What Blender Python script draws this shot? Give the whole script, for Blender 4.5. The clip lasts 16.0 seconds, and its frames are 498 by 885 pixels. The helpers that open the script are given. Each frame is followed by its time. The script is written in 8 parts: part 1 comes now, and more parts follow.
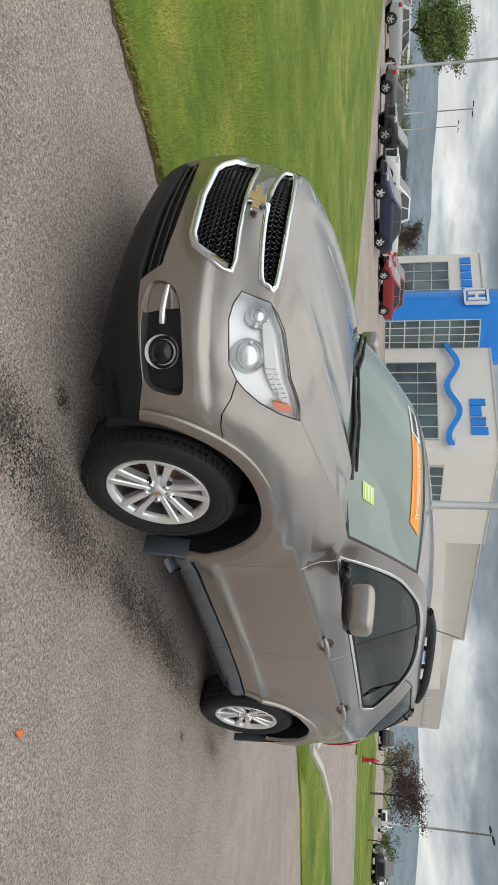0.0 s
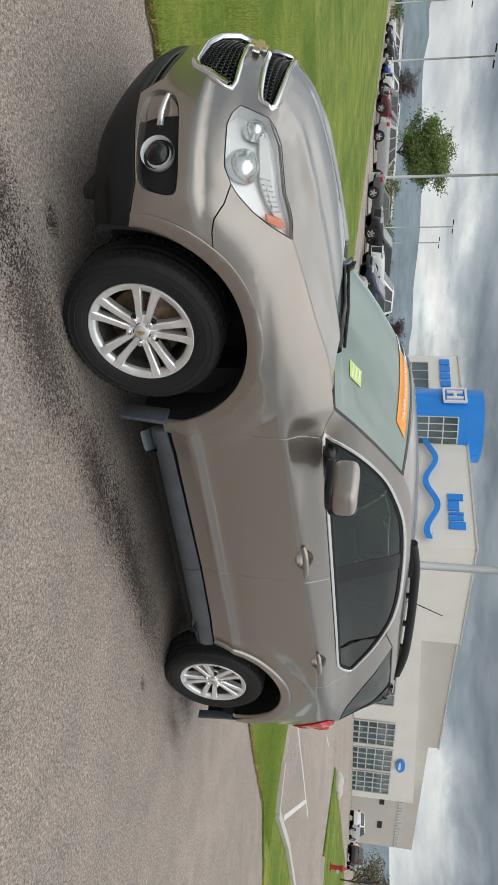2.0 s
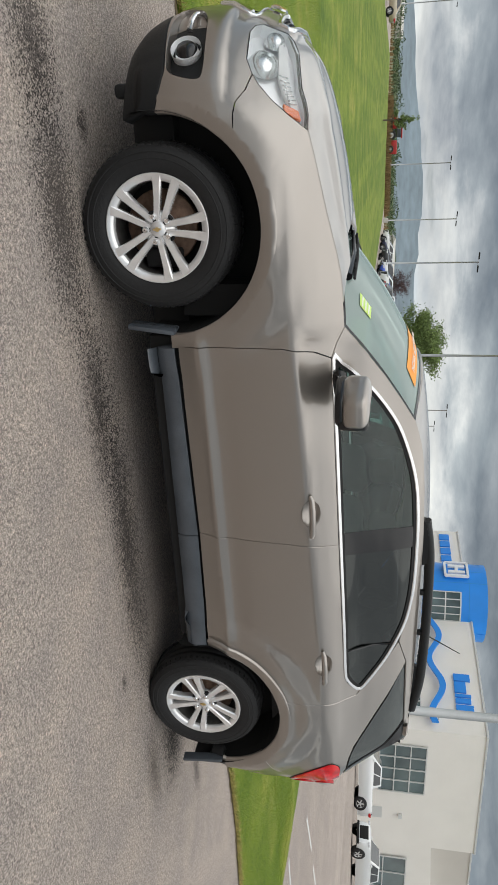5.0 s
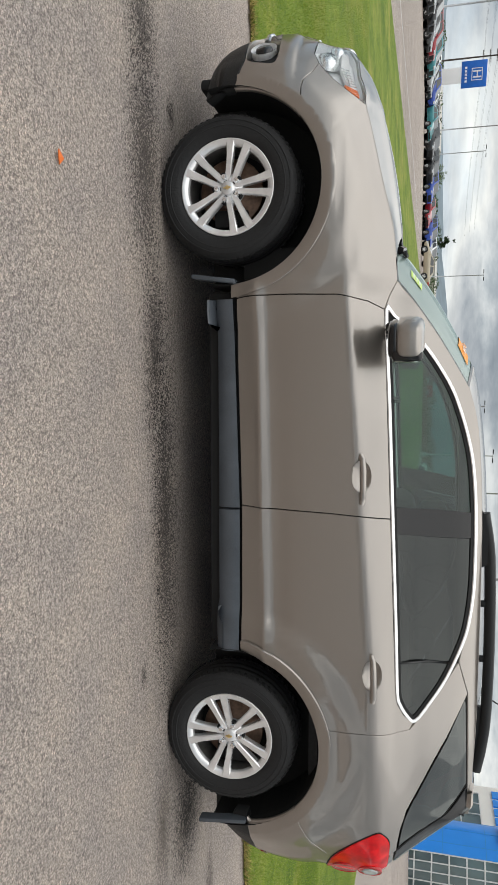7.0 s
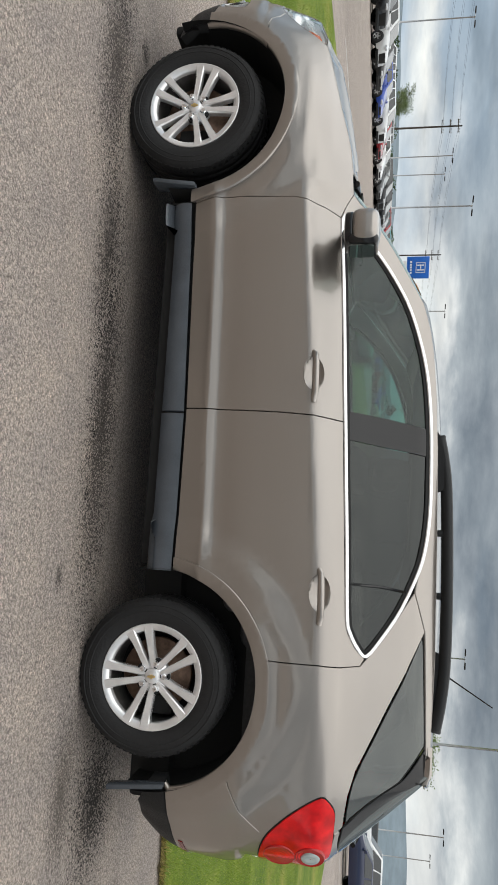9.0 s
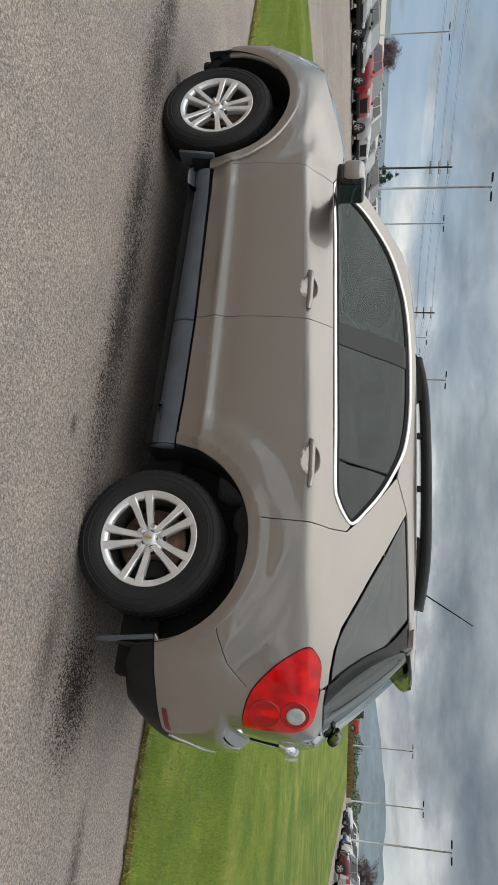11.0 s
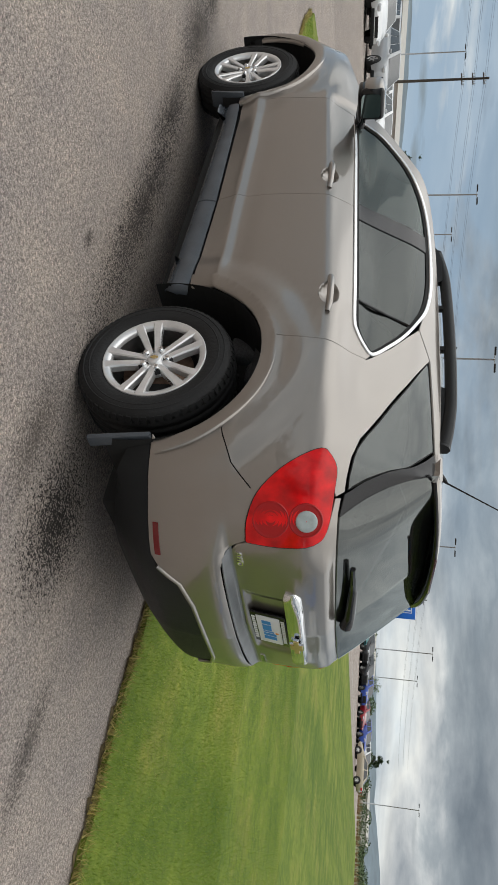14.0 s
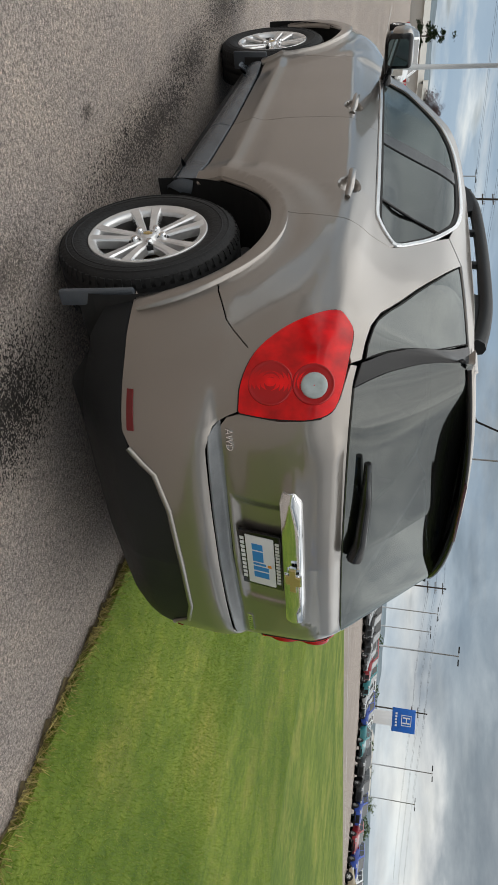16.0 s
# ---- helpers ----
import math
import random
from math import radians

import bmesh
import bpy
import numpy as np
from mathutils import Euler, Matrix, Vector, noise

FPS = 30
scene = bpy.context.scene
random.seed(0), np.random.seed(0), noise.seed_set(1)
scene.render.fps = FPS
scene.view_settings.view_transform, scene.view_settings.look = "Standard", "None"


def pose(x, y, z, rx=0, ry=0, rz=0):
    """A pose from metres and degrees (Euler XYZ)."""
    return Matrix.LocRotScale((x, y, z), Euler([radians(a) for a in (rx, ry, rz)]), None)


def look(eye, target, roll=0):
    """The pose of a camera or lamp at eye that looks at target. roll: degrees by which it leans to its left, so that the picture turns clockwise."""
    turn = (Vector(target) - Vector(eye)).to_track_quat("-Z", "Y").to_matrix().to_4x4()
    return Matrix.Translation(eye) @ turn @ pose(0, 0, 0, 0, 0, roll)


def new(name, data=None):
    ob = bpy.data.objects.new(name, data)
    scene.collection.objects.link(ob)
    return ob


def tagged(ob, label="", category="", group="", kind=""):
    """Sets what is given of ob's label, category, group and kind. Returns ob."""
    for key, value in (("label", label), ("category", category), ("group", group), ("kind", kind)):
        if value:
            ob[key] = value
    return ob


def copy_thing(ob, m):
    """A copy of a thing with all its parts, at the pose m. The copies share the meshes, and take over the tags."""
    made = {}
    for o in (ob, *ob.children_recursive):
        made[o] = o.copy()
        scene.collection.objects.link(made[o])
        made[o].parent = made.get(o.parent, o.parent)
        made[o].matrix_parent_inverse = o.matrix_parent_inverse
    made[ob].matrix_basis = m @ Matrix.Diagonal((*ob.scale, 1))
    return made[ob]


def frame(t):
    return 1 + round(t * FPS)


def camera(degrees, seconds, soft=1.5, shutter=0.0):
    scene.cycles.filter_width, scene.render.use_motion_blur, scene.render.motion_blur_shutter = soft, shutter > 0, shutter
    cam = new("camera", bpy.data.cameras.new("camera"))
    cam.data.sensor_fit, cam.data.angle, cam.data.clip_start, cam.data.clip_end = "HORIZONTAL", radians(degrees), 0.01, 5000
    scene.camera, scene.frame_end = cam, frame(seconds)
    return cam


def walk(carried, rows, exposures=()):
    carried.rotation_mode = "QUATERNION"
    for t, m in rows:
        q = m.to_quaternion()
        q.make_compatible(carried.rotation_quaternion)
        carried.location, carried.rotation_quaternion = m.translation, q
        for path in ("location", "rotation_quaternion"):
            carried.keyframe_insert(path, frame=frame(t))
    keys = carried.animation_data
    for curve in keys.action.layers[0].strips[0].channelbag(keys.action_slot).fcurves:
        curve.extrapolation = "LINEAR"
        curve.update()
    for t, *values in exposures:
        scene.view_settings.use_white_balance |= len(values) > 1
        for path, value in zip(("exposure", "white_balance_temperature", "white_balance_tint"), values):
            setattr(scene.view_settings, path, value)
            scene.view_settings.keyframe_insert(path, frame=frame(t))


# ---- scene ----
cam = camera(40.8, 16.0, soft=1.0)
PATH = [
    (0, (-3.76, -2.59, 1.33), (-2.278, -1.302, 0.947), 90.8),
    (0.5, (-3.501, -2.73, 1.322), (-2.071, -1.387, 0.933), 91.7),
    (1, (-3.305, -2.994, 1.319), (-1.96, -1.567, 0.926), 90.8),
    (1.5, (-3.138, -3.198, 1.302), (-1.839, -1.723, 0.93), 90.8),
    (2, (-2.906, -3.297, 1.318), (-1.621, -1.801, 0.988), 92.4),
    (2.5, (-2.717, -3.522, 1.331), (-1.519, -1.946, 1.048), 92.1),
    (3, (-2.523, -3.576, 1.316), (-1.353, -1.974, 1.063), 91.8),
    (3.5, (-2.339, -3.618, 1.314), (-1.194, -1.998, 1.062), 91.0),
    (4, (-2.114, -3.833, 1.307), (-1.045, -2.166, 1.026), 92.4),
    (4.2, (-2.056, -3.836, 1.294), (-1.043, -2.137, 1.001), 91.8),
    (6.3, (-1.043, -4.053, 1.329), (-0.39, -2.208, 0.918), 92.7),
    (6.5, (-0.869, -4.096, 1.325), (-0.272, -2.234, 0.905), 91.7),
    (7, (-0.48, -4.184, 1.274), (-0.292, -2.25, 0.8), 91.3),
    (7.5, (-0.091, -4.097, 1.275), (0.056, -2.149, 0.845), 91.8),
    (8, (0.249, -4.107, 1.281), (0.251, -2.152, 0.858), 93.1),
    (8.5, (0.533, -4.101, 1.282), (0.321, -2.151, 0.893), 91.2),
    (9, (0.782, -3.954, 1.282), (0.496, -2.004, 0.94), 91.9),
    (9.2, (0.9, -3.93, 1.278), (0.613, -1.979, 0.947), 91.2),
    (11.3, (2.316, -3.931, 1.302), (1.53, -2.116, 1.002), 92.5),
    (11.5, (2.387, -3.899, 1.311), (1.62, -2.077, 1.008), 92.1),
    (12, (2.768, -3.773, 1.294), (1.882, -2.006, 0.987), 92.6),
    (12.5, (2.982, -3.594, 1.277), (2.053, -1.849, 0.97), 92.2),
    (13, (3.138, -3.411, 1.32), (2.193, -1.678, 1.0), 91.5),
    (13.5, (3.407, -3.22, 1.325), (2.297, -1.594, 0.971), 91.5),
    (14, (3.469, -2.96, 1.313), (2.277, -1.392, 0.967), 93.0),
    (14.5, (3.569, -2.744, 1.316), (2.306, -1.233, 0.963), 92.0),
    (15, (3.722, -2.536, 1.316), (2.384, -1.099, 0.935), 92.1),
    (15.5, (3.709, -2.271, 1.306), (2.346, -0.861, 0.914), 94.3),
    (16, (3.772, -2.068, 1.314), (2.37, -0.693, 0.935), 95.0),
]
walk(cam, [(t, look(eye, target, roll)) for t, eye, target, roll in PATH], exposures=[(0.0, 0.56), (4.2, 0.58), (6.3, 0.66), (9.2, 0.64), (11.3, 0.48), (16.0, 0.44)])

# ---------------- world and light ----------------
world = bpy.data.worlds.new("overcast_world")
scene.world = world
world.use_nodes = True
wn, wl = world.node_tree.nodes, world.node_tree.links
wn.clear()
w_out = wn.new("ShaderNodeOutputWorld")
w_bg = wn.new("ShaderNodeBackground")
w_bg.inputs[1].default_value = 0.80
w_sky = wn.new("ShaderNodeTexSky")
w_sky.sky_type = "NISHITA"
w_sky.sun_disc = False
w_sky.sun_elevation, w_sky.sun_rotation = radians(66), radians(210)
w_dim = wn.new("ShaderNodeMix")
w_dim.data_type, w_dim.blend_type = "RGBA", "MULTIPLY"
w_dim.inputs[0].default_value = 1.0
w_dim.inputs[7].default_value = (0.035, 0.035, 0.035, 1)
wl.new(w_sky.outputs[0], w_dim.inputs[6])
w_tc = wn.new("ShaderNodeTexCoord")
w_sep = wn.new("ShaderNodeSeparateXYZ")
wl.new(w_tc.outputs["Generated"], w_sep.inputs[0])


def wmath(op, a, b=None, clamp=False):
    n = wn.new("ShaderNodeMath")
    n.operation, n.use_clamp = op, clamp
    for i, v in enumerate((a, b)):
        if v is None:
            continue
        if isinstance(v, (int, float)):
            n.inputs[i].default_value = v
        else:
            wl.new(v, n.inputs[i])
    return n.outputs[0]


# clouds lie on a flat deck: the direction is projected on a plane overhead
w_h = wmath("MAXIMUM", wmath("ADD", w_sep.outputs[2], 0.10), 0.045)
w_cmb = wn.new("ShaderNodeCombineXYZ")
wl.new(wmath("DIVIDE", w_sep.outputs[0], w_h), w_cmb.inputs[0])
wl.new(wmath("DIVIDE", w_sep.outputs[1], w_h), w_cmb.inputs[1])


def wnoise(scale, detail, rough, offset, warp=0.0):
    mp = wn.new("ShaderNodeMapping")
    mp.inputs["Location"].default_value = offset
    wl.new(w_cmb.outputs[0], mp.inputs[0])
    n = wn.new("ShaderNodeTexNoise")
    n.inputs["Scale"].default_value, n.inputs["Detail"].default_value = scale, detail
    n.inputs["Roughness"].default_value, n.inputs["Distortion"].default_value = rough, warp
    wl.new(mp.outputs[0], n.inputs["Vector"])
    return n.outputs[0]


def wramp(src, stops):
    r = wn.new("ShaderNodeValToRGB")
    els = r.color_ramp.elements
    while len(els) < len(stops):
        els.new(0.5)
    for e, (p, c) in zip(els, stops):
        e.position, e.color = p, (*c, 1)
    wl.new(src, r.inputs[0])
    return r.outputs[0]


# layers along the horizon: noise on the direction, drawn out sideways
def wlayers(stretch, scale, offset, detail=8, rough=0.55, warp=0.3):
    mp = wn.new("ShaderNodeMapping")
    mp.inputs["Location"].default_value, mp.inputs["Scale"].default_value = offset, stretch
    wl.new(w_tc.outputs["Generated"], mp.inputs[0])
    n = wn.new("ShaderNodeTexNoise")
    n.inputs["Scale"].default_value, n.inputs["Detail"].default_value, n.inputs["Roughness"].default_value = scale, detail, rough
    n.inputs["Distortion"].default_value = warp
    wl.new(mp.outputs[0], n.inputs["Vector"])
    return n.outputs[0]


def wmul(a, b):
    n = wn.new("ShaderNodeMix")
    n.data_type, n.blend_type = "RGBA", "MULTIPLY"
    n.inputs[0].default_value = 1.0
    wl.new(a, n.inputs[6])
    wl.new(b, n.inputs[7])
    return n.outputs[2]


# bright cumulus low over the land, a dark grey deck above it, lighter overhead; the rim between them is ragged
w_puff = wlayers((1.0, 1.0, 3.2), 7.0, (2.3, 0.6, 1.1), 9, 0.58, 0.2)
w_bank = wlayers((1.0, 1.0, 4.5), 2.2, (7.3, 1.6, 0.4), 5, 0.5, 0.4)
w_el = wmath("ADD", w_sep.outputs[2], wmath("ADD", wmath("MULTIPLY", wmath("SUBTRACT", w_puff, 0.5), 0.16), wmath("MULTIPLY", wmath("SUBTRACT", w_bank, 0.5), 0.22)))
w_deck = wramp(w_el, [(0.0, (0.54, 0.60, 0.64)), (0.04, (0.60, 0.63, 0.635)), (0.068, (0.66, 0.67, 0.65)), (0.095, (0.54, 0.56, 0.565)), (0.122, (0.34, 0.375, 0.40)), (0.17, (0.215, 0.25, 0.28)),
                      (0.29, (0.42, 0.45, 0.47)), (0.42, (0.74, 0.76, 0.77)), (0.65, (0.88, 0.90, 0.91)), (1.0, (1.0, 1.0, 0.98))])
w_grain = wramp(wlayers((1.0, 1.0, 2.6), 5.0, (1.1, 8.2, 3.0), 8, 0.6, 0.3), [(0.30, (1.26, 1.25, 1.22)), (0.50, (1.0, 1.0, 1.0)), (0.68, (0.72, 0.74, 0.77))])
w_roll = wramp(wnoise(0.42, 7, 0.55, (3.1, 1.7, 0), 0.5), [(0.35, (1.22, 1.22, 1.2)), (0.62, (0.74, 0.76, 0.79))])
w_heavy = wmath("ADD", 1.0, wmath("MULTIPLY", wmath("MULTIPLY", w_sep.outputs[0], -0.36), wmath("MULTIPLY", wmath("SUBTRACT", w_sep.outputs[2], 0.08, True), 5.0, True)))
w_cloudy = wn.new("ShaderNodeVectorMath")
w_cloudy.operation = "SCALE"
wl.new(wmul(wmul(w_deck, w_grain), w_roll), w_cloudy.inputs[0])
wl.new(w_heavy, w_cloudy.inputs["Scale"])
w_cloud = w_cloudy.outputs[0]
# gaps of blue in the west
w_blue = wn.new("ShaderNodeMix")
w_blue.data_type = "RGBA"
w_near = wramp(w_sep.outputs[2], [(0.0, (0.8, 0.8, 0.8)), (0.05, (1, 1, 1)), (0.14, (0.8, 0.8, 0.8)), (0.24, (0, 0, 0))])
w_west = wmath("MULTIPLY", wmath("SUBTRACT", wmath("MULTIPLY", w_sep.outputs[0], -1.0), 0.35, True), 2.2, True)
wl.new(wmath("MULTIPLY", wmath("MULTIPLY", wramp(wlayers((1.2, 1.2, 6.0), 2.6, (5.1, 3.3, 0.2)), [(0.38, (0, 0, 0)), (0.52, (0.9, 0.9, 0.9))]), w_near), w_west), w_blue.inputs[0])
wl.new(w_cloud, w_blue.inputs[6])
w_blue.inputs[7].default_value = (0.27, 0.38, 0.50, 1)
# a little of the clear sky shows through overhead
w_fin = wn.new("ShaderNodeMix")
w_fin.data_type = "RGBA"
wl.new(wramp(wnoise(0.8, 4, 0.5, (0.4, 7.3, 5)), [(0.60, (0, 0, 0)), (0.70, (0.5, 0.5, 0.5))]), w_fin.inputs[0])
wl.new(w_blue.outputs[2], w_fin.inputs[6])
wl.new(w_dim.outputs[2], w_fin.inputs[7])
wl.new(w_fin.outputs[2], w_bg.inputs[0])
wl.new(w_bg.outputs[0], w_out.inputs[0])

sun_data = bpy.data.lights.new("sun", "SUN")
sun_data.energy, sun_data.angle, sun_data.color = 0.6, radians(95), (1.0, 0.96, 0.90)
sun = new("sun", sun_data)
sun.matrix_world = look((-4, -7, 18), (0, 0, 0))


# ---------------- materials ----------------
def mat(name, color, rough=0.5, metal=0.0, grain=0.0, scale=40.0, bump=0.0, coat=0.0, big=0.0, big_scale=2.0, spec=0.5, tint=None, emit=0.0):
    m = bpy.data.materials.new(name)
    m.use_nodes = True
    nt = m.node_tree
    b = nt.nodes["Principled BSDF"]
    b.inputs["Base Color"].default_value = (*color, 1)
    b.inputs["Roughness"].default_value, b.inputs["Metallic"].default_value = rough, metal
    b.inputs["Coat Weight"].default_value, b.inputs["Specular IOR Level"].default_value = coat, spec
    b.inputs["Coat Roughness"].default_value = 0.04
    if emit:
        b.inputs["Emission Color"].default_value, b.inputs["Emission Strength"].default_value = (*color, 1), emit
    if grain or bump or big:
        tc = nt.nodes.new("ShaderNodeTexCoord")
        fine = nt.nodes.new("ShaderNodeTexNoise")
        fine.inputs["Scale"].default_value, fine.inputs["Detail"].default_value = scale, 6
        nt.links.new(tc.outputs["Object"], fine.inputs["Vector"])
        wide = nt.nodes.new("ShaderNodeTexNoise")
        wide.inputs["Scale"].default_value, wide.inputs["Detail"].default_value = big_scale, 4
        nt.links.new(tc.outputs["Object"], wide.inputs["Vector"])
        last = None
        for src, amount, other in ((fine, grain, None), (wide, big, tint)):
            if not amount:
                continue
            mr = nt.nodes.new("ShaderNodeMapRange")
            mr.inputs[1].default_value, mr.inputs[2].default_value = 0.3, 0.7
            nt.links.new(src.outputs[0], mr.inputs[0])
            mx = nt.nodes.new("ShaderNodeMix")
            mx.data_type = "RGBA"
            nt.links.new(mr.outputs[0], mx.inputs[0])
            lo = [c * (1 - amount) for c in color]
            hi = [min(1, c * (1 + amount)) for c in color]
            mx.inputs[6].default_value, mx.inputs[7].default_value = (*lo, 1), (*(other or hi), 1)
            if last is None:
                last = mx.outputs[2]
            else:
                av = nt.nodes.new("ShaderNodeMix")
                av.data_type = "RGBA"
                av.inputs[0].default_value = 0.5
                nt.links.new(last, av.inputs[6])
                nt.links.new(mx.outputs[2], av.inputs[7])
                last = av.outputs[2]
        if last is not None:
            nt.links.new(last, b.inputs["Base Color"])
        if bump:
            bp = nt.nodes.new("ShaderNodeBump")
            bp.inputs["Strength"].default_value, bp.inputs["Distance"].default_value = bump, 0.01
            nt.links.new(fine.outputs[0], bp.inputs["Height"])
            nt.links.new(bp.outputs[0], b.inputs["Normal"])
    return m


def glass_mat(name, tint, through_amount, rough=0.0, ior=1.62, dust_sheen=0.0, haze=(0.62, 0.68, 0.66)):
    """Car glazing: a sharp gloss over a tinted, partly clear sheet."""
    m = bpy.data.materials.new(name)
    m.use_nodes = True
    nt = m.node_tree
    nt.nodes.clear()
    o = nt.nodes.new("ShaderNodeOutputMaterial")
    tr = nt.nodes.new("ShaderNodeBsdfTransparent")
    tr.inputs[0].default_value = (*[c * through_amount for c in tint], 1)
    gl = nt.nodes.new("ShaderNodeBsdfGlossy")
    gl.inputs["Roughness"].default_value = rough
    gl.inputs[0].default_value = (0.95, 1.0, 0.98, 1)
    fr = nt.nodes.new("ShaderNodeFresnel")
    fr.inputs[0].default_value = ior
    mx = nt.nodes.new("ShaderNodeMixShader")
    nt.links.new(fr.outputs[0], mx.inputs[0])
    nt.links.new(tr.outputs[0], mx.inputs[1])
    nt.links.new(gl.outputs[0], mx.inputs[2])
    last = mx.outputs[0]
    # pale diffuse share paints in the sky's sheen along with dust
    if dust_sheen:
        df = nt.nodes.new("ShaderNodeBsdfDiffuse")
        df.inputs[0].default_value = (*haze, 1)
        m2 = nt.nodes.new("ShaderNodeMixShader")
        m2.inputs[0].default_value = dust_sheen
        nt.links.new(last, m2.inputs[1])
        nt.links.new(df.outputs[0], m2.inputs[2])
        last = m2.outputs[0]
    nt.links.new(last, o.inputs[0])
    return m


def asphalt_mat(name, base, stains_and_shade=()):
    m = bpy.data.materials.new(name)
    m.use_nodes = True
    nt = m.node_tree
    L = nt.links.new
    b = nt.nodes["Principled BSDF"]
    b.inputs["Roughness"].default_value = 0.9
    b.inputs["Specular IOR Level"].default_value = 0.25
    tc = nt.nodes.new("ShaderNodeTexCoord")

    def tex(kind, scale, detail=4.0):
        n = nt.nodes.new(kind)
        n.inputs["Scale"].default_value = scale
        if kind == "ShaderNodeTexNoise":
            n.inputs["Detail"].default_value = detail
        L(tc.outputs["Object"], n.inputs["Vector"])
        return n

    def ramp(src, stops):
        r = nt.nodes.new("ShaderNodeValToRGB")
        els = r.color_ramp.elements
        while len(els) < len(stops):
            els.new(0.5)
        for e, (p, c) in zip(els, stops):
            e.position, e.color = p, (*c, 1)
        L(src, r.inputs[0])
        return r.outputs[0]

    def mul(a, c, f=1.0):
        n = nt.nodes.new("ShaderNodeMix")
        n.data_type, n.blend_type = "RGBA", "MULTIPLY"
        n.inputs[0].default_value = f
        L(a, n.inputs[6])
        L(c, n.inputs[7])
        return n.outputs[2]

    stones = tex("ShaderNodeTexVoronoi", 165)
    stones2 = tex("ShaderNodeTexVoronoi", 260)
    stone_col = ramp(stones.outputs["Color"], [(0.0, [c * 0.62 for c in base]), (0.30, [c * 0.88 for c in base]), (0.6, [c * 1.04 for c in base]), (0.9, [c * 1.18 for c in base]), (1.0, [c * 1.42 for c in base])])
    joint = ramp(stones.outputs["Distance"], [(0.35, (1, 1, 1)), (0.74, (0.52, 0.51, 0.51))])
    fine = ramp(tex("ShaderNodeTexNoise", 60, 5).outputs[0], [(0.3, (0.62, 0.62, 0.62)), (0.7, (1.36, 1.34, 1.32))])
    mid = ramp(tex("ShaderNodeTexNoise", 2.6, 6).outputs[0], [(0.3, (0.88, 0.88, 0.9)), (0.7, (1.08, 1.06, 1.03))])
    wide = ramp(tex("ShaderNodeTexNoise", 0.35, 4).outputs[0], [(0.3, (0.9, 0.9, 0.9)), (0.7, (1.06, 1.05, 1.04))])
    col = mul(mul(mul(mul(stone_col, joint), fine), mid), wide)
    # stains and painted shade: dark, ragged-rimmed patches, each centre, two radii and strength
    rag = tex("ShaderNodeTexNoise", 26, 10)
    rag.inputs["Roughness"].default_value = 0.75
    for (cx, cy, rx, ry, deep) in stains_and_shade:
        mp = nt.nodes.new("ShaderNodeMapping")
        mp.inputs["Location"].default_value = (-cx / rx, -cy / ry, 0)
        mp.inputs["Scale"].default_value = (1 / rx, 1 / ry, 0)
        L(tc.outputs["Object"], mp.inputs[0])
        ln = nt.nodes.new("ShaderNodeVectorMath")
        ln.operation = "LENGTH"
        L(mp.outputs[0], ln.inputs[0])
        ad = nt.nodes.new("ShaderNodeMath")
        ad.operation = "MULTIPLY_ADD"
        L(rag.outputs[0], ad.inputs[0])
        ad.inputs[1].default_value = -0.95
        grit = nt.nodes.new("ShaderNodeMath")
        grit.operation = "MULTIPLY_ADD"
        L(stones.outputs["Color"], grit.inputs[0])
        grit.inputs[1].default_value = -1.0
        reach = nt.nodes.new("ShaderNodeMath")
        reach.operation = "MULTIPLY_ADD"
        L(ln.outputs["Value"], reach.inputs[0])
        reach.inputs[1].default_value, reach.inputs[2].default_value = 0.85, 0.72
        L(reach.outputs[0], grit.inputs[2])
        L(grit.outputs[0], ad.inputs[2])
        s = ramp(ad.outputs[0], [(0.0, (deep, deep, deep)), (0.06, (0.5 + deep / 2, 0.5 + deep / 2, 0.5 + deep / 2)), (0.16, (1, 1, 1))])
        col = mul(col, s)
    L(col, b.inputs["Base Color"])
    hgt = nt.nodes.new("ShaderNodeMath")
    hgt.operation = "ADD"
    L(stones.outputs["Distance"], hgt.inputs[0])
    L(stones2.outputs["Distance"], hgt.inputs[1])
    bp = nt.nodes.new("ShaderNodeBump")
    bp.invert = True
    bp.inputs["Strength"].default_value, bp.inputs["Distance"].default_value = 0.9, 0.006
    L(hgt.outputs[0], bp.inputs["Height"])
    L(bp.outputs[0], b.inputs["Normal"])
    return m


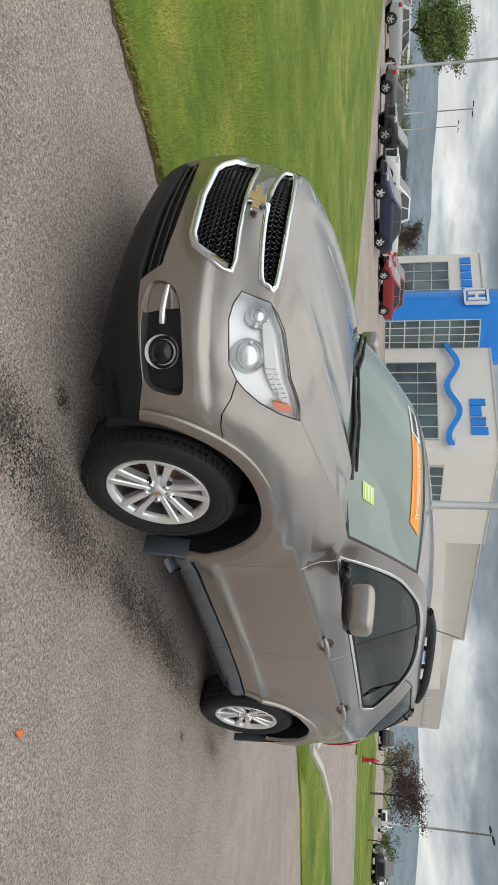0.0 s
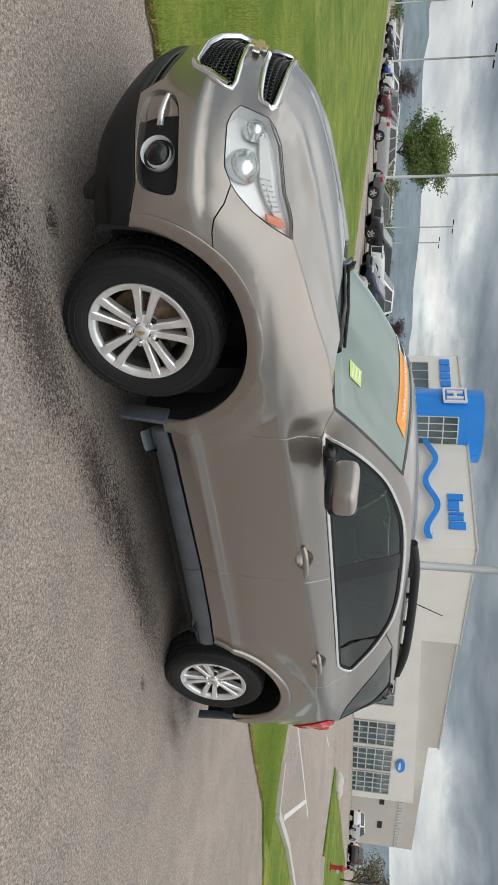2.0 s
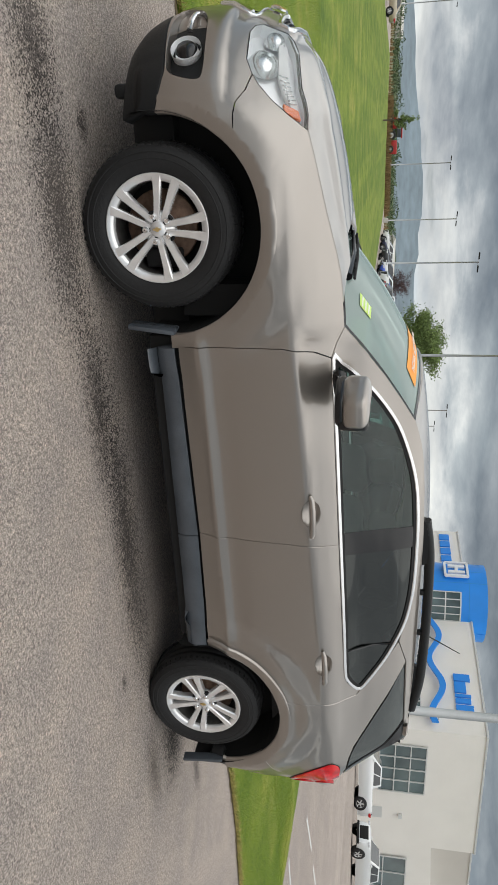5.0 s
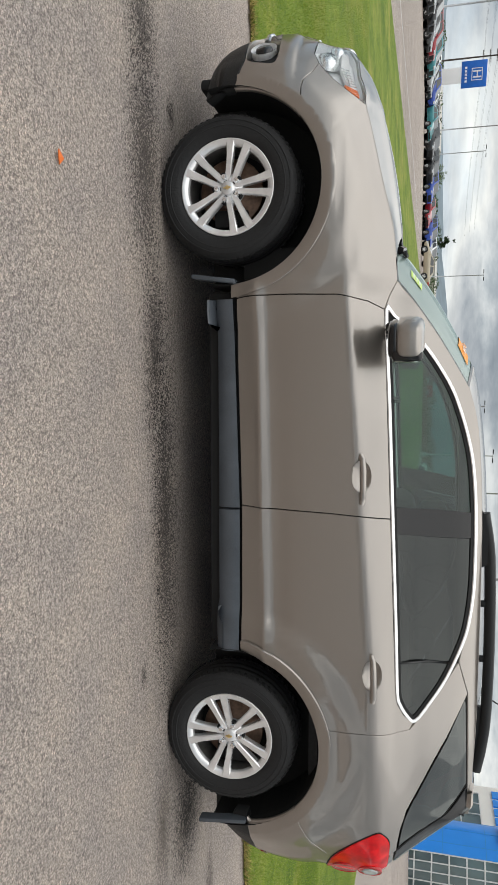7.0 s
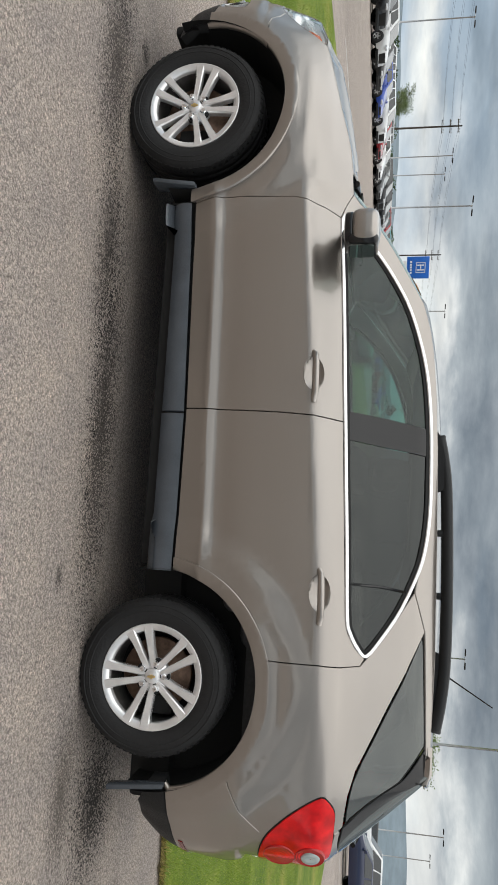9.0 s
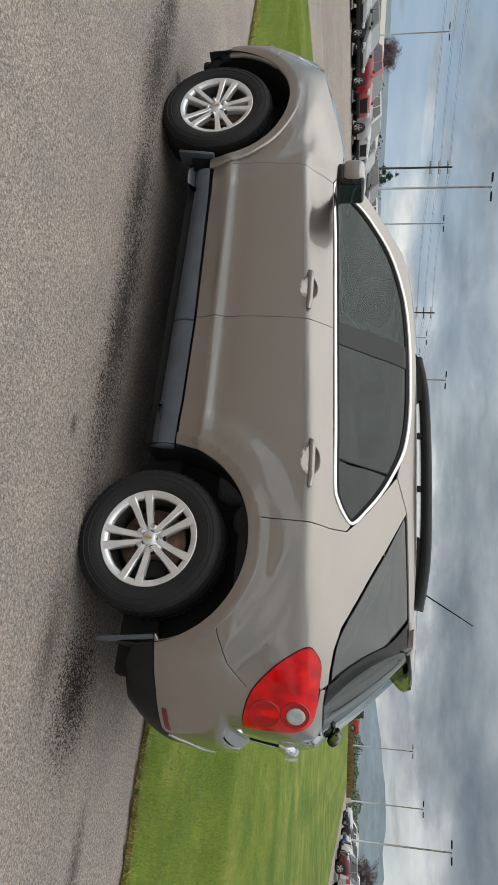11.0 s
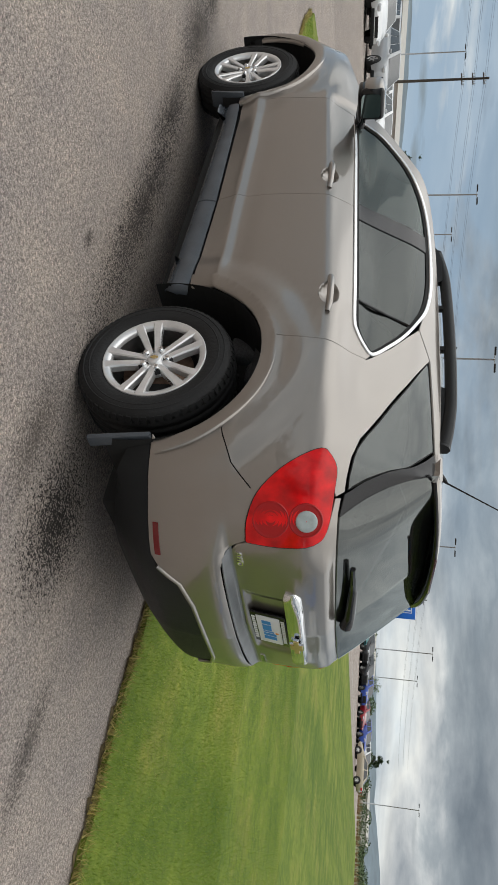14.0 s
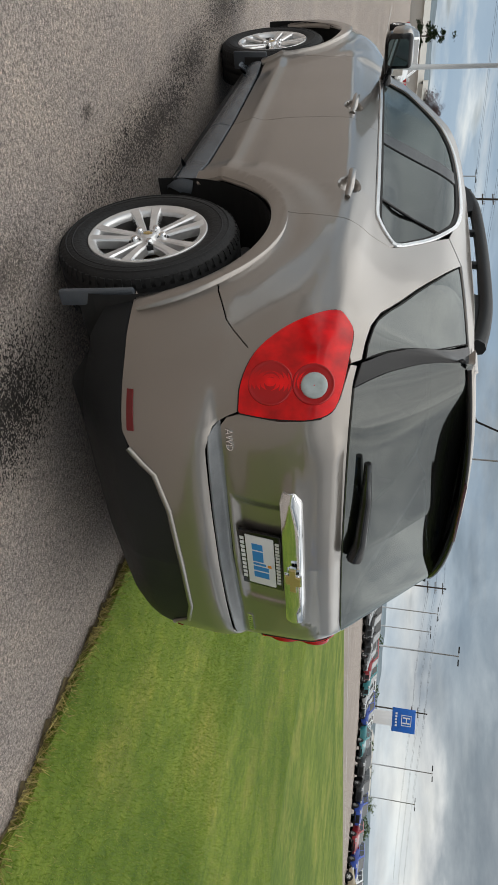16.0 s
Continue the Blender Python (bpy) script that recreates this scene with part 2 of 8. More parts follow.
def paint_mat(name, color, metal=0.84, rough=0.33, coat_ior=1.75):
    """Metallic car paint with fine flake, road dust and clear coat."""
    m = mat(name, color, rough, metal, coat=1.0, spec=0.5)
    m.node_tree.nodes["Principled BSDF"].inputs["Coat IOR"].default_value = coat_ior
    nt = m.node_tree
    b = nt.nodes["Principled BSDF"]
    tc = nt.nodes.new("ShaderNodeTexCoord")
    n = nt.nodes.new("ShaderNodeTexNoise")
    n.inputs["Scale"].default_value, n.inputs["Detail"].default_value = 3.0, 7
    nt.links.new(tc.outputs["Object"], n.inputs["Vector"])
    mr = nt.nodes.new("ShaderNodeMapRange")
    mr.inputs[1].default_value, mr.inputs[2].default_value = 0.3, 0.7
    mr.inputs[3].default_value, mr.inputs[4].default_value = rough - 0.015, rough + 0.025
    nt.links.new(n.outputs[0], mr.inputs[0])
    nt.links.new(mr.outputs[0], b.inputs["Roughness"])
    fl = nt.nodes.new("ShaderNodeTexNoise")
    fl.inputs["Scale"].default_value = 900
    nt.links.new(tc.outputs["Object"], fl.inputs["Vector"])
    bp = nt.nodes.new("ShaderNodeBump")
    bp.inputs["Strength"].default_value, bp.inputs["Distance"].default_value = 0.08, 0.001
    nt.links.new(fl.outputs[0], bp.inputs["Height"])
    nt.links.new(bp.outputs[0], b.inputs["Normal"])
    return m


# the first, an oil stain, is enlarged to paint in shade under the tail
STAINS_AND_SHADE = [(2.13, -0.55, 0.58, 0.40, 0.08), (2.96, -0.12, 0.45, 0.14, 0.4), (-1.55, -1.08, 0.95, 0.34, 0.22), (-0.6, -0.98, 0.9, 0.26, 0.25), (-2.15, -1.1, 0.5, 0.3, 0.3), (-1.87, -0.72, 0.12, 0.09, 0.15),
          # the last paints the car's shade along the sill, speckled like a stain
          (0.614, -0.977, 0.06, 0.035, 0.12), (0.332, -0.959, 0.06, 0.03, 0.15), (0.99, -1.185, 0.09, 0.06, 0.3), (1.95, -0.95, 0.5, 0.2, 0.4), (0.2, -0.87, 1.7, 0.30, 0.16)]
M_asphalt = asphalt_mat("asphalt", (0.56, 0.497, 0.452), STAINS_AND_SHADE)
M_lot = asphalt_mat("lot_asphalt", (0.50, 0.445, 0.402))
M_paint = paint_mat("taupe_metallic_paint", (0.315, 0.284, 0.255))
M_plastic = mat("dark_trim_plastic", (0.011, 0.012, 0.013), 0.5, grain=0.25, scale=300, bump=0.15, big=0.2, big_scale=8, spec=0.3)
M_rocker = mat("dusty_grey_plastic", (0.070, 0.080, 0.093), 0.22, grain=0.15, scale=200, bump=0.08, big=0.35, big_scale=5)
M_step = mat("grey_step_pad", (0.20, 0.21, 0.22), 0.3, grain=0.1, scale=120, big=0.3, big_scale=9)
M_black = mat("gloss_black", (0.006, 0.006, 0.007), 0.12)
M_matblack = mat("matt_black", (0.008, 0.008, 0.008), 0.8)
M_chrome = mat("chrome", (0.85, 0.86, 0.87), 0.09, 1.0)
M_satin = mat("satin_chrome", (0.86, 0.86, 0.86), 0.22, 0.9)
M_gold = mat("gold_badge", (0.62, 0.46, 0.20), 0.3, 0.7)
M_tyre = mat("tyre_rubber", (0.009, 0.009, 0.0095), 0.7, grain=0.35, scale=60, bump=0.3, big=0.4, big_scale=7)
M_alloy = mat("silver_alloy", (0.86, 0.86, 0.86), 0.24, 0.6, big=0.12, big_scale=12, coat=0.4)
M_barrel = mat("dark_wheel_barrel", (0.10, 0.095, 0.09), 0.5, 0.3, grain=0.2, scale=40)
M_trim = mat("bright_window_trim", (0.74, 0.745, 0.75), 0.18, 0.9)
# dark reflections are put into the mirror as a dim greenish tint
M_mirror = mat("darkened_mirror_glass", (0.34, 0.40, 0.38), 0.03, 1.0)
M_brake = mat("rusty_brake_disc", (0.16, 0.10, 0.07), 0.5, 0.6, grain=0.4, scale=30)
M_glass = glass_mat("tinted_front_glass", (0.45, 0.82, 0.74), 0.55, 0, 1.58, 0.025, (0.30, 0.50, 0.45))
M_privacy = glass_mat("privacy_glass", (0.8, 0.9, 1.0), 0.05, 0, 1.62, 0.004)
M_rearglass = glass_mat("rear_privacy_glass", (0.8, 0.9, 1.0), 0.04, 0, 2.05, 0.008)
M_wind = glass_mat("windscreen_glass", (0.66, 0.88, 0.82), 0.55, 0, 2.1, 0.26, (0.58, 0.74, 0.69))
M_lens = glass_mat("clear_lens", (1, 1, 1), 0.97, 0, 1.42)
M_redlens = mat("red_lamp_lens", (0.72, 0.003, 0.005), 0.12, coat=0.5, big=0.45, big_scale=11, spec=0.2)
M_reddark = mat("deep_red_reflector", (0.42, 0.004, 0.006), 0.15, coat=0.5, spec=0.3)
M_redrefl = mat("red_bumper_reflector", (0.15, 0.003, 0.005), 0.2, coat=0.3)
M_smoke = mat("smoked_red_lens", (0.06, 0.003, 0.004), 0.15, coat=1.0)
M_amber = mat("amber_lens", (0.75, 0.16, 0.03), 0.15, coat=1.0)
M_white = mat("white_plastic", (0.8, 0.8, 0.8), 0.4)
M_reflector = mat("lamp_reflector", (0.80, 0.82, 0.83), 0.2, 0.9)
M_housing = mat("lamp_housing", (0.92, 0.93, 0.94), 0.28, 0.25)
M_projector = mat("frosted_lens", (0.42, 0.48, 0.48), 0.2, coat=1.0, big=0.15, big_scale=30)
M_interior = mat("grey_interior_trim", (0.06, 0.06, 0.062), 0.8, grain=0.2, scale=50)
M_seat = mat("grey_seat_cloth", (0.11, 0.11, 0.115), 0.9, grain=0.3, scale=120, bump=0.2)
M_orange = mat("orange_banner", (0.85, 0.32, 0.03), 0.5)
M_lime = mat("lime_sticker", (0.55, 0.75, 0.18), 0.6)
M_plateblue = mat("plate_blue", (0.03, 0.25, 0.62), 0.4)


# ---------------- shared building blocks ----------------
def part(name, bm, material, parent=None, label=""):
    """One bmesh as one mesh object under a thing or a part."""
    me = bpy.data.meshes.new(name)
    bm.to_mesh(me)
    bm.free()
    for mt in (material if isinstance(material, (list, tuple)) else [material]):
        me.materials.append(mt)
    ob = new(name, me)
    ob.parent = parent
    if label:
        tagged(ob, label)
    return ob


def raw(name, verts, faces, material, parent=None, label="", smooth=False, normals=None):
    me = bpy.data.meshes.new(name)
    me.from_pydata([tuple(v) for v in verts], [], [tuple(f) for f in faces])
    me.materials.append(material)
    if smooth or normals is not None:
        me.polygons.foreach_set("use_smooth", [True] * len(me.polygons))
    if normals is not None:
        me.normals_split_custom_set_from_vertices([tuple(n) for n in normals])
    me.update()
    ob = new(name, me)
    ob.parent = parent
    if label:
        tagged(ob, label)
    return ob


def thing(name, label, category, group="", kind="", at=None):
    e = new(name)
    e.empty_display_size = 0.2
    if at is not None:
        e.matrix_world = at
    return tagged(e, label, category, group, kind)


def smooth_all(bm, angle=None):
    for f in bm.faces:
        f.smooth = True
    if angle:
        for e in bm.edges:
            if len(e.link_faces) == 2 and e.calc_face_angle(0) > radians(angle):
                e.smooth = False
    return bm


def box_bm(x0, x1, y0, y1, z0, z1, bevel=0.0, seg=2, bm=None):
    bm2 = bmesh.new()
    bmesh.ops.create_cube(bm2, size=1, matrix=Matrix.Translation(((x0 + x1) / 2, (y0 + y1) / 2, (z0 + z1) / 2)) @ Matrix.Diagonal((x1 - x0, y1 - y0, z1 - z0, 1)))
    if bevel:
        bmesh.ops.bevel(bm2, geom=bm2.edges[:], offset=bevel, segments=seg, profile=0.5, affect="EDGES")
        smooth_all(bm2, 35)
    if bm is None:
        return bm2
    me = bpy.data.meshes.new("tmp")
    bm2.to_mesh(me)
    bm2.free()
    bm.from_mesh(me)
    bpy.data.meshes.remove(me)
    return bm


def tube_bm(points, radius, sides=8, bm=None, caps=True):
    """A round bar along points; radius a number or one for each point."""
    bm = bm or bmesh.new()
    pts = [Vector(p) for p in points]
    rings = []
    for i, p in enumerate(pts):
        d = (pts[min(i + 1, len(pts) - 1)] - pts[max(i - 1, 0)]).normalized()
        u = d.cross(Vector((0, 0, 1)) if abs(d.z) < 0.95 else Vector((1, 0, 0))).normalized()
        v = d.cross(u)
        r = radius if isinstance(radius, (int, float)) else radius[i]
        rings.append([bm.verts.new(p + (u * math.cos(a) + v * math.sin(a)) * r) for a in (2 * math.pi * k / sides for k in range(sides))])
    for a, b in zip(rings, rings[1:]):
        for k in range(sides):
            f = bm.faces.new((a[k], a[(k + 1) % sides], b[(k + 1) % sides], b[k]))
            f.smooth = True
    if caps:
        bm.faces.new(rings[0])
        bm.faces.new(rings[-1][::-1])
    return bm


def spin_bm(profile, n=48, bm=None):
    """A lathe round the y axis: profile of (radius, y)."""
    bm = bm or bmesh.new()
    rings = [[bm.verts.new((r * math.cos(a), y, r * math.sin(a))) for a in (2 * math.pi * k / n for k in range(n))] for r, y in profile]
    for a, b in zip(rings, rings[1:]):
        for k in range(n):
            f = bm.faces.new((a[k], b[k], b[(k + 1) % n], a[(k + 1) % n]))
            f.smooth = True
    return bm


def prism_bm(outline, y0, y1, bm=None, axis="y"):
    """A flat outline of (a, b) pairs given thickness along an axis."""
    bm = bm or bmesh.new()
    put = {"y": lambda a, b, c: (a, c, b), "x": lambda a, b, c: (c, a, b), "z": lambda a, b, c: (a, b, c)}[axis]
    lo = [bm.verts.new(put(a, b, y0)) for a, b in outline]
    hi = [bm.verts.new(put(a, b, y1)) for a, b in outline]
    bm.faces.new(lo)
    bm.faces.new(hi[::-1])
    for i in range(len(lo)):
        j = (i + 1) % len(lo)
        bm.faces.new((lo[j], lo[i], hi[i], hi[j]))
    bmesh.ops.recalc_face_normals(bm, faces=bm.faces[:])
    return bm


def catmull(pts, n=6, closed=False):
    P = np.array(pts, float)
    k = len(P)
    out = []
    for i in range(k if closed else k - 1):
        p0, p1, p2, p3 = (P[(i - 1) % k], P[i], P[(i + 1) % k], P[(i + 2) % k]) if closed else (P[max(i - 1, 0)], P[i], P[i + 1], P[min(i + 2, k - 1)])
        for t in np.arange(n) / n:
            out.append(0.5 * ((2 * p1) + (-p0 + p2) * t + (2 * p0 - 5 * p1 + 4 * p2 - p3) * t * t + (-p0 + 3 * p1 - 3 * p2 + p3) * t ** 3))
    if not closed:
        out.append(P[-1])
    return [tuple(p) for p in out]


def text_part(name, words, size, m, material, parent, label="", depth=0.003):
    """Lettering as a mesh, from the built-in font."""
    cu = bpy.data.curves.new(name, "FONT")
    cu.body, cu.size, cu.extrude, cu.align_x, cu.align_y = words, size, depth, "CENTER", "CENTER"
    tmp = bpy.data.objects.new("tmp_text", cu)
    scene.collection.objects.link(tmp)
    me = bpy.data.meshes.new_from_object(tmp.evaluated_get(bpy.context.evaluated_depsgraph_get()))
    bpy.data.objects.remove(tmp)
    bpy.data.curves.remove(cu)
    me.name = name
    me.materials.clear()
    me.materials.append(material)
    ob = new(name, me)
    ob.parent = parent
    ob.matrix_local = m
    if label:
        tagged(ob, label)
    return ob


# ---------------- the parked sport utility car ----------------
# Its flank is one surface over (s, z): s runs along the plan outline (s = x on the straight side), z is height.
PLAN = [(-2.38, 0.0), (-2.362, 0.25), (-2.325, 0.45), (-2.25, 0.62), (-2.12, 0.765), (-1.96, 0.845), (-1.75, 0.893), (-1.43, 0.914), (-1.0, 0.911), (0.0, 0.905), (1.0, 0.910), (1.43, 0.914), (1.75, 0.893),
        (1.93, 0.862), (2.08, 0.800), (2.20, 0.715), (2.30, 0.565), (2.355, 0.30), (2.38, 0.0)]
curve = np.array(catmull(PLAN, 24))
seg = np.hypot(*np.diff(curve, axis=0).T)
arc = np.concatenate([[0], np.cumsum(seg)])
mid_i = int(np.argmin(np.abs(curve[:, 0])))
arc -= arc[mid_i]
CX, CW = curve[:, 0], curve[:, 1]
SF0, SR0 = float(arc[0]), float(arc[-1])


def SX(x):
    """s of the outline point with that x."""
    return float(np.interp(x, CX, arc))


front_half, rear_half = CX < -1.2, CX > 1.2


def YF(y):
    """s of the nose point with that y; past the middle it goes on to the other flank."""
    v = float(np.interp(abs(y), CW[front_half], arc[front_half]))
    return v if y <= 0 else 2 * SF0 - v


def YR(y):
    v = float(np.interp(abs(y), CW[rear_half][::-1], arc[rear_half][::-1]))
    return v if y <= 0 else 2 * SR0 - v


def pchip(xk, yk, x):
    xk, yk = np.asarray(xk, float), np.asarray(yk, float)
    hk = np.diff(xk)
    dk = np.diff(yk) / hk
    m = np.zeros(len(xk))
    m[0], m[-1] = dk[0], dk[-1]
    same = dk[:-1] * dk[1:] > 0
    w1, w2 = 2 * hk[1:] + hk[:-1], hk[1:] + 2 * hk[:-1]
    with np.errstate(divide="ignore", invalid="ignore"):
        hm = (w1 + w2) / (w1 / dk[:-1] + w2 / dk[1:])
    m[1:-1] = np.where(same, hm, 0)
    x = np.clip(x, xk[0], xk[-1])
    i = np.clip(np.searchsorted(xk, x) - 1, 0, len(xk) - 2)
    t = (x - xk[i]) / hk[i]
    return (2 * t ** 3 - 3 * t ** 2 + 1) * yk[i] + (t ** 3 - 2 * t ** 2 + t) * hk[i] * m[i] + (-2 * t ** 3 + 3 * t ** 2) * yk[i + 1] + (t ** 3 - t ** 2) * hk[i] * m[i + 1]


def door_rows(s):
    zc, zs, zb = 0.515 + 0.024 * (s + 0.79), 0.955 + 0.075 * (s + 0.87), 1.13 + 0.047 * (s + 0.82)
    e = max(0.0, -0.3 - s) * 0.06
    k = min(1.0, max(0.0, (0.95 - s) / 0.2))
    return [(0.2, 0, 0.10), (0.29, 0, 0.072), (0.40, 0, 0.050), (zc - 0.03, 0, 0.018), (zc - 0.004, 0, 0.0075), (zc + 0.003, 0, 0.008 + 0.001 * k), (zc + 0.042, 0, 0.0095 + 0.0100 * k), (zc + 0.049, 0, 0.010 + 0.0105 * k), (zc + 0.062, 0, 0.0105 + 0.0100 * k),
            (0.70, 0, 0.0095), (0.78, 0, 0.0055), (zs - 0.09, 0, 0.0030), (zs - 0.03, 0, 0.0030), (zs - 0.008, 0, 0.0035), (zs + 0.010, 0, 0.007),
            (zs + 0.055, 0, 0.025 + e * 0.5), (zb - 0.008, 0, 0.064 + e), (zb + 0.03, 0, 0.088 + e), (1.31, 0, 0.138 + e), (1.40, 0, 0.18 + e), (1.533, 0, 0.245 + e), (1.60, 0, 0.295), (1.66, 0, 0.36)]


def flat_rows(rows, which):
    return [(z, v, 0) if which == "x" else (z, 0, v) for z, v in rows]


# stations along s: rows of height and inset (along x, along y)
STATIONS = [
    (SF0, flat_rows([(0.2, 0.20), (0.24, 0.14), (0.30, 0.08), (0.40, 0.04), (0.5, 0.02), (0.6, 0.012), (0.7, 0.02), (0.8, 0.04), (0.88, 0.085), (0.93, 0.13), (0.97, 0.19), (1.05, 0.33)], "x")),
    (YF(-0.45), flat_rows([(0.2, 0.20), (0.24, 0.13), (0.30, 0.07), (0.40, 0.03), (0.5, 0.008), (0.63, 0.012), (0.66, 0.016), (0.685, 0.034), (0.75, 0.058), (0.80, 0.08), (0.93, 0.13), (0.97, 0.17), (1.05, 0.28)], "x")),
    (SX(-2.12), [(0.2, 0.10, 0.08), (0.25, 0.05, 0.05), (0.30, 0.03, 0.03), (0.42, 0.01, 0.01), (0.5, 0.0, 0.0), (0.62, 0.0, 0.0), (0.655, 0.004, 0.004), (0.68, 0.018, 0.014), (0.72, 0.026, 0.02), (0.80, 0.05, 0.04), (0.9, 0.08, 0.07), (1.0, 0.12, 0.11), (1.05, 0.16, 0.15)]),
    (SX(-1.82), flat_rows([(0.2, 0.06), (0.25, 0.035), (0.30, 0.018), (0.415, 0.0), (0.6, 0.004), (0.72, 0.014), (0.8, 0.03), (0.9, 0.06), (1.0, 0.105), (1.03, 0.125), (1.1, 0.20)], "y")),
    (SX(-1.43), flat_rows([(0.2, 0.02), (0.35, 0.0), (0.80, 0.0), (0.87, 0.008), (0.90, 0.020), (0.95, 0.034), (1.0, 0.055), (1.05, 0.085), (1.10, 0.135), (1.17, 0.2), (1.25, 0.26)], "y")),
    (SX(-1.0), flat_rows([(0.2, 0.08), (0.30, 0.05), (0.40, 0.02), (0.5, 0.012), (0.7, 0.014), (0.88, 0.011), (0.94, 0.012), (0.99, 0.025), (1.05, 0.052), (1.12, 0.094), (1.16, 0.122), (1.2, 0.152), (1.3, 0.21), (1.55, 0.29), (1.66, 0.36)], "y")),
] + [(s, door_rows(s)) for s in [*np.arange(-0.89, 1.0, 0.05), 1.02]] + [
    (SX(1.43), flat_rows([(0.2, 0.02), (0.35, 0.0), (0.82, 0.0), (0.88, 0.012), (0.95, 0.020), (1.08, 0.012), (1.12, 0.018), (1.18, 0.048), (1.22, 0.082), (1.3, 0.13), (1.4, 0.175), (1.533, 0.24), (1.62, 0.31), (1.66, 0.36)], "y")),
    (SX(1.8), flat_rows([(0.2, 0.06), (0.3, 0.02), (0.45, 0.0), (0.75, 0.0), (0.85, 0.008), (1.05, 0.02), (1.146, 0.035), (1.2, 0.06), (1.3, 0.115), (1.4, 0.165), (1.533, 0.235), (1.62, 0.30), (1.66, 0.34)], "y")),
    (SX(2.149), [(0.2, 0.15, 0.08), (0.3, 0.08, 0.05), (0.4, 0.034, 0.028), (0.5, 0.016, 0.013), (0.6, 0.006, 0.005), (0.72, 0.0, 0.0), (0.9, 0.003, 0.003), (1.1, 0.006, 0.004), (1.15, 0.02, 0.012), (1.2, 0.045, 0.03), (1.3, 0.12, 0.06), (1.4, 0.19, 0.09),
                 (1.5, 0.26, 0.115), (1.6, 0.33, 0.14), (1.66, 0.38, 0.16)]),
    (YR(-0.45), flat_rows([(0.2, 0.22), (0.28, 0.16), (0.35, 0.09), (0.45, 0.03), (0.52, 0.020), (0.62, 0.009), (0.69, 0.006), (0.725, 0.010), (0.768, 0.030), (0.80, 0.082), (0.9, 0.066), (1.0, 0.056), (1.07, 0.054), (1.12, 0.066), (1.2, 0.108), (1.26, 0.15), (1.4, 0.27), (1.5, 0.365),
                           (1.6, 0.465), (1.66, 0.53)], "x")),
    (SR0, flat_rows([(0.2, 0.25), (0.28, 0.18), (0.35, 0.10), (0.45, 0.04), (0.52, 0.028), (0.6, 0.017), (0.69, 0.014), (0.725, 0.019), (0.768, 0.040), (0.80, 0.098), (0.9, 0.082), (1.0, 0.070), (1.07, 0.068), (1.12, 0.080), (1.2, 0.12), (1.26, 0.16), (1.4, 0.28), (1.5, 0.38),
                     (1.6, 0.48), (1.66, 0.55)], "x")),
]
ST_S = np.array([s for s, _ in STATIONS])
FX, RX, WZ = -1.429, 1.429, 0.352
ZGRID = np.linspace(0.15, 1.70, 776)
TAB_X = np.stack([pchip([r[0] for r in rows], [r[1] for r in rows], ZGRID) for _, rows in STATIONS])
TAB_Y = np.stack([pchip([r[0] for r in rows], [r[2] for r in rows], ZGRID) for _, rows in STATIONS])


def flank(S, Z, off=0.0):
    """Points of the flank surface (left side; s past either end goes round to the right side)."""
    S, Z = np.atleast_1d(np.asarray(S, float)), np.atleast_1d(np.asarray(Z, float))
    right = (S < SF0) | (S > SR0)
    s = np.where(S < SF0, 2 * SF0 - S, np.where(S > SR0, 2 * SR0 - S, S))
    bx, bw = np.interp(s, arc, CX), np.interp(s, arc, CW)
    zi = np.clip((Z - ZGRID[0]) / (ZGRID[1] - ZGRID[0]), 0, len(ZGRID) - 1.001)
    zk = zi.astype(int)
    zf = zi - zk
    i = np.clip(np.searchsorted(ST_S, s) - 1, 0, len(ST_S) - 2)
    h0 = ST_S[i + 1] - ST_S[i]
    t = np.clip((s - ST_S[i]) / h0, 0, 1)
    res = []
    ip, iq = np.maximum(i - 1, 0), np.minimum(i + 2, len(ST_S) - 1)
    for T in (TAB_X, TAB_Y):
        a, b, before, after = (T[k, zk] * (1 - zf) + T[k, zk + 1] * zf for k in (i, i + 1, ip, iq))
        ma = np.where(ip < i, (b - before) / np.maximum(ST_S[i + 1] - ST_S[ip], 1e-6), 0.0)
        mb = np.where(iq > i + 1, (after - a) / np.maximum(ST_S[iq] - ST_S[i], 1e-6), 0.0)
        res.append((2 * t ** 3 - 3 * t ** 2 + 1) * a + (t ** 3 - 2 * t ** 2 + t) * h0 * ma + (-2 * t ** 3 + 3 * t ** 2) * b + (t ** 3 - t ** 2) * h0 * mb)
    x = bx - np.sign(bx) * res[0]
    y = -(np.maximum(bw - res[1], 0))
    # swollen haunches over both wheels
    for cx, r0 in ((FX, 0.60), (RX, 0.62)):
        k = np.clip((r0 + 0.13 - np.hypot(s - cx, Z - WZ)) / 0.13, 0, 1)
        y = y - 0.016 * k * k * (3 - 2 * k) * (Z > 0.3)
    return np.stack([x, np.where(right, -y, y), Z], 1)


def flank_normals(S, Z):
    e = 2e-3
    S, Z = np.asarray(S, float), np.asarray(Z, float)
    ds = flank(S + e, Z) - flank(S - e, Z)
    dz = flank(S, Z + e) - flank(S, Z - e)
    n = np.cross(ds, dz)
    n /= np.linalg.norm(n, axis=1)[:, None] + 1e-12
    return n


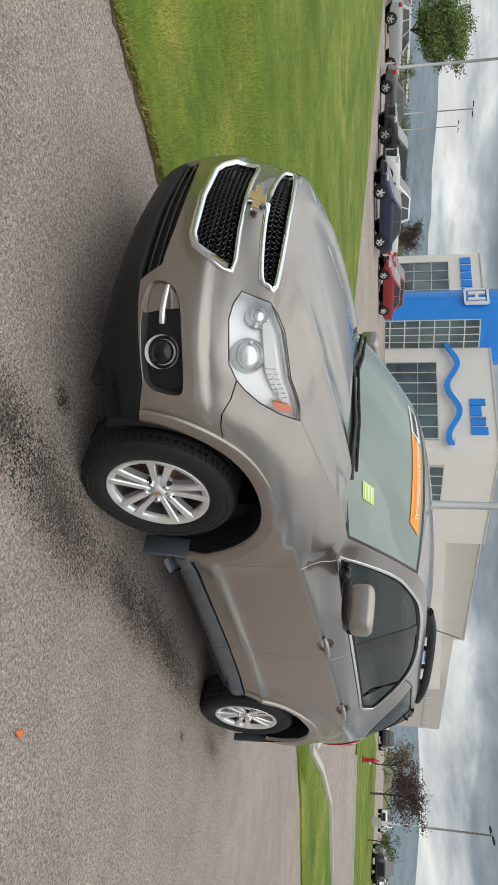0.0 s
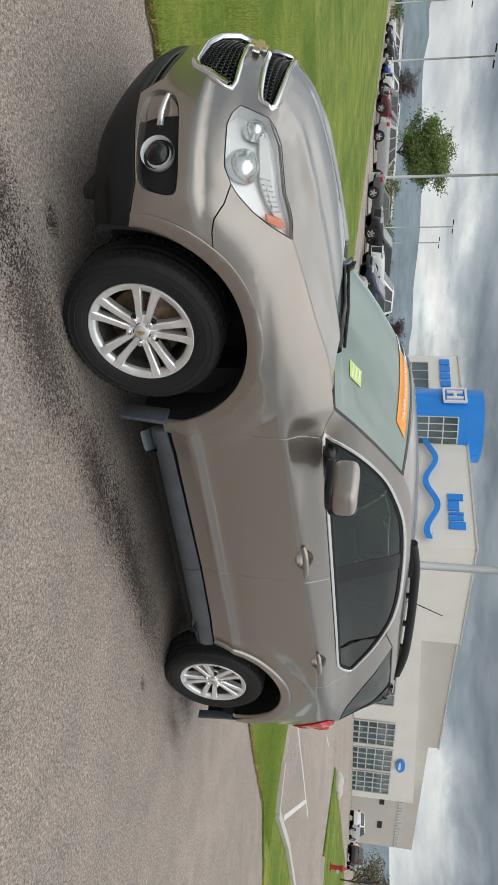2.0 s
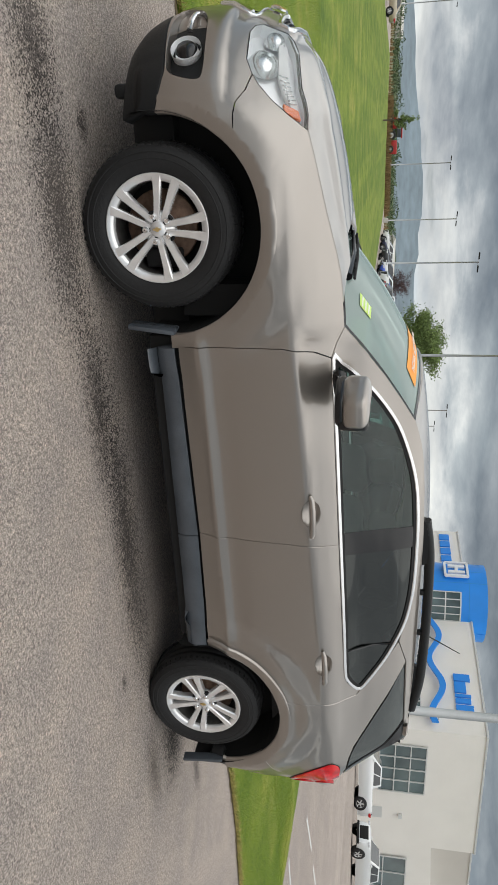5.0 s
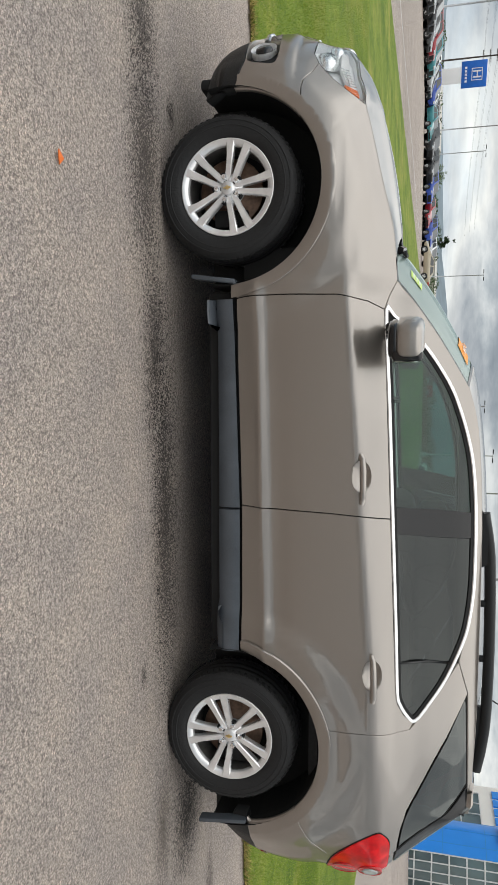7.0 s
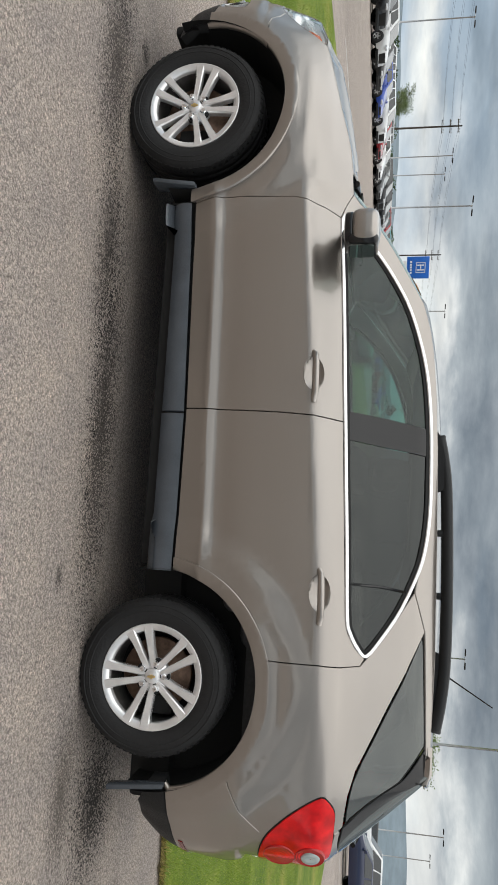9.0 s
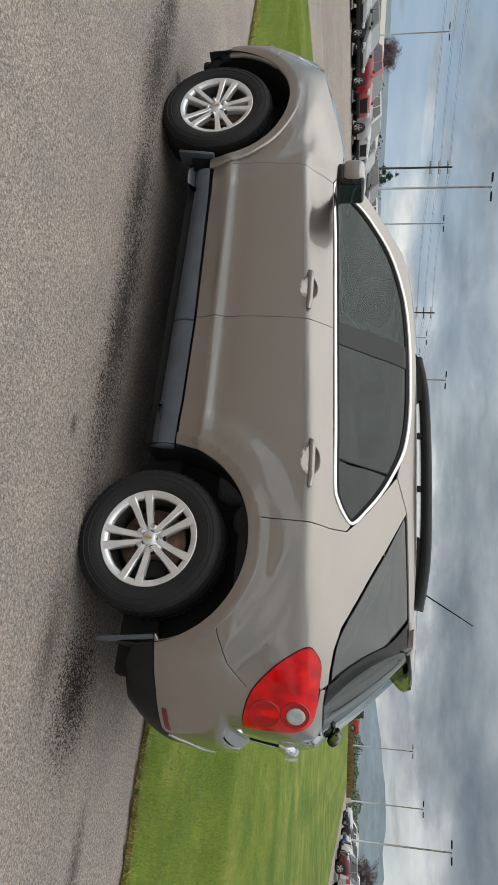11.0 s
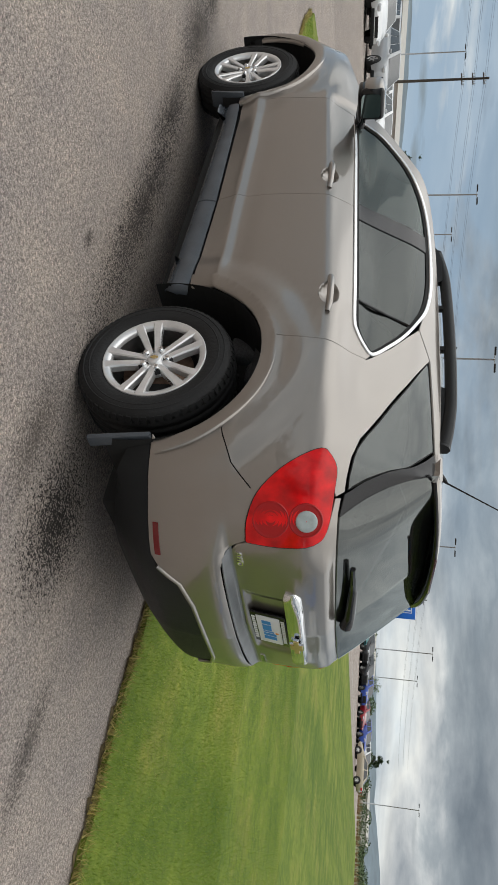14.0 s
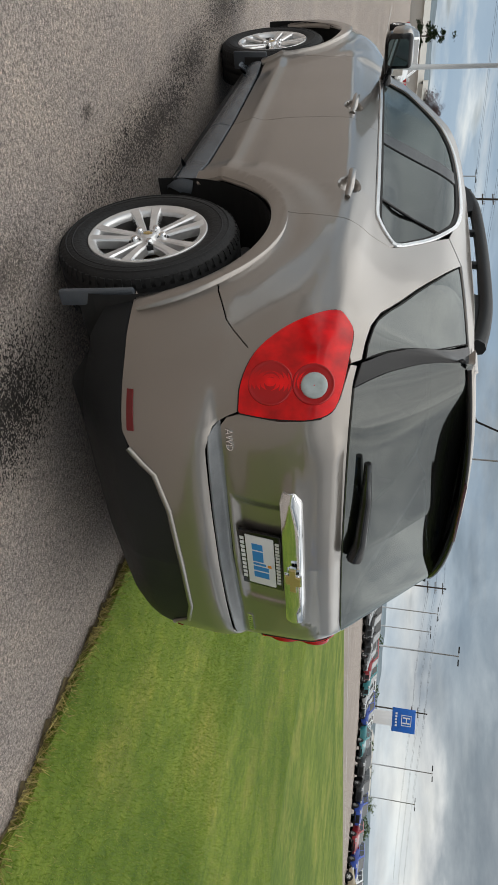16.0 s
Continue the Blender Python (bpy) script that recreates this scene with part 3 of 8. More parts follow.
def shrunk(poly, gap):
    P = np.array(poly, float)
    area = 0.5 * np.sum(P[:, 0] * np.roll(P[:, 1], -1) - np.roll(P[:, 0], -1) * P[:, 1])
    if area < 0:
        P = P[::-1]
    out = []
    n = len(P)
    for i in range(n):
        a, b, c = P[i - 1], P[i], P[(i + 1) % n]
        d1, d2 = (b - a) / (np.linalg.norm(b - a) + 1e-9), (c - b) / (np.linalg.norm(c - b) + 1e-9)
        n1, n2 = np.array([-d1[1], d1[0]]), np.array([-d2[1], d2[0]])
        m = n1 + n2
        m /= np.linalg.norm(m) + 1e-9
        k = min(2.0, 1 / max(0.3, float(m @ n1)))
        out.append(tuple(b + m * gap * k))
    return out


def panel_data(loops, gap=0.003, step=0.04, zstep=0.03, cuts=()):
    """Fills an outline (with holes) in (s, z) and cuts it into a fine grid."""
    bm = bmesh.new()
    edges = []
    for k, loop in enumerate(loops):
        lp = shrunk(loop, gap if k == 0 else -gap)
        vs = [bm.verts.new((a, b, 0)) for a, b in lp]
        edges += [bm.edges.new((vs[i], vs[(i + 1) % len(vs)])) for i in range(len(vs))]
    if len(loops) == 1:
        f = bm.faces.new(vs)
        f.normal_update()
        bmesh.ops.triangulate(bm, faces=[f])
    else:
        bmesh.ops.triangle_fill(bm, use_beauty=True, edges=edges)
    a = np.array([v.co[:2] for v in bm.verts])
    lo, hi = a.min(0), a.max(0)
    for v in np.arange(math.ceil(lo[0] / step) * step, hi[0], step):
        bmesh.ops.bisect_plane(bm, geom=bm.verts[:] + bm.edges[:] + bm.faces[:], plane_co=(v, 0, 0), plane_no=(1, 0, 0), dist=1e-5)
    for v in np.arange(math.ceil(lo[1] / zstep) * zstep, hi[1], zstep):
        bmesh.ops.bisect_plane(bm, geom=bm.verts[:] + bm.edges[:] + bm.faces[:], plane_co=(0, v, 0), plane_no=(0, 1, 0), dist=1e-5)
    for s0, z0, slope in cuts:
        bmesh.ops.bisect_plane(bm, geom=bm.verts[:] + bm.edges[:] + bm.faces[:], plane_co=(s0, z0, 0), plane_no=(-slope, 1, 0), dist=1e-5)
    bmesh.ops.recalc_face_normals(bm, faces=bm.faces[:])
    if sum(f.normal.z * f.calc_area() for f in bm.faces) < 0:
        bmesh.ops.reverse_faces(bm, faces=bm.faces[:])
    bm.verts.index_update()
    sz = np.array([v.co[:2] for v in bm.verts])
    faces = [[v.index for v in f.verts] for f in bm.faces]
    rim = []
    for e in bm.edges:
        if e.is_boundary and e.link_loops:
            lpp = e.link_loops[0]
            rim.append((lpp.vert.index, lpp.link_loop_next.vert.index))
    bm.free()
    return sz, faces, rim


def panel(name, loops, material, parent, off=0.0, flange=0.018, label="", mirror=False, gap=0.0027, step=0.04, zstep=0.03, bulge=None, cuts=()):
    """A skin piece on the flank surface, its rim folded inwards. mirror: makes the right-hand one."""
    if not isinstance(loops[0][0], (list, tuple)):
        loops = [loops]
    sz, faces, rim = panel_data(loops, gap, step, zstep, cuts)
    P, N = flank(sz[:, 0], sz[:, 1]), flank_normals(sz[:, 0], sz[:, 1])
    extra = off if bulge is None else off + bulge(sz[:, 0], sz[:, 1])
    P = P + N * np.reshape(np.broadcast_to(extra, len(P)), (-1, 1))
    if bulge is not None:
        e = 2e-3
        fs = lambda a, b: flank(a, b) + flank_normals(a, b) * np.reshape(off + bulge(a, b), (-1, 1))
        a, b = sz[:, 0], sz[:, 1]
        N = np.cross(fs(a + e, b) - fs(a - e, b), fs(a, b + e) - fs(a, b - e))
        N /= np.linalg.norm(N, axis=1)[:, None] + 1e-12
    verts, norms, polys = list(P), list(N), [list(f) for f in faces]
    if flange:
        for a, b in rim:
            i = len(verts)
            q = [P[a], P[b], P[b] - N[b] * flange, P[a] - N[a] * flange]
            fn = np.cross(q[3] - q[0], q[1] - q[0])
            fn /= np.linalg.norm(fn) + 1e-12
            # a soft turned edge: the outer pair leans towards the skin's normal
            na, nb = N[a] + fn * 0.6, N[b] + fn * 0.6
            verts += q
            norms += [na / np.linalg.norm(na), nb / np.linalg.norm(nb), fn, fn]
            polys.append([i, i + 3, i + 2, i + 1])
    verts, norms = np.array(verts), np.array(norms)
    if mirror:
        verts, norms = verts * (1, -1, 1), norms * (1, -1, 1)
        polys = [p[::-1] for p in polys]
    return raw(name, verts, polys, material, parent, label, True, norms)


def both(name, loops, material, parent, **kw):
    return [panel(name, loops, material, parent, mirror=m, **kw) for m in (False, True)]


def on_flank(s, z, off=0.0):
    p, n = flank([s], [z])[0], flank_normals([s], [z])[0]
    return Vector(p + n * off), Vector(n)


def bead(name, path, radius, material, parent, off=0.0, closed=False, mirror=False, sides=6, label=""):
    """A round moulding that follows the flank surface."""
    pts = [on_flank(s, z, off)[0] for s, z in path]
    if mirror:
        pts = [Vector((p.x, -p.y, p.z)) for p in pts]
    if closed:
        pts.append(pts[0])
    return part(name, tube_bm(pts, radius, sides), material, parent, label)


def arcpts(cx, cz, r, a0, a1, n=18):
    return [(cx + r * math.cos(radians(a)), cz + r * math.sin(radians(a))) for a in np.linspace(a0, a1, n)]


suv = thing("sport_utility_car", "taupe grey metallic sport utility car parked on the asphalt", "car")
RF, RR = 0.475, 0.488


def mir_front(half):
    """Left half from the middle out and back to the middle, closed over the right half."""
    other = [(2 * SF0 - s, z) for s, z in half[::-1]]
    return half + [p for p in other if abs(p[0] - SF0) > 1e-4]


def mir_rear(half):
    other = [(2 * SR0 - s, z) for s, z in half[::-1]]
    return half + [p for p in other if abs(p[0] - SR0) > 1e-4]


# ---- nose ----
LAMP_LOW = [(YF(-0.49), 0.80), (YF(-0.55), 0.775), (YF(-0.62), 0.762), (SX(-2.12), 0.764), (SX(-2.06), 0.79), (SX(-2.02), 0.815), (SX(-1.95), 0.87), (SX(-1.87), 0.945), (SX(-1.80), 1.018)]
LAMP_TOP = [(SX(-1.80), 1.018), (SX(-1.88), 1.019), (SX(-1.96), 1.008), (SX(-2.05), 0.988), (YF(-0.63), 0.966), (YF(-0.56), 0.940), (YF(-0.515), 0.912)]
LAMP = LAMP_LOW + LAMP_TOP[1:]
GR_LO = mir_front([(SF0, 0.578), (YF(-0.26), 0.583), (YF(-0.32), 0.60), (YF(-0.365), 0.64), (YF(-0.415), 0.752), (YF(-0.2), 0.762), (SF0, 0.765)])
GR_UP = mir_front([(SF0, 0.852), (YF(-0.25), 0.856), (YF(-0.41), 0.868), (YF(-0.435), 0.89), (YF(-0.43), 0.922), (YF(-0.2), 0.934), (SF0, 0.936)])
FOG = [(YF(-0.50), 0.455), (YF(-0.505), 0.51), (YF(-0.545), 0.556), (YF(-0.63), 0.582), (SX(-2.12), 0.592), (SX(-2.04), 0.588), (SX(-2.015), 0.572), (SX(-2.02), 0.52), (SX(-2.045), 0.455), (SX(-2.10), 0.428), (YF(-0.64), 0.425), (YF(-0.55), 0.43)]
FOG = catmull(FOG, 3, True)
FOG_R = [(2 * SF0 - s, z) for s, z in FOG]
seam_f = [(SX(-2.06), 0.79), (SX(-1.985), 0.765), (SX(-1.93), 0.728), (SX(-1.88), 0.718), (SX(-1.755), 0.722)]
arch_a = arcpts(FX, WZ, RF, 129, 176, 12)
half = [(SF0, 0.962), (YF(-0.3), 0.952), (YF(-0.46), 0.925), (YF(-0.513), 0.912)] + LAMP_LOW[:5] + seam_f[1:-1] + arch_a + [(SX(-2.06), 0.425), (YF(-0.62), 0.405), (YF(-0.47), 0.395), (YF(-0.42), 0.482), (YF(-0.2), 0.495), (SF0, 0.498)]
panel("front_bumper", [mir_front(half), GR_LO, GR_UP, FOG, FOG_R], M_paint, suv, flange=0.03, step=0.035, zstep=0.025)
val = [(SF0, 0.372), (YF(-0.42), 0.378), (YF(-0.47), 0.391), (YF(-0.62), 0.401), (SX(-2.06), 0.421), (SX(-1.905), 0.385), (SX(-1.905), 0.30), (SX(-1.88), 0.225), (SX(-2.05), 0.225), (YF(-0.5), 0.235), (SF0, 0.24)]
panel("lower_valance", mir_front(val), M_plastic, suv, flange=0.05, label="dark plastic lower bumper valance")
intake = [(SF0, 0.50), (YF(-0.2), 0.497), (YF(-0.425), 0.485), (YF(-0.475), 0.392), (YF(-0.42), 0.376), (SF0, 0.37)]
panel("lower_intake", mir_front(intake), M_matblack, suv, off=-0.05, flange=0, gap=-0.01)
for z in (0.415, 0.455):
    bead("intake_bar", [(YF(y), z) for y in np.linspace(-0.44, 0.44, 25)], 0.007, M_black, suv, off=-0.02)
for nm, G, deep in (("lower_grille", GR_LO, 0.05), ("upper_grille", GR_UP, 0.045)):
    g = panel(nm, G, M_matblack, suv, off=-deep, flange=0, gap=-0.012, label="black mesh grille")
    # honeycomb of small cells
    Gp = np.array(shrunk(G, 0.004))
    verts, faces = [], []
    dx, dz = 0.034, 0.021
    for r, z in enumerate(np.arange(0.56, 0.95, dz)):
        for s in np.arange(SF0 - 0.47 + (dx / 2 if r % 2 else 0), SF0 + 0.47, dx):
            ok = False
            j = len(Gp) - 1
            for i in range(len(Gp)):
                if (Gp[i][1] > z) != (Gp[j][1] > z) and s < (Gp[j][0] - Gp[i][0]) * (z - Gp[i][1]) / (Gp[j][1] - Gp[i][1]) + Gp[i][0]:
                    ok = not ok
                j = i
            if not ok:
                continue
            base = len(verts)
            for ring, lift in ((1.0, -0.034), (0.86, -0.016), (0.60, -0.014), (0.52, -0.034)):
                ss = [s + ring * dx * 0.56 * math.cos(radians(a)) for a in range(0, 360, 60)]
                zz = [z + ring * dz * 0.66 * math.sin(radians(a)) for a in range(0, 360, 60)]
                verts += list(flank(ss, zz) + flank_normals(ss, zz) * lift)
            for q in range(3):
                for k in range(6):
                    a, b = base + q * 6 + k, base + q * 6 + (k + 1) % 6
                    faces.append((a, b, b + 6, a + 6))
    cells = raw("grille_mesh", verts, faces, M_black, g)
    tagged(cells, "glossy black honeycomb mesh", kind="stuff")
    bead("chrome_surround", catmull(G, 3, True), 0.013 if nm == "upper_grille" else 0.011, M_chrome, g, off=-0.002, closed=True, sides=8, label="chrome grille surround")
bead("chrome_surround", [(YF(y), z) for y, z in ((-0.40, 0.74), (-0.372, 0.66), (-0.33, 0.605), (-0.26, 0.583), (0, 0.578), (0.26, 0.583), (0.33, 0.605), (0.372, 0.66), (0.40, 0.74))], 0.021, M_chrome, suv, off=-0.004, sides=8, label="broad chrome lower grille surround")


def cross_badge(m, w, parent, label="gold cross-shaped emblem with silver rim"):
    """A plain slanted cross emblem with a bright rim."""
    def outline(k):
        return [(-w * k, -0.17 * w * k), (-0.38 * w * k, -0.17 * w * k), (-0.44 * w * k, -0.42 * w * k), (0.30 * w * k, -0.42 * w * k), (0.36 * w * k, -0.17 * w * k), (w * k, -0.17 * w * k), (w * 1.08 * k, 0.17 * w * k), (0.42 * w * k, 0.17 * w * k),
                (0.46 * w * k, 0.42 * w * k), (-0.30 * w * k, 0.42 * w * k), (-0.34 * w * k, 0.17 * w * k), (-w * 0.94 * k, 0.17 * w * k)]
    a = part("emblem_rim", prism_bm(outline(1.0), 0.0, 0.010, axis="z"), M_chrome, parent)
    b = part("emblem", prism_bm(outline(0.86), 0.004, 0.015, axis="z"), M_gold, parent, label)
    for o in (a, b):
        o.matrix_local = m


def frame_on(s, z, off=0.0, mirror=False):
    """A pose on the flank: x along it to the rear, y up, z outwards."""
    p, n = on_flank(s, z, off)
    u = (on_flank(s + 0.01, z)[0] - on_flank(s - 0.01, z)[0]).normalized()
    v = n.cross(u)
    m = Matrix(((u.x, v.x, n.x, p.x), (u.y, v.y, n.y, p.y), (u.z, v.z, n.z, p.z), (0, 0, 0, 1)))
    return m


cross_badge(frame_on(SF0, 0.808, 0.004), 0.095, suv)

# fog lamps in their tubs
for mirror in (False, True):
    sgn = -1 if not mirror else 1
    tub = panel("fog_lamp_tub", FOG, M_plastic, suv, off=-0.045, flange=0, gap=-0.004, mirror=mirror, label="dark fog lamp recess")
    inner_half = [q for q in FOG if q[0] < YF(-0.625)]
    panel("tub_face", inner_half, M_paint, tub, off=-0.016, flange=0.03, gap=0.002, mirror=mirror, bulge=lambda s, z: -0.03 * np.clip((s - YF(-0.50)) / (YF(-0.625) - YF(-0.50)), 0, 1))
    P = [on_flank(s, z) for s, z in FOG]
    verts, faces = [], []
    for p, nrm in P:
        verts += [p - nrm * 0.001, p - nrm * 0.05]
    k = len(P)
    for i in range(k):
        a, b = 2 * i, 2 * ((i + 1) % k)
        faces.append((a, a + 1, b + 1, b))
    if mirror:
        verts = [Vector((p.x, -p.y, p.z)) for p in verts]
    raw("tub_wall", verts, faces, M_paint, tub)
    m = frame_on(SX(-2.15), 0.505, -0.028)
    if mirror:
        m = Matrix.Diagonal((1, -1, 1, 1)) @ m
    fl = new("fog_lamp")
    fl.parent = suv
    tagged(fl, "round fog lamp with silver bezel ring")
    rotm = Matrix.Rotation(radians(90), 4, "X")
    for nm, prof, mt in (("bezel", [(0.066, 0.010), (0.064, -0.030), (0.056, -0.036), (0.051, -0.020), (0.048, 0.0)], M_housing), ("throat", [(0.049, -0.022), (0.040, 0.010), (0.002, 0.016)], M_black),
                         ("bulb_cap", [(0.026, -0.004), (0.022, -0.018), (0.002, -0.024)], M_housing)):
        bm = spin_bm(prof, 28)
        bmesh.ops.transform(bm, matrix=m @ rotm, verts=bm.verts[:])
        bmesh.ops.recalc_face_normals(bm, faces=bm.faces[:])
        part(nm, bm, mt, fl)
    pts = [on_flank(s, z, o)[0] for s, z, o in ((YF(-0.515), 0.520, -0.014), (YF(-0.57), 0.518, -0.002), (YF(-0.615), 0.512, -0.004), (YF(-0.655), 0.507, -0.02))]
    if mirror:
        pts = [Vector((p.x, -p.y, p.z)) for p in pts]
    part("silver_bar", tube_bm(pts, [0.010, 0.012, 0.013, 0.014], 8), M_satin, suv, "satin silver bar beside the fog lamp")

# headlights
for mirror in (False, True):
    hl = panel("headlight", LAMP, M_housing, suv, off=-0.055, flange=0, gap=0.0, mirror=mirror, label="clear headlight with bright reflectors and amber marker")
    P = [on_flank(s, z) for s, z in LAMP]
    verts, faces = [], []
    for p, nrm in P:
        verts += [p - nrm * 0.002, p - nrm * 0.06]
    for i in range(len(P)):
        a, b = 2 * i, 2 * ((i + 1) % len(P))
        faces.append((a, a + 1, b + 1, b))
    if mirror:
        verts = [Vector((p.x, -p.y, p.z)) for p in verts]
    raw("lamp_wall", verts, faces, M_housing, hl)
    for s, z, r in ((SX(-2.15), 0.838, 0.070), (YF(-0.575), 0.868, 0.050)):
        m = frame_on(s, z, -0.03)
        if mirror:
            m = Matrix.Diagonal((1, -1, 1, 1)) @ m
        bm = spin_bm([(r, -0.014), (r * 0.96, -0.010), (r * 0.8, 0.014), (r * 0.5, 0.026), (0.002, 0.03)], 28)
        bmesh.ops.transform(bm, matrix=m @ Matrix.Rotation(radians(90), 4, "X"), verts=bm.verts[:])
        bmesh.ops.recalc_face_normals(bm, faces=bm.faces[:])
        part("reflector", bm, M_reflector, hl)
        if r > 0.06:
            bm = spin_bm([(r * 0.86, -0.002), (r * 0.84, -0.012), (r * 0.6, -0.018), (r * 0.25, -0.021), (0.002, -0.0215)], 28)
            bmesh.ops.transform(bm, matrix=m @ Matrix.Rotation(radians(90), 4, "X"), verts=bm.verts[:])
            bmesh.ops.recalc_face_normals(bm, faces=bm.faces[:])
            part("projector_lens", bm, M_projector, hl, "round frosted projector lens")
        else:
            for k in range(7):
                a = 2 * math.pi * k / 7
                bm = bmesh.new()
                bmesh.ops.create_cone(bm, cap_ends=True, segments=4, radius1=r * 0.42, radius2=r * 0.16, depth=0.018, matrix=m @ Matrix.Translation((math.cos(a) * r * 0.62, math.sin(a) * r * 0.62, -0.004)) @ Matrix.Rotation(a, 4, "Z"))
                part("reflector_facet", bm, M_chrome, hl)
    strip = [(YF(-0.555), 0.900), (YF(-0.62), 0.926), (SX(-2.05), 0.950), (SX(-1.96), 0.978), (SX(-1.90), 0.990), (SX(-1.925), 0.955), (SX(-2.0), 0.922), (SX(-2.09), 0.898), (YF(-0.61), 0.884)]
    panel("light_strip", strip, M_white, hl, off=-0.020, flange=0.02, mirror=mirror, label="white daytime light strip")
    for q in np.linspace(0.1, 0.9, 7):
        s0, z0 = SX(-2.12) + (SX(-1.93) - SX(-2.12)) * q, 0.905 + 0.052 * q
        bead("strip_rib", [(s0, z0 - 0.012), (s0 + 0.004, z0 + 0.026)], 0.0025, M_reflector, hl, off=-0.018, mirror=mirror)
    bead("brow", [(YF(-0.53), 0.890), (YF(-0.60), 0.906), (SX(-2.06), 0.925), (SX(-1.96), 0.945)], 0.005, M_satin, hl, off=-0.022, mirror=mirror)
    amber = [(SX(-1.945), 0.918), (SX(-1.905), 0.985), (SX(-1.845), 0.998), (SX(-1.872), 0.957), (SX(-1.90), 0.926)]
    panel("amber_marker", amber, M_amber, hl, off=-0.012, flange=0.02, mirror=mirror, label="amber side marker")
    panel("lens", LAMP, M_lens, hl, off=0.0, flange=0, gap=0.003, mirror=mirror, label="clear plastic lens").visible_shadow = False
    bead("lamp_seal", LAMP, 0.0016, M_matblack, hl, off=-0.002, closed=True, mirror=mirror)

# ---- flanks ----
doorF = [(-0.885, 0.398), (-0.892, 0.45), (-0.895, 0.63), (-0.888, 0.91), (-0.858, 1.05), (-0.82, 1.128)]
archF_top = arcpts(FX, WZ, RF, 129, 4, 30)
fender = LAMP_LOW[4:] + [(SX(-1.74), 1.034), (SX(-1.6), 1.068), (SX(-1.46), 1.102), (SX(-1.3), 1.143), (SX(-1.21), 1.163), (-1.08, 1.178), (-0.96, 1.187), (-0.89, 1.152)] + doorF[::-1] + [(-0.955, 0.385)] + archF_top[::-1] + seam_f[1:-1][::-1]
both("fender", fender, M_paint, suv)
zb = lambda s: 1.13 + 0.047 * (s + 0.82)
Bs = [(0.17, 0.42), (0.175, 0.52), (0.18, 0.70), (0.185, 0.88), (0.195, 1.04), (0.212, zb(0.212))]
rock = lambda s: 0.40 + 0.02 * (s + 0.57) / 0.75 if s < 0.18 else 0.42


def ellipse(cs, cz, a, b, n=20, tilt=0.0):
    return [(cs + a * math.cos(t) * math.cos(tilt) - b * math.sin(t) * math.sin(tilt), cz + a * math.cos(t) * math.sin(tilt) + b * math.sin(t) * math.cos(tilt)) for t in np.linspace(0, 2 * math.pi, n, endpoint=False)]


# folds of the door skin
DOOR_CUTS = [(-0.79, 0.515 + d, 0.024) for d in (-0.006, 0.005, 0.028, 0.048, 0.058)] + [(-0.87, 0.955 + d, 0.075) for d in (-0.011, 0.012)]
CUPF, CUPR = ellipse(-0.005, 1.034, 0.078, 0.046, tilt=0.05), ellipse(1.0, 1.103, 0.078, 0.046, tilt=0.05)
front_door = doorF + [(s, zb(s)) for s in (-0.6, -0.3, 0.0)] + Bs[::-1] + [(-0.2, 0.41), (-0.57, 0.40)]
archR_f = arcpts(RX, WZ, RR, 106, 172, 20)
rear_door = Bs + [(s, zb(s)) for s in (0.5, 0.8, 1.10)] + [(1.17, 1.232), (1.235, 1.265), (1.285, 1.312), (1.318, 1.292), (1.322, 1.21), (1.312, 1.11), (1.31, 0.94), (1.303, 0.83)] + archR_f + [(0.93, 0.42), (0.6, 0.42)]
for mirror in (False, True):
    for nm, poly, cup, (h0, h1, hz) in (("front_door", front_door, CUPF, (-0.112, 0.100, 1.034)), ("rear_door", rear_door, CUPR, (0.895, 1.105, 1.102))):
        dr = panel(nm, [poly, cup], M_paint, suv, mirror=mirror, gap=0.0032, cuts=DOOR_CUTS)
        cs, cz = np.mean([p[0] for p in cup]), np.mean([p[1] for p in cup])
        panel("handle_cup", cup, M_paint, dr, flange=0, mirror=mirror, gap=-0.002, step=0.02, zstep=0.012, bulge=lambda a, b, cs=cs, cz=cz: -0.032 * np.clip(1 - ((a - cs) / 0.08) ** 2 - ((b - cz) / 0.048) ** 2, 0, 1))
        path = [(h0, hz - 0.004), (h0 + 0.02, hz), (cs - 0.04, hz + 0.001), (cs + 0.04, hz + 0.003), (h1 - 0.01, hz + 0.005), (h1 + 0.03, hz + 0.004)]
        pts = [on_flank(s, z, o)[0] for (s, z), o in zip(path, (0.004, 0.022, 0.034, 0.034, 0.026, 0.004))]
        if mirror:
            pts = [Vector((p.x, -p.y, p.z)) for p in pts]
        bm = tube_bm(pts, [0.010, 0.015, 0.0165, 0.0165, 0.0165, 0.012], 10)
        part("door_handle", bm, M_paint, dr, "body-coloured grip handle")
        if nm == "front_door" and not mirror:
            m = frame_on(h1 + 0.032, hz + 0.004, 0.003)
            bm = spin_bm([(0.017, 0.0), (0.017, -0.014), (0.012, -0.019), (0.002, -0.019)], 18)
            bmesh.ops.transform(bm, matrix=m @ Matrix.Rotation(radians(90), 4, "X"), verts=bm.verts[:])
            part("lock", bm, M_satin, dr, "round key lock")
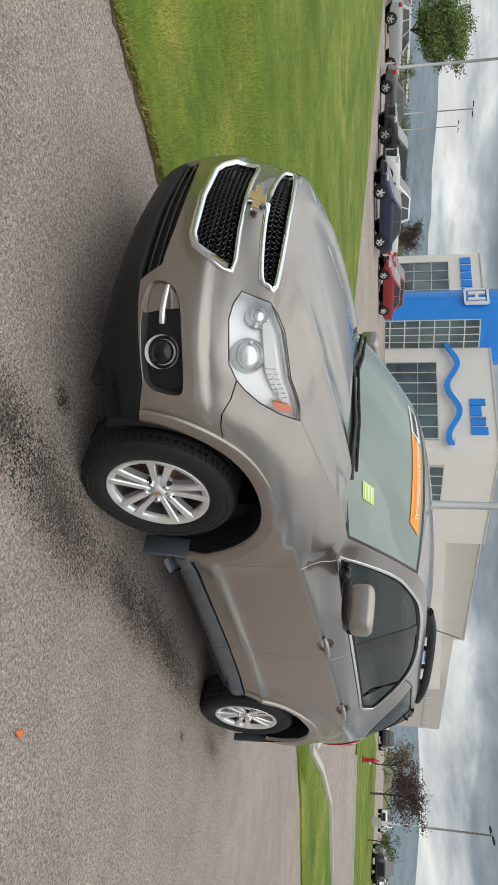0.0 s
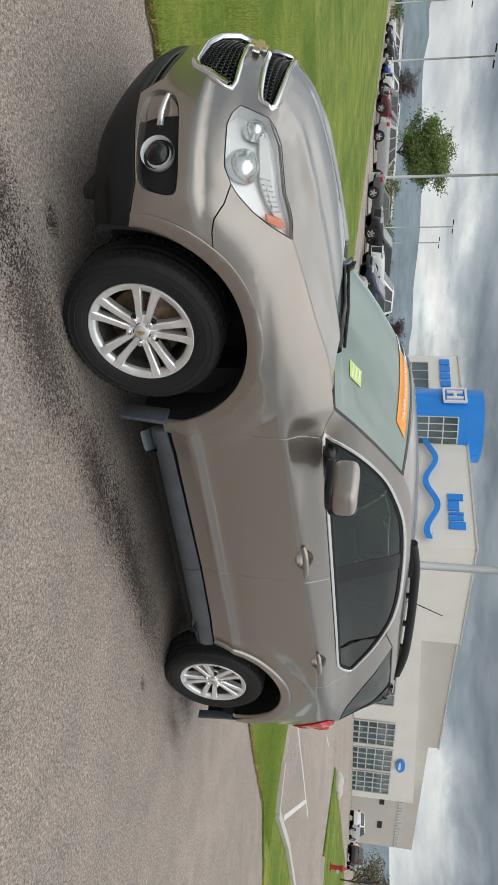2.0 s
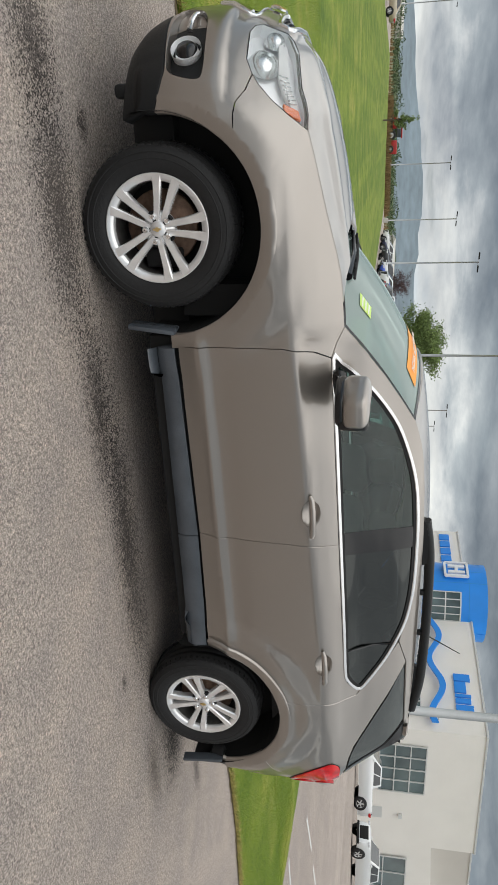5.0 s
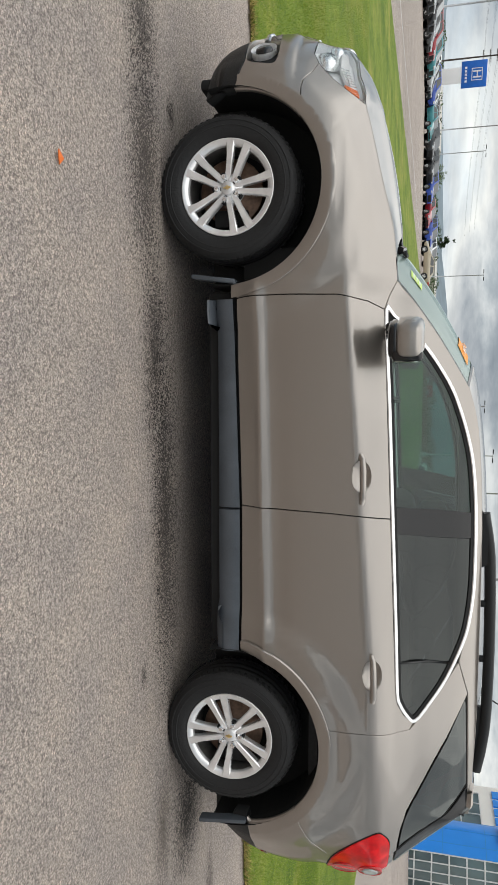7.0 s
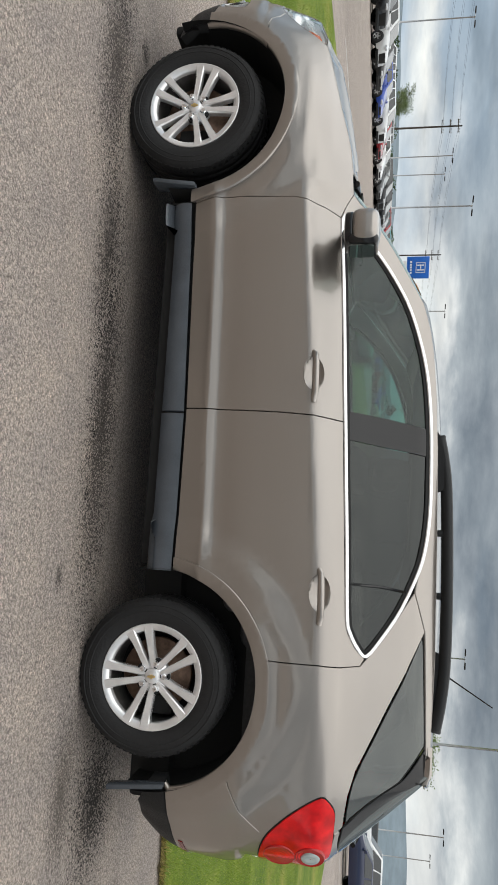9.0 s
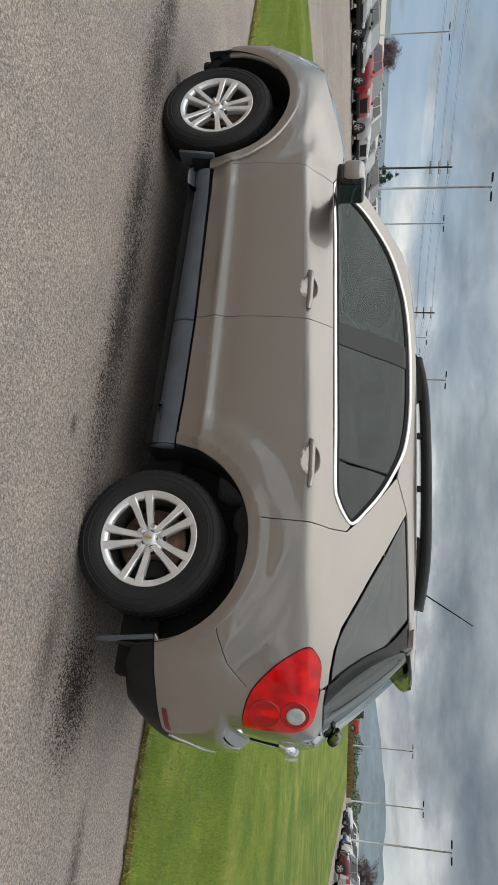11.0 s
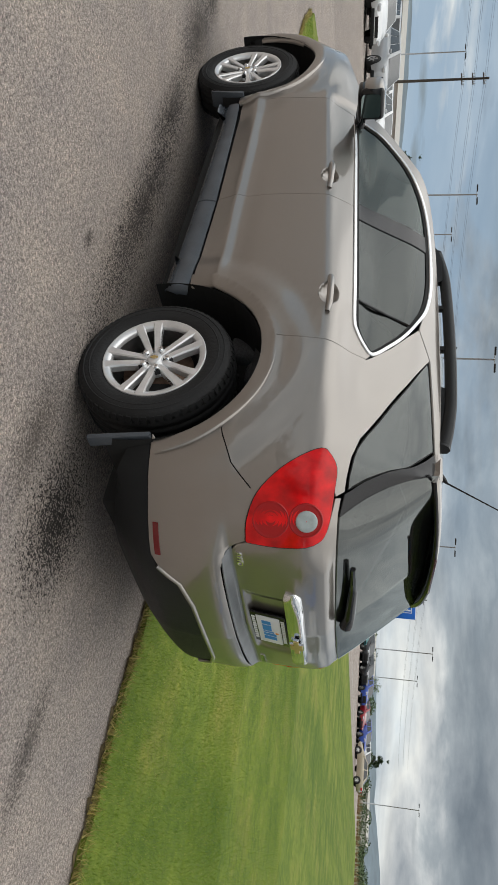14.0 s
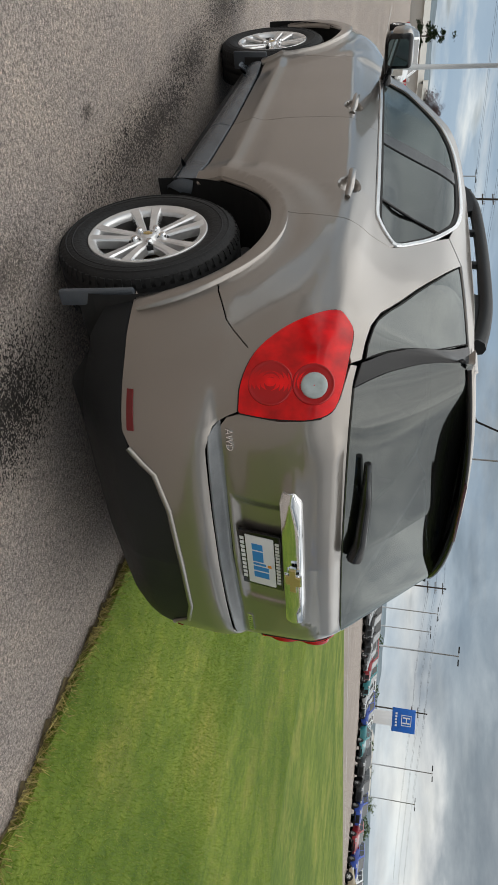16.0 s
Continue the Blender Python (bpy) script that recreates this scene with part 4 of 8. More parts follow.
TAIL = [(SX(1.872), 1.14), (SX(1.892), 1.175), (SX(1.95), 1.202), (SX(2.05), 1.198), (YR(-0.715), 1.178), (YR(-0.672), 1.13), (YR(-0.662), 1.0), (YR(-0.668), 0.89), (YR(-0.674), 0.868), (YR(-0.692), 0.866), (SX(2.16), 0.870), (SX(2.07), 0.902), (SX(1.985), 0.975), (SX(1.915), 1.062)]
TAIL_R = catmull(TAIL, 4, True)
seam_r = [(1.762, 0.715), (SX(1.86), 0.742), (SX(1.965), 0.79), (SX(2.05), 0.875)]
archR_b = arcpts(RX, WZ, RR, 105, 48, 16)
quarter = [(1.303, 0.835), (1.31, 0.94), (1.312, 1.11), (1.322, 1.21), (1.318, 1.292), (1.283, 1.322), (1.197, 1.394), (1.068, 1.479), (0.985, 1.534), (1.06, 1.556), (1.165, 1.586), (1.38, 1.483), (1.52, 1.408), (1.66, 1.336), (1.76, 1.288),
           (SX(1.88), 1.258), (SX(1.99), 1.245), (SX(2.062), 1.24), (SX(2.078), 1.205)] + TAIL[3::-1] + TAIL[:9:-1] + seam_r[::-1] + archR_b[::-1]
both("quarter_panel", quarter, M_paint, suv)
WIN = [(-0.815, 1.132), (-0.79, 1.18), (-0.735, 1.245), (-0.66, 1.318), (-0.55, 1.398), (-0.43, 1.468), (-0.30, 1.518), (-0.17, 1.556), (-0.05, 1.580), (0.10, 1.596), (0.26, 1.604), (0.47, 1.606), (0.62, 1.602), (0.76, 1.586), (0.88, 1.556),
       (1.06, 1.476), (1.19, 1.392), (1.278, 1.318), (1.24, 1.272), (1.17, 1.236), (1.10, 1.222), (0.8, zb(0.8) + 0.004), (0.4, zb(0.4) + 0.004), (0.0, zb(0.0) + 0.004), (-0.4, zb(-0.4) + 0.004)]
cant = [(-0.82, 1.13), (-0.89, 1.152), (-0.96, 1.187), (-0.84, 1.285), (-0.70, 1.385), (-0.55, 1.480), (-0.44, 1.545), (-0.32, 1.582), (-0.2, 1.604), (0.0, 1.622), (0.3, 1.636), (0.8, 1.640), (1.3, 1.638), (1.72, 1.622), (1.735, 1.606), (1.165, 1.588), (1.06, 1.558)] + \
       [(0.985, 1.536)] + [(s, z) for s, z in WIN[14::-1]]
both("roof_side", cant, M_paint, suv, gap=0.001)
WIN_S = catmull(WIN, 3, True)
WIN_OUT, WIN_IN, SEAL_OUT, SEAL_IN = shrunk(WIN_S, -0.002), shrunk(WIN_S, 0.0105), shrunk(WIN_S, 0.010), shrunk(WIN_S, 0.026)
for mirror in (False, True):
    panel("window_chrome", [WIN_OUT, WIN_IN], M_trim, suv, off=0.006, flange=0.014, mirror=mirror, gap=0.0, label="bright chrome window surround")
    panel("window_seal", [SEAL_OUT, SEAL_IN], M_matblack, suv, off=-0.002, flange=0.01, mirror=mirror, gap=0.0, label="black rubber window seal")
    fglass = [(-0.79, 1.15), (-0.76, 1.19), (-0.65, 1.30), (-0.54, 1.381), (-0.42, 1.451), (-0.29, 1.503), (-0.16, 1.540), (-0.05, 1.562), (0.10, 1.578), (0.205, 1.583), (0.178, 1.40), (0.158, 1.195), (-0.4, 1.168)]
    panel("front_window", fglass, M_glass, suv, off=-0.008, flange=0, mirror=mirror, label="green-tinted door glass").visible_shadow = False
    bpil = [(0.155, 1.185), (0.175, 1.40), (0.203, 1.590), (0.335, 1.592), (0.315, 1.40), (0.29, 1.19)]
    panel("centre_pillar", bpil, M_black, suv, off=-0.003, flange=0.01, mirror=mirror, gap=0, label="gloss black pillar trim")
    rglass = [(0.29, 1.20), (0.315, 1.40), (0.335, 1.585), (0.47, 1.588), (0.62, 1.584), (0.755, 1.568), (0.87, 1.540), (1.05, 1.460), (1.17, 1.380), (1.252, 1.315), (1.225, 1.285), (1.16, 1.252), (1.10, 1.238), (0.7, 1.220)]
    panel("rear_window", rglass, M_privacy, suv, off=-0.008, flange=0, mirror=mirror, label="dark privacy glass")
    bead("window_divider", [(0.955, 1.235), (0.965, 1.38), (0.985, 1.492)], 0.007, M_black, suv, off=-0.006, mirror=mirror)
    qglass = [(1.18, 1.578), (1.655, 1.598), (SX(1.83), 1.490), (SX(1.975), 1.360), (SX(2.045), 1.270), (SX(2.058), 1.252), (SX(1.99), 1.254), (SX(1.88), 1.267), (1.82, 1.279), (1.77, 1.296), (1.715, 1.318), (1.67, 1.341), (1.53, 1.412), (1.39, 1.486)]
    panel("quarter_window", qglass, M_rearglass, suv, off=-0.004, flange=0.01, mirror=mirror, label="dark rear quarter glass")
    bead("window_seal", qglass, 0.003, M_matblack, suv, off=-0.003, closed=True, mirror=mirror)
    # sills
    for a, b in ((-0.885, 0.186), (0.194, 0.95)):
        panel("rocker_trim", [(a, 0.295), (a, rock(a) - 0.006), ((a + b) / 2, rock((a + b) / 2) - 0.006), (b, rock(b) - 0.006), (b, 0.297)], M_rocker, suv, flange=0.06, mirror=mirror, zstep=0.02,
              bulge=lambda s, z: 0.026 * np.sin(np.clip((z - 0.27) / 0.15, 0, 1) * math.pi), label="dusty dark grey sill trim")
    # arch flares
    for nm, cx, r, a0, a1 in (("front", FX, RF, 3, 174), ("rear", RX, RR, 13, 172)):
        ring = arcpts(cx, WZ, r + 0.004, a0, a1, 36) + arcpts(cx, WZ, r + 0.064, a1, a0, 36)
        panel("arch_flare", ring, M_paint, suv, off=0.0, flange=0.03, gap=0, mirror=mirror, zstep=0.02, step=0.03, bulge=lambda s, z, cx=cx, r=r: 0.021 * np.clip((np.hypot(s - cx, z - WZ) - r) / 0.056, 0, 1) ** 0.8 + 0.001)
    sg = 1 if mirror else -1
    for cx, r in ((FX, RF), (RX, RR)):
        bm = bmesh.new()
        ang = np.linspace(radians(-12), radians(192), 30)
        rows = [[bm.verts.new((cx + rr2 * math.cos(a), sg * y, WZ + rr2 * math.sin(a))) for a in ang] for rr2, y in ((r + 0.002, 0.895), (r + 0.01, 0.80), (r + 0.01, 0.55), (0.05, 0.54))]
        for p, q in zip(rows, rows[1:]):
            for k in range(len(ang) - 1):
                bm.faces.new((p[k], p[k + 1], q[k + 1], q[k]))
        part("wheel_liner", bm, M_matblack, suv)
    for x, z0, z1, y0, y1, lean in ((-0.965, 0.175, 0.40, 0.82, 0.925, 0.03), (1.885, 0.185, 0.45, 0.845, 0.905, -0.03)):
        bm = box_bm(x - 0.012, x + 0.012, sg * y0 if sg > 0 else -y1, sg * y1 if sg > 0 else -y0, z0, z1, 0.008)
        for v in bm.verts:
            v.co.x += (z1 - v.co.z) / (z1 - z0) * lean * (-1 if x < 0 else -1)
        part("mud_flap", bm, M_rocker, suv, "dark grey plastic mud flap")
    inner = [(-0.93, 0.36), (0.90, 0.36), (0.95, 0.55), (1.08, 0.74), (1.25, 0.87), (1.5, 0.88), (1.72, 0.80), (1.85, 0.66), (SX(2.0), 0.66), (SX(2.1), 0.9), (SX(1.95), 1.12), (1.2, 1.19), (-0.75, 1.09), (-1.2, 1.08), (-1.75, 0.98), (SX(-1.98), 0.80), (-1.80, 0.70),
             (-1.68, 0.80), (-1.43, 0.87), (-1.2, 0.82), (-1.02, 0.66), (-0.93, 0.5)]
    panel("inner_body", inner, M_matblack, suv, off=-0.035, flange=0, mirror=mirror, step=0.08, zstep=0.06)

# ---- tail ----
low = [(1.875, 0.452), (SX(2.05), 0.455), (YR(-0.60), 0.470), (YR(-0.52), 0.505), (YR(-0.46), 0.575), (YR(-0.3), 0.615), (SR0, 0.628)]
half = [(SR0, 0.768), (YR(-0.3), 0.766), (YR(-0.56), 0.764), (YR(-0.625), 0.785), (YR(-0.655), 0.83), (YR(-0.672), 0.866), (SX(2.16), 0.870), (SX(2.07), 0.899)] + seam_r[::-1] + arcpts(RX, WZ, RR, 47, 14, 10) + low
panel("rear_bumper", mir_rear(half), M_paint, suv, flange=0.025, step=0.035, zstep=0.025)
half = [(SR0, 0.622), (YR(-0.3), 0.609), (YR(-0.45), 0.568), (YR(-0.515), 0.500), (YR(-0.60), 0.465), (SX(2.05), 0.450), (1.88, 0.447), (1.90, 0.36), (SX(2.05), 0.30), (YR(-0.5), 0.27), (SR0, 0.27)]
panel("lower_rear_valance", mir_rear(half), M_plastic, suv, off=-0.004, flange=0.08, label="dark plastic lower rear bumper")
bead("bumper_lip", [(YR(y), z) for y, z in ((-0.54, 0.492), (-0.49, 0.535), (-0.45, 0.578), (-0.3, 0.614), (0, 0.626), (0.3, 0.614), (0.45, 0.578), (0.49, 0.535), (0.54, 0.492))], 0.011, M_paint, suv, off=0.0)
panel("step_pad", mir_rear([(SR0, 0.806), (YR(-0.60), 0.812), (YR(-0.645), 0.806), (YR(-0.60), 0.768), (SR0, 0.770)]), M_step, suv, off=0.0, flange=0.01, zstep=0.008, label="smooth grey bumper step pad")
gate_half = [(SR0, 1.214), (YR(-0.4), 1.216), (SX(2.15), 1.22), (SX(2.085), 1.228), (SX(2.08), 1.204), (YR(-0.72), 1.182), (YR(-0.668), 1.13), (YR(-0.658), 1.0), (YR(-0.668), 0.87), (YR(-0.652), 0.825), (YR(-0.625), 0.806), (SR0, 0.806)]
panel("tailgate", [mir_rear(gate_half)], M_paint, suv, flange=0.02, step=0.035, zstep=0.014,
      bulge=lambda s, z: -0.022 * np.clip(np.minimum((0.31 - np.abs(s - SR0)) / 0.03, np.minimum((z - 0.822) / 0.03, (1.03 - z) / 0.02)), 0, 1) + 0.014 * np.exp(-((z - 1.05) / 0.03) ** 2) * np.clip((0.5 - np.abs(s - SR0)) / 0.1, 0, 1)
      + 0.016 * np.clip((z - 1.075) / 0.09, 0, 1) * np.clip((1.206 - z) / 0.03, 0, 1) * np.clip((0.66 - np.abs(s - SR0)) / 0.12, 0, 1))
rg = [(SR0, 1.215), (YR(-0.4), 1.217), (SX(2.165), 1.222), (SX(2.125), 1.330), (SX(2.09), 1.430), (SX(2.08), 1.500), (SX(2.10), 1.560), (SX(2.14), 1.605), (SX(2.16), 1.619), (YR(-0.4), 1.625), (SR0, 1.625)]
panel("rear_glass", mir_rear(rg), M_rearglass, suv, off=0.002, flange=0.015, gap=0.002, label="dark sloping rear window")
PIL = [(SX(2.165), 1.222), (SX(2.074), 1.238), (SX(2.060), 1.268), (SX(1.990), 1.358), (SX(1.845), 1.486), (1.668, 1.600), (SX(1.815), 1.603), (SX(2.10), 1.560), (SX(2.08), 1.500), (SX(2.09), 1.430), (SX(2.125), 1.330)]
both("roof_corner", [(1.66, 1.609), (1.735, 1.607), (1.80, 1.609), (SX(1.86), 1.612), (SX(1.88), 1.622), (SX(1.82), 1.635), (1.66, 1.636)], M_paint, suv, off=0.003, flange=0.02)
both("rear_pillar", PIL, M_black, suv, off=0.001, flange=0.012, gap=0.002, label="gloss black rear pillar panel")
for mirror in (False, True):
    tl = panel("tail_light", TAIL_R, M_redlens, suv, flange=0.03, mirror=mirror, gap=0.003, step=0.02, zstep=0.02, bulge=lambda s, z: 0.006 + 0.006 * np.sin(np.clip((s - SX(1.87)) / (YR(-0.66) - SX(1.87)), 0, 1) * math.pi), label="large red tail light with round clear reverse lamp")
    for s, z, r, mt, lab in ((YR(-0.752), 1.103, 0.042, M_projector, "reverse_lamp"), (YR(-0.752), 0.965, 0.072, M_reddark, "brake_lamp"), (YR(-0.755), 1.100, 0.066, M_reddark, "lamp_ring")):
        m = frame_on(s, z, 0.0065)
        if mirror:
            m = Matrix.Diagonal((1, -1, 1, 1)) @ m
        if mt is M_reddark:
            prof = [(r, 0.010), (r, -0.003), (r * 0.95, -0.006)]
            for q in np.linspace(0.90, 0.35, 4):
                prof += [(r * q, -0.002), (r * (q - 0.09), -0.004)]
            prof.append((0.002, -0.003))
        else:
            prof = [(r, 0.004), (r, -0.006), (r * 0.9, -0.010), (r * 0.5, -0.007), (0.002, -0.006)]
        bm = spin_bm(prof, 28)
        bmesh.ops.transform(bm, matrix=m @ Matrix.Rotation(radians(-90), 4, "X"), verts=bm.verts[:])
        part(lab, bm, mt, tl, "clear reverse lamp" if mt is M_projector else "deep red lamp ring")
    bead("lamp_seal", TAIL_R, 0.003, M_matblack, tl, off=0.001, closed=True, mirror=mirror)
    rp = [(YR(-0.72), 0.484), (YR(-0.72), 0.512), (YR(-0.60), 0.520), (YR(-0.60), 0.490)]
    panel("reflector", rp, M_redrefl, suv, off=0.004, flange=0.008, mirror=mirror, label="narrow red bumper reflector")
# plate, chrome bar, badges, lettering
mP = frame_on(SR0, 0.917, -0.012)
pl = new("licence_plate")
pl.parent = suv
tagged(pl, "white dealer plate in a black frame")
for nm, o, mt in (("plate_frame", box_bm(-0.165, 0.165, -0.083, 0.083, -0.004, 0.008, 0.004), M_black), ("plate", box_bm(-0.147, 0.147, -0.055, 0.055, 0.004, 0.012, 0.002), M_white)):
    b2 = part(nm, o, mt, pl)
    b2.matrix_local = mP
for x0, x1, y1 in ((-0.105, -0.07, 0.012), (-0.06, 0.0, 0.012), (0.01, 0.022, 0.02), (0.032, 0.056, 0.03), (0.066, 0.10, 0.03)):
    b2 = part("letter_bar", box_bm(x0, x1, -0.03, y1, 0.012, 0.0135), M_plateblue, pl)
    b2.matrix_local = mP
b2 = part("letter_bar", box_bm(0.012, 0.026, 0.028, 0.042, 0.012, 0.0135), M_orange, pl)
b2.matrix_local = mP
for y0, y1, n in ((-0.077, -0.061, 10), (0.060, 0.076, 13)):
    for k in range(n):
        x0 = -0.13 + 0.26 * k / n
        b2 = part("letter_bar", box_bm(x0, x0 + 0.26 / n * 0.72, y0, y1, 0.008, 0.0095), M_white, pl)
        b2.matrix_local = mP
bar = [on_flank(YR(y), z, o)[0] for y, z, o in ((-0.40, 1.036, 0.006), (-0.36, 1.042, 0.020), (-0.2, 1.048, 0.026), (0.0, 1.050, 0.027), (0.2, 1.048, 0.026), (0.36, 1.042, 0.020), (0.40, 1.036, 0.006))]
bm = bmesh.new()
prev = None
for i, p in enumerate(bar):
    hgt = 0.038 if 0 < i < 6 else 0.022
    ring = [bm.verts.new(p + Vector((dx, 0, dz))) for dx, dz in ((-0.03, -hgt), (0.004, -hgt), (0.016, -hgt * 0.3), (0.012, hgt * 0.7), (-0.002, hgt), (-0.03, hgt))]
    if prev:
        for k in range(6):
            f = bm.faces.new((prev[k], prev[(k + 1) % 6], ring[(k + 1) % 6], ring[k]))
    else:
        bm.faces.new(ring)
    prev = ring
bm.faces.new(prev[::-1])
bmesh.ops.recalc_face_normals(bm, faces=bm.faces[:])
bmesh.ops.bevel(bm, geom=bm.edges[:], offset=0.003, segments=2, affect="EDGES")
part("chrome_bar", smooth_all(bm, 40), M_chrome, suv, "chrome tailgate bar")
mB = Matrix.Translation((0.016, 0, 0)) @ frame_on(SR0, 1.050, 0.028)
cross_badge(mB, 0.075, suv)
text_part("badge_text", "AWD", 0.036, frame_on(YR(-0.575), 0.835, 0.001), M_chrome, suv, "chrome drive badge")
for k in range(7):
    b2 = part("letter_bar", box_bm(-0.07 + 0.02 * k, -0.056 + 0.02 * k, -0.011, 0.011, 0, 0.004), M_chrome, suv)
    b2.matrix_local = frame_on(YR(0.52), 0.835, 0.001)
# rear wiper and spoiler
wp = [on_flank(YR(y), z, 0.028)[0] for y, z in ((-0.02, 1.245), (-0.10, 1.262), (-0.3, 1.272), (-0.47, 1.268))]
part("rear_wiper", tube_bm(wp, [0.030, 0.026, 0.020, 0.012], 8), M_black, suv, "black rear wiper arm")
bm = bmesh.new()
rows = []
for u in np.linspace(-1, 1, 25):
    y, k = 0.615 * u, 1 - abs(u) ** 2.5
    z0 = 1.625 + 0.05 * (1 - abs(u) ** 2.2)
    rows.append([bm.verts.new(v) for v in ((1.72 + 0.08 * k, y, z0 - 0.002), (1.80 + 0.10 * k, y, z0 - 0.006), (1.842 + 0.12 * k, y, z0 - 0.020), (1.845 + 0.12 * k, y, z0 - 0.036), (1.80 + 0.10 * k, y * 0.98, z0 - 0.040), (1.75 + 0.06 * k, y * 0.97, z0 - 0.036))])
for a, b in zip(rows, rows[1:]):
    for k in range(5):
        f = bm.faces.new((a[k], a[k + 1], b[k + 1], b[k]))
        f.smooth = True
        f.material_index = 0 if k < 2 else 1
bm.faces.new(rows[0])
bm.faces.new(rows[-1][::-1])
bmesh.ops.recalc_face_normals(bm, faces=bm.faces[:])
part("spoiler", bm, [M_paint, M_black], suv, "roof spoiler with gloss black underside")
part("high_brake_lamp", box_bm(1.945, 1.968, -0.17, 0.17, 1.640, 1.654, 0.004), M_smoke, suv, "dark red high brake lamp")


# ---- roof, bonnet, windscreen ----
def grid_part(name, fn, nu, nv, material, parent, label="", edge=0.0):
    us, vs = np.linspace(-1, 1, nu), np.linspace(0, 1, nv)
    verts = [fn(u, v) for v in vs for u in us]
    faces = [(j * nu + i, j * nu + i + 1, (j + 1) * nu + i + 1, (j + 1) * nu + i) for j in range(nv - 1) for i in range(nu - 1)]
    e = 1e-3
    norms = []
    for v in vs:
        for u in us:
            du = Vector(fn(u + e, v)) - Vector(fn(u - e, v))
            dv = Vector(fn(u, v + e)) - Vector(fn(u, v - e))
            norms.append(du.cross(dv).normalized())
    if sum(n.z for n in norms) < 0:
        norms = [-n for n in norms]
        faces = [f[::-1] for f in faces]
    if edge:
        rim = list(range(nu)) + [j * nu + nu - 1 for j in range(1, nv)] + [(nv - 1) * nu + i for i in range(nu - 2, -1, -1)] + [j * nu for j in range(nv - 2, 0, -1)]
        b = len(verts)
        verts = [Vector(v) for v in verts] + [Vector(verts[i]) - norms[i] * edge for i in rim]
        norms = norms + [(norms[i] * 0.2 + (Vector(verts[i]) - Vector((0, 0, verts[i][2]))).normalized()).normalized() for i in rim]
        m = len(rim)
        for k in range(m):
            faces.append((rim[k], rim[(k + 1) % m], b + (k + 1) % m, b + k))
    return raw(name, verts, faces, material, parent, label, True, norms)


ROOF_ZR = lambda x: float(np.interp(x, [-0.6, -0.44, -0.32, -0.2, 0.0, 0.3, 0.8, 1.3, 1.72, 1.9], [1.47, 1.546, 1.583, 1.605, 1.623, 1.637, 1.641, 1.639, 1.623, 1.612]))
ROOF_ZC = lambda x: float(pchip([-0.62, -0.5, -0.3, 0.0, 0.4, 1.0, 1.5, 1.9], [1.592, 1.622, 1.652, 1.684, 1.704, 1.706, 1.690, 1.662], np.array([x]))[0])


def roof_fn(u, v):
    w = max(0.0, 1 - u * u)
    x = (-0.44 - 0.12 * w) + v * ((1.735 + 0.10 * w) - (-0.44 - 0.12 * w))
    zr = ROOF_ZR(x)
    yr = -flank([min(x, 1.78)], [zr])[0][1]
    return (x, u * yr, zr + (ROOF_ZC(x) - zr) * (1 - abs(u) ** 2.3))


grid_part("roof", roof_fn, 41, 31, M_paint, suv, edge=0.012)


hood_line = [(YF(-0.40), 0.932), (YF(-0.47), 0.925)] + LAMP_TOP[::-1] + [(SX(-1.74), 1.034), (SX(-1.6), 1.068), (SX(-1.46), 1.102), (SX(-1.3), 1.143), (SX(-1.21), 1.163), (-1.08, 1.178), (-0.96, 1.187)]
hood_pts = flank([q[0] for q in hood_line], [q[1] for q in hood_line])
hood_pts = hood_pts[np.argsort(hood_pts[:, 0])]


def hood_fn(u, v):
    xf = -2.205 + 0.018 * abs(u) ** 2.5
    xb = -1.385 + 0.31 * u * u
    x = xf + v * (xb - xf)
    yh = float(np.interp(x, hood_pts[:, 0], -hood_pts[:, 1])) - 0.004
    zc = float(pchip([-2.3, -2.2, -2.1, -1.85, -1.56, -1.31, -1.0], [0.88, 0.958, 1.032, 1.112, 1.168, 1.196, 1.215], np.array([x]))[0])
    ze = float(np.interp(x, hood_pts[:, 0], hood_pts[:, 2])) + 0.002
    z = max(zc, ze) - (max(zc, ze) - ze) * abs(u) ** 2.4
    ridge_u = 0.60 + 0.12 * v
    z += 0.016 * math.exp(-((abs(u) - ridge_u) / 0.10) ** 2) * min(1, v * 3) - 0.010 * math.exp(-((abs(u) - ridge_u + 0.22) / 0.12) ** 2) * min(1, v * 3)
    return (x, u * yh, z)


grid_part("hood", hood_fn, 49, 31, M_paint, suv, "smooth sculpted bonnet", edge=0.02)


pillar_line = [(-0.965, 1.18), (-0.84, 1.283), (-0.70, 1.383), (-0.55, 1.478), (-0.44, 1.543)]
pillar_pts = flank([q[0] for q in pillar_line], [q[1] for q in pillar_line])
pillar_v = (pillar_pts[:, 2] - pillar_pts[0, 2]) / (pillar_pts[-1, 2] - pillar_pts[0, 2])


def ws_fn(u, v, out=0.0):
    ex, ey, ez = (float(np.interp(v, pillar_v, pillar_pts[:, k])) for k in range(3))
    cx, cz = -1.30 + (-0.565 + 1.30) * v, 1.135 + (1.594 - 1.135) * v
    bow = 0.030 * math.sin(math.pi * min(1, max(0, v))) * (1 - u * u) + out
    k = abs(u) ** 2.1
    return (cx + (ex - cx) * k - bow * 0.5, -u * (ey + 0.004), cz + (ez - cz) * k + bow * 0.85)


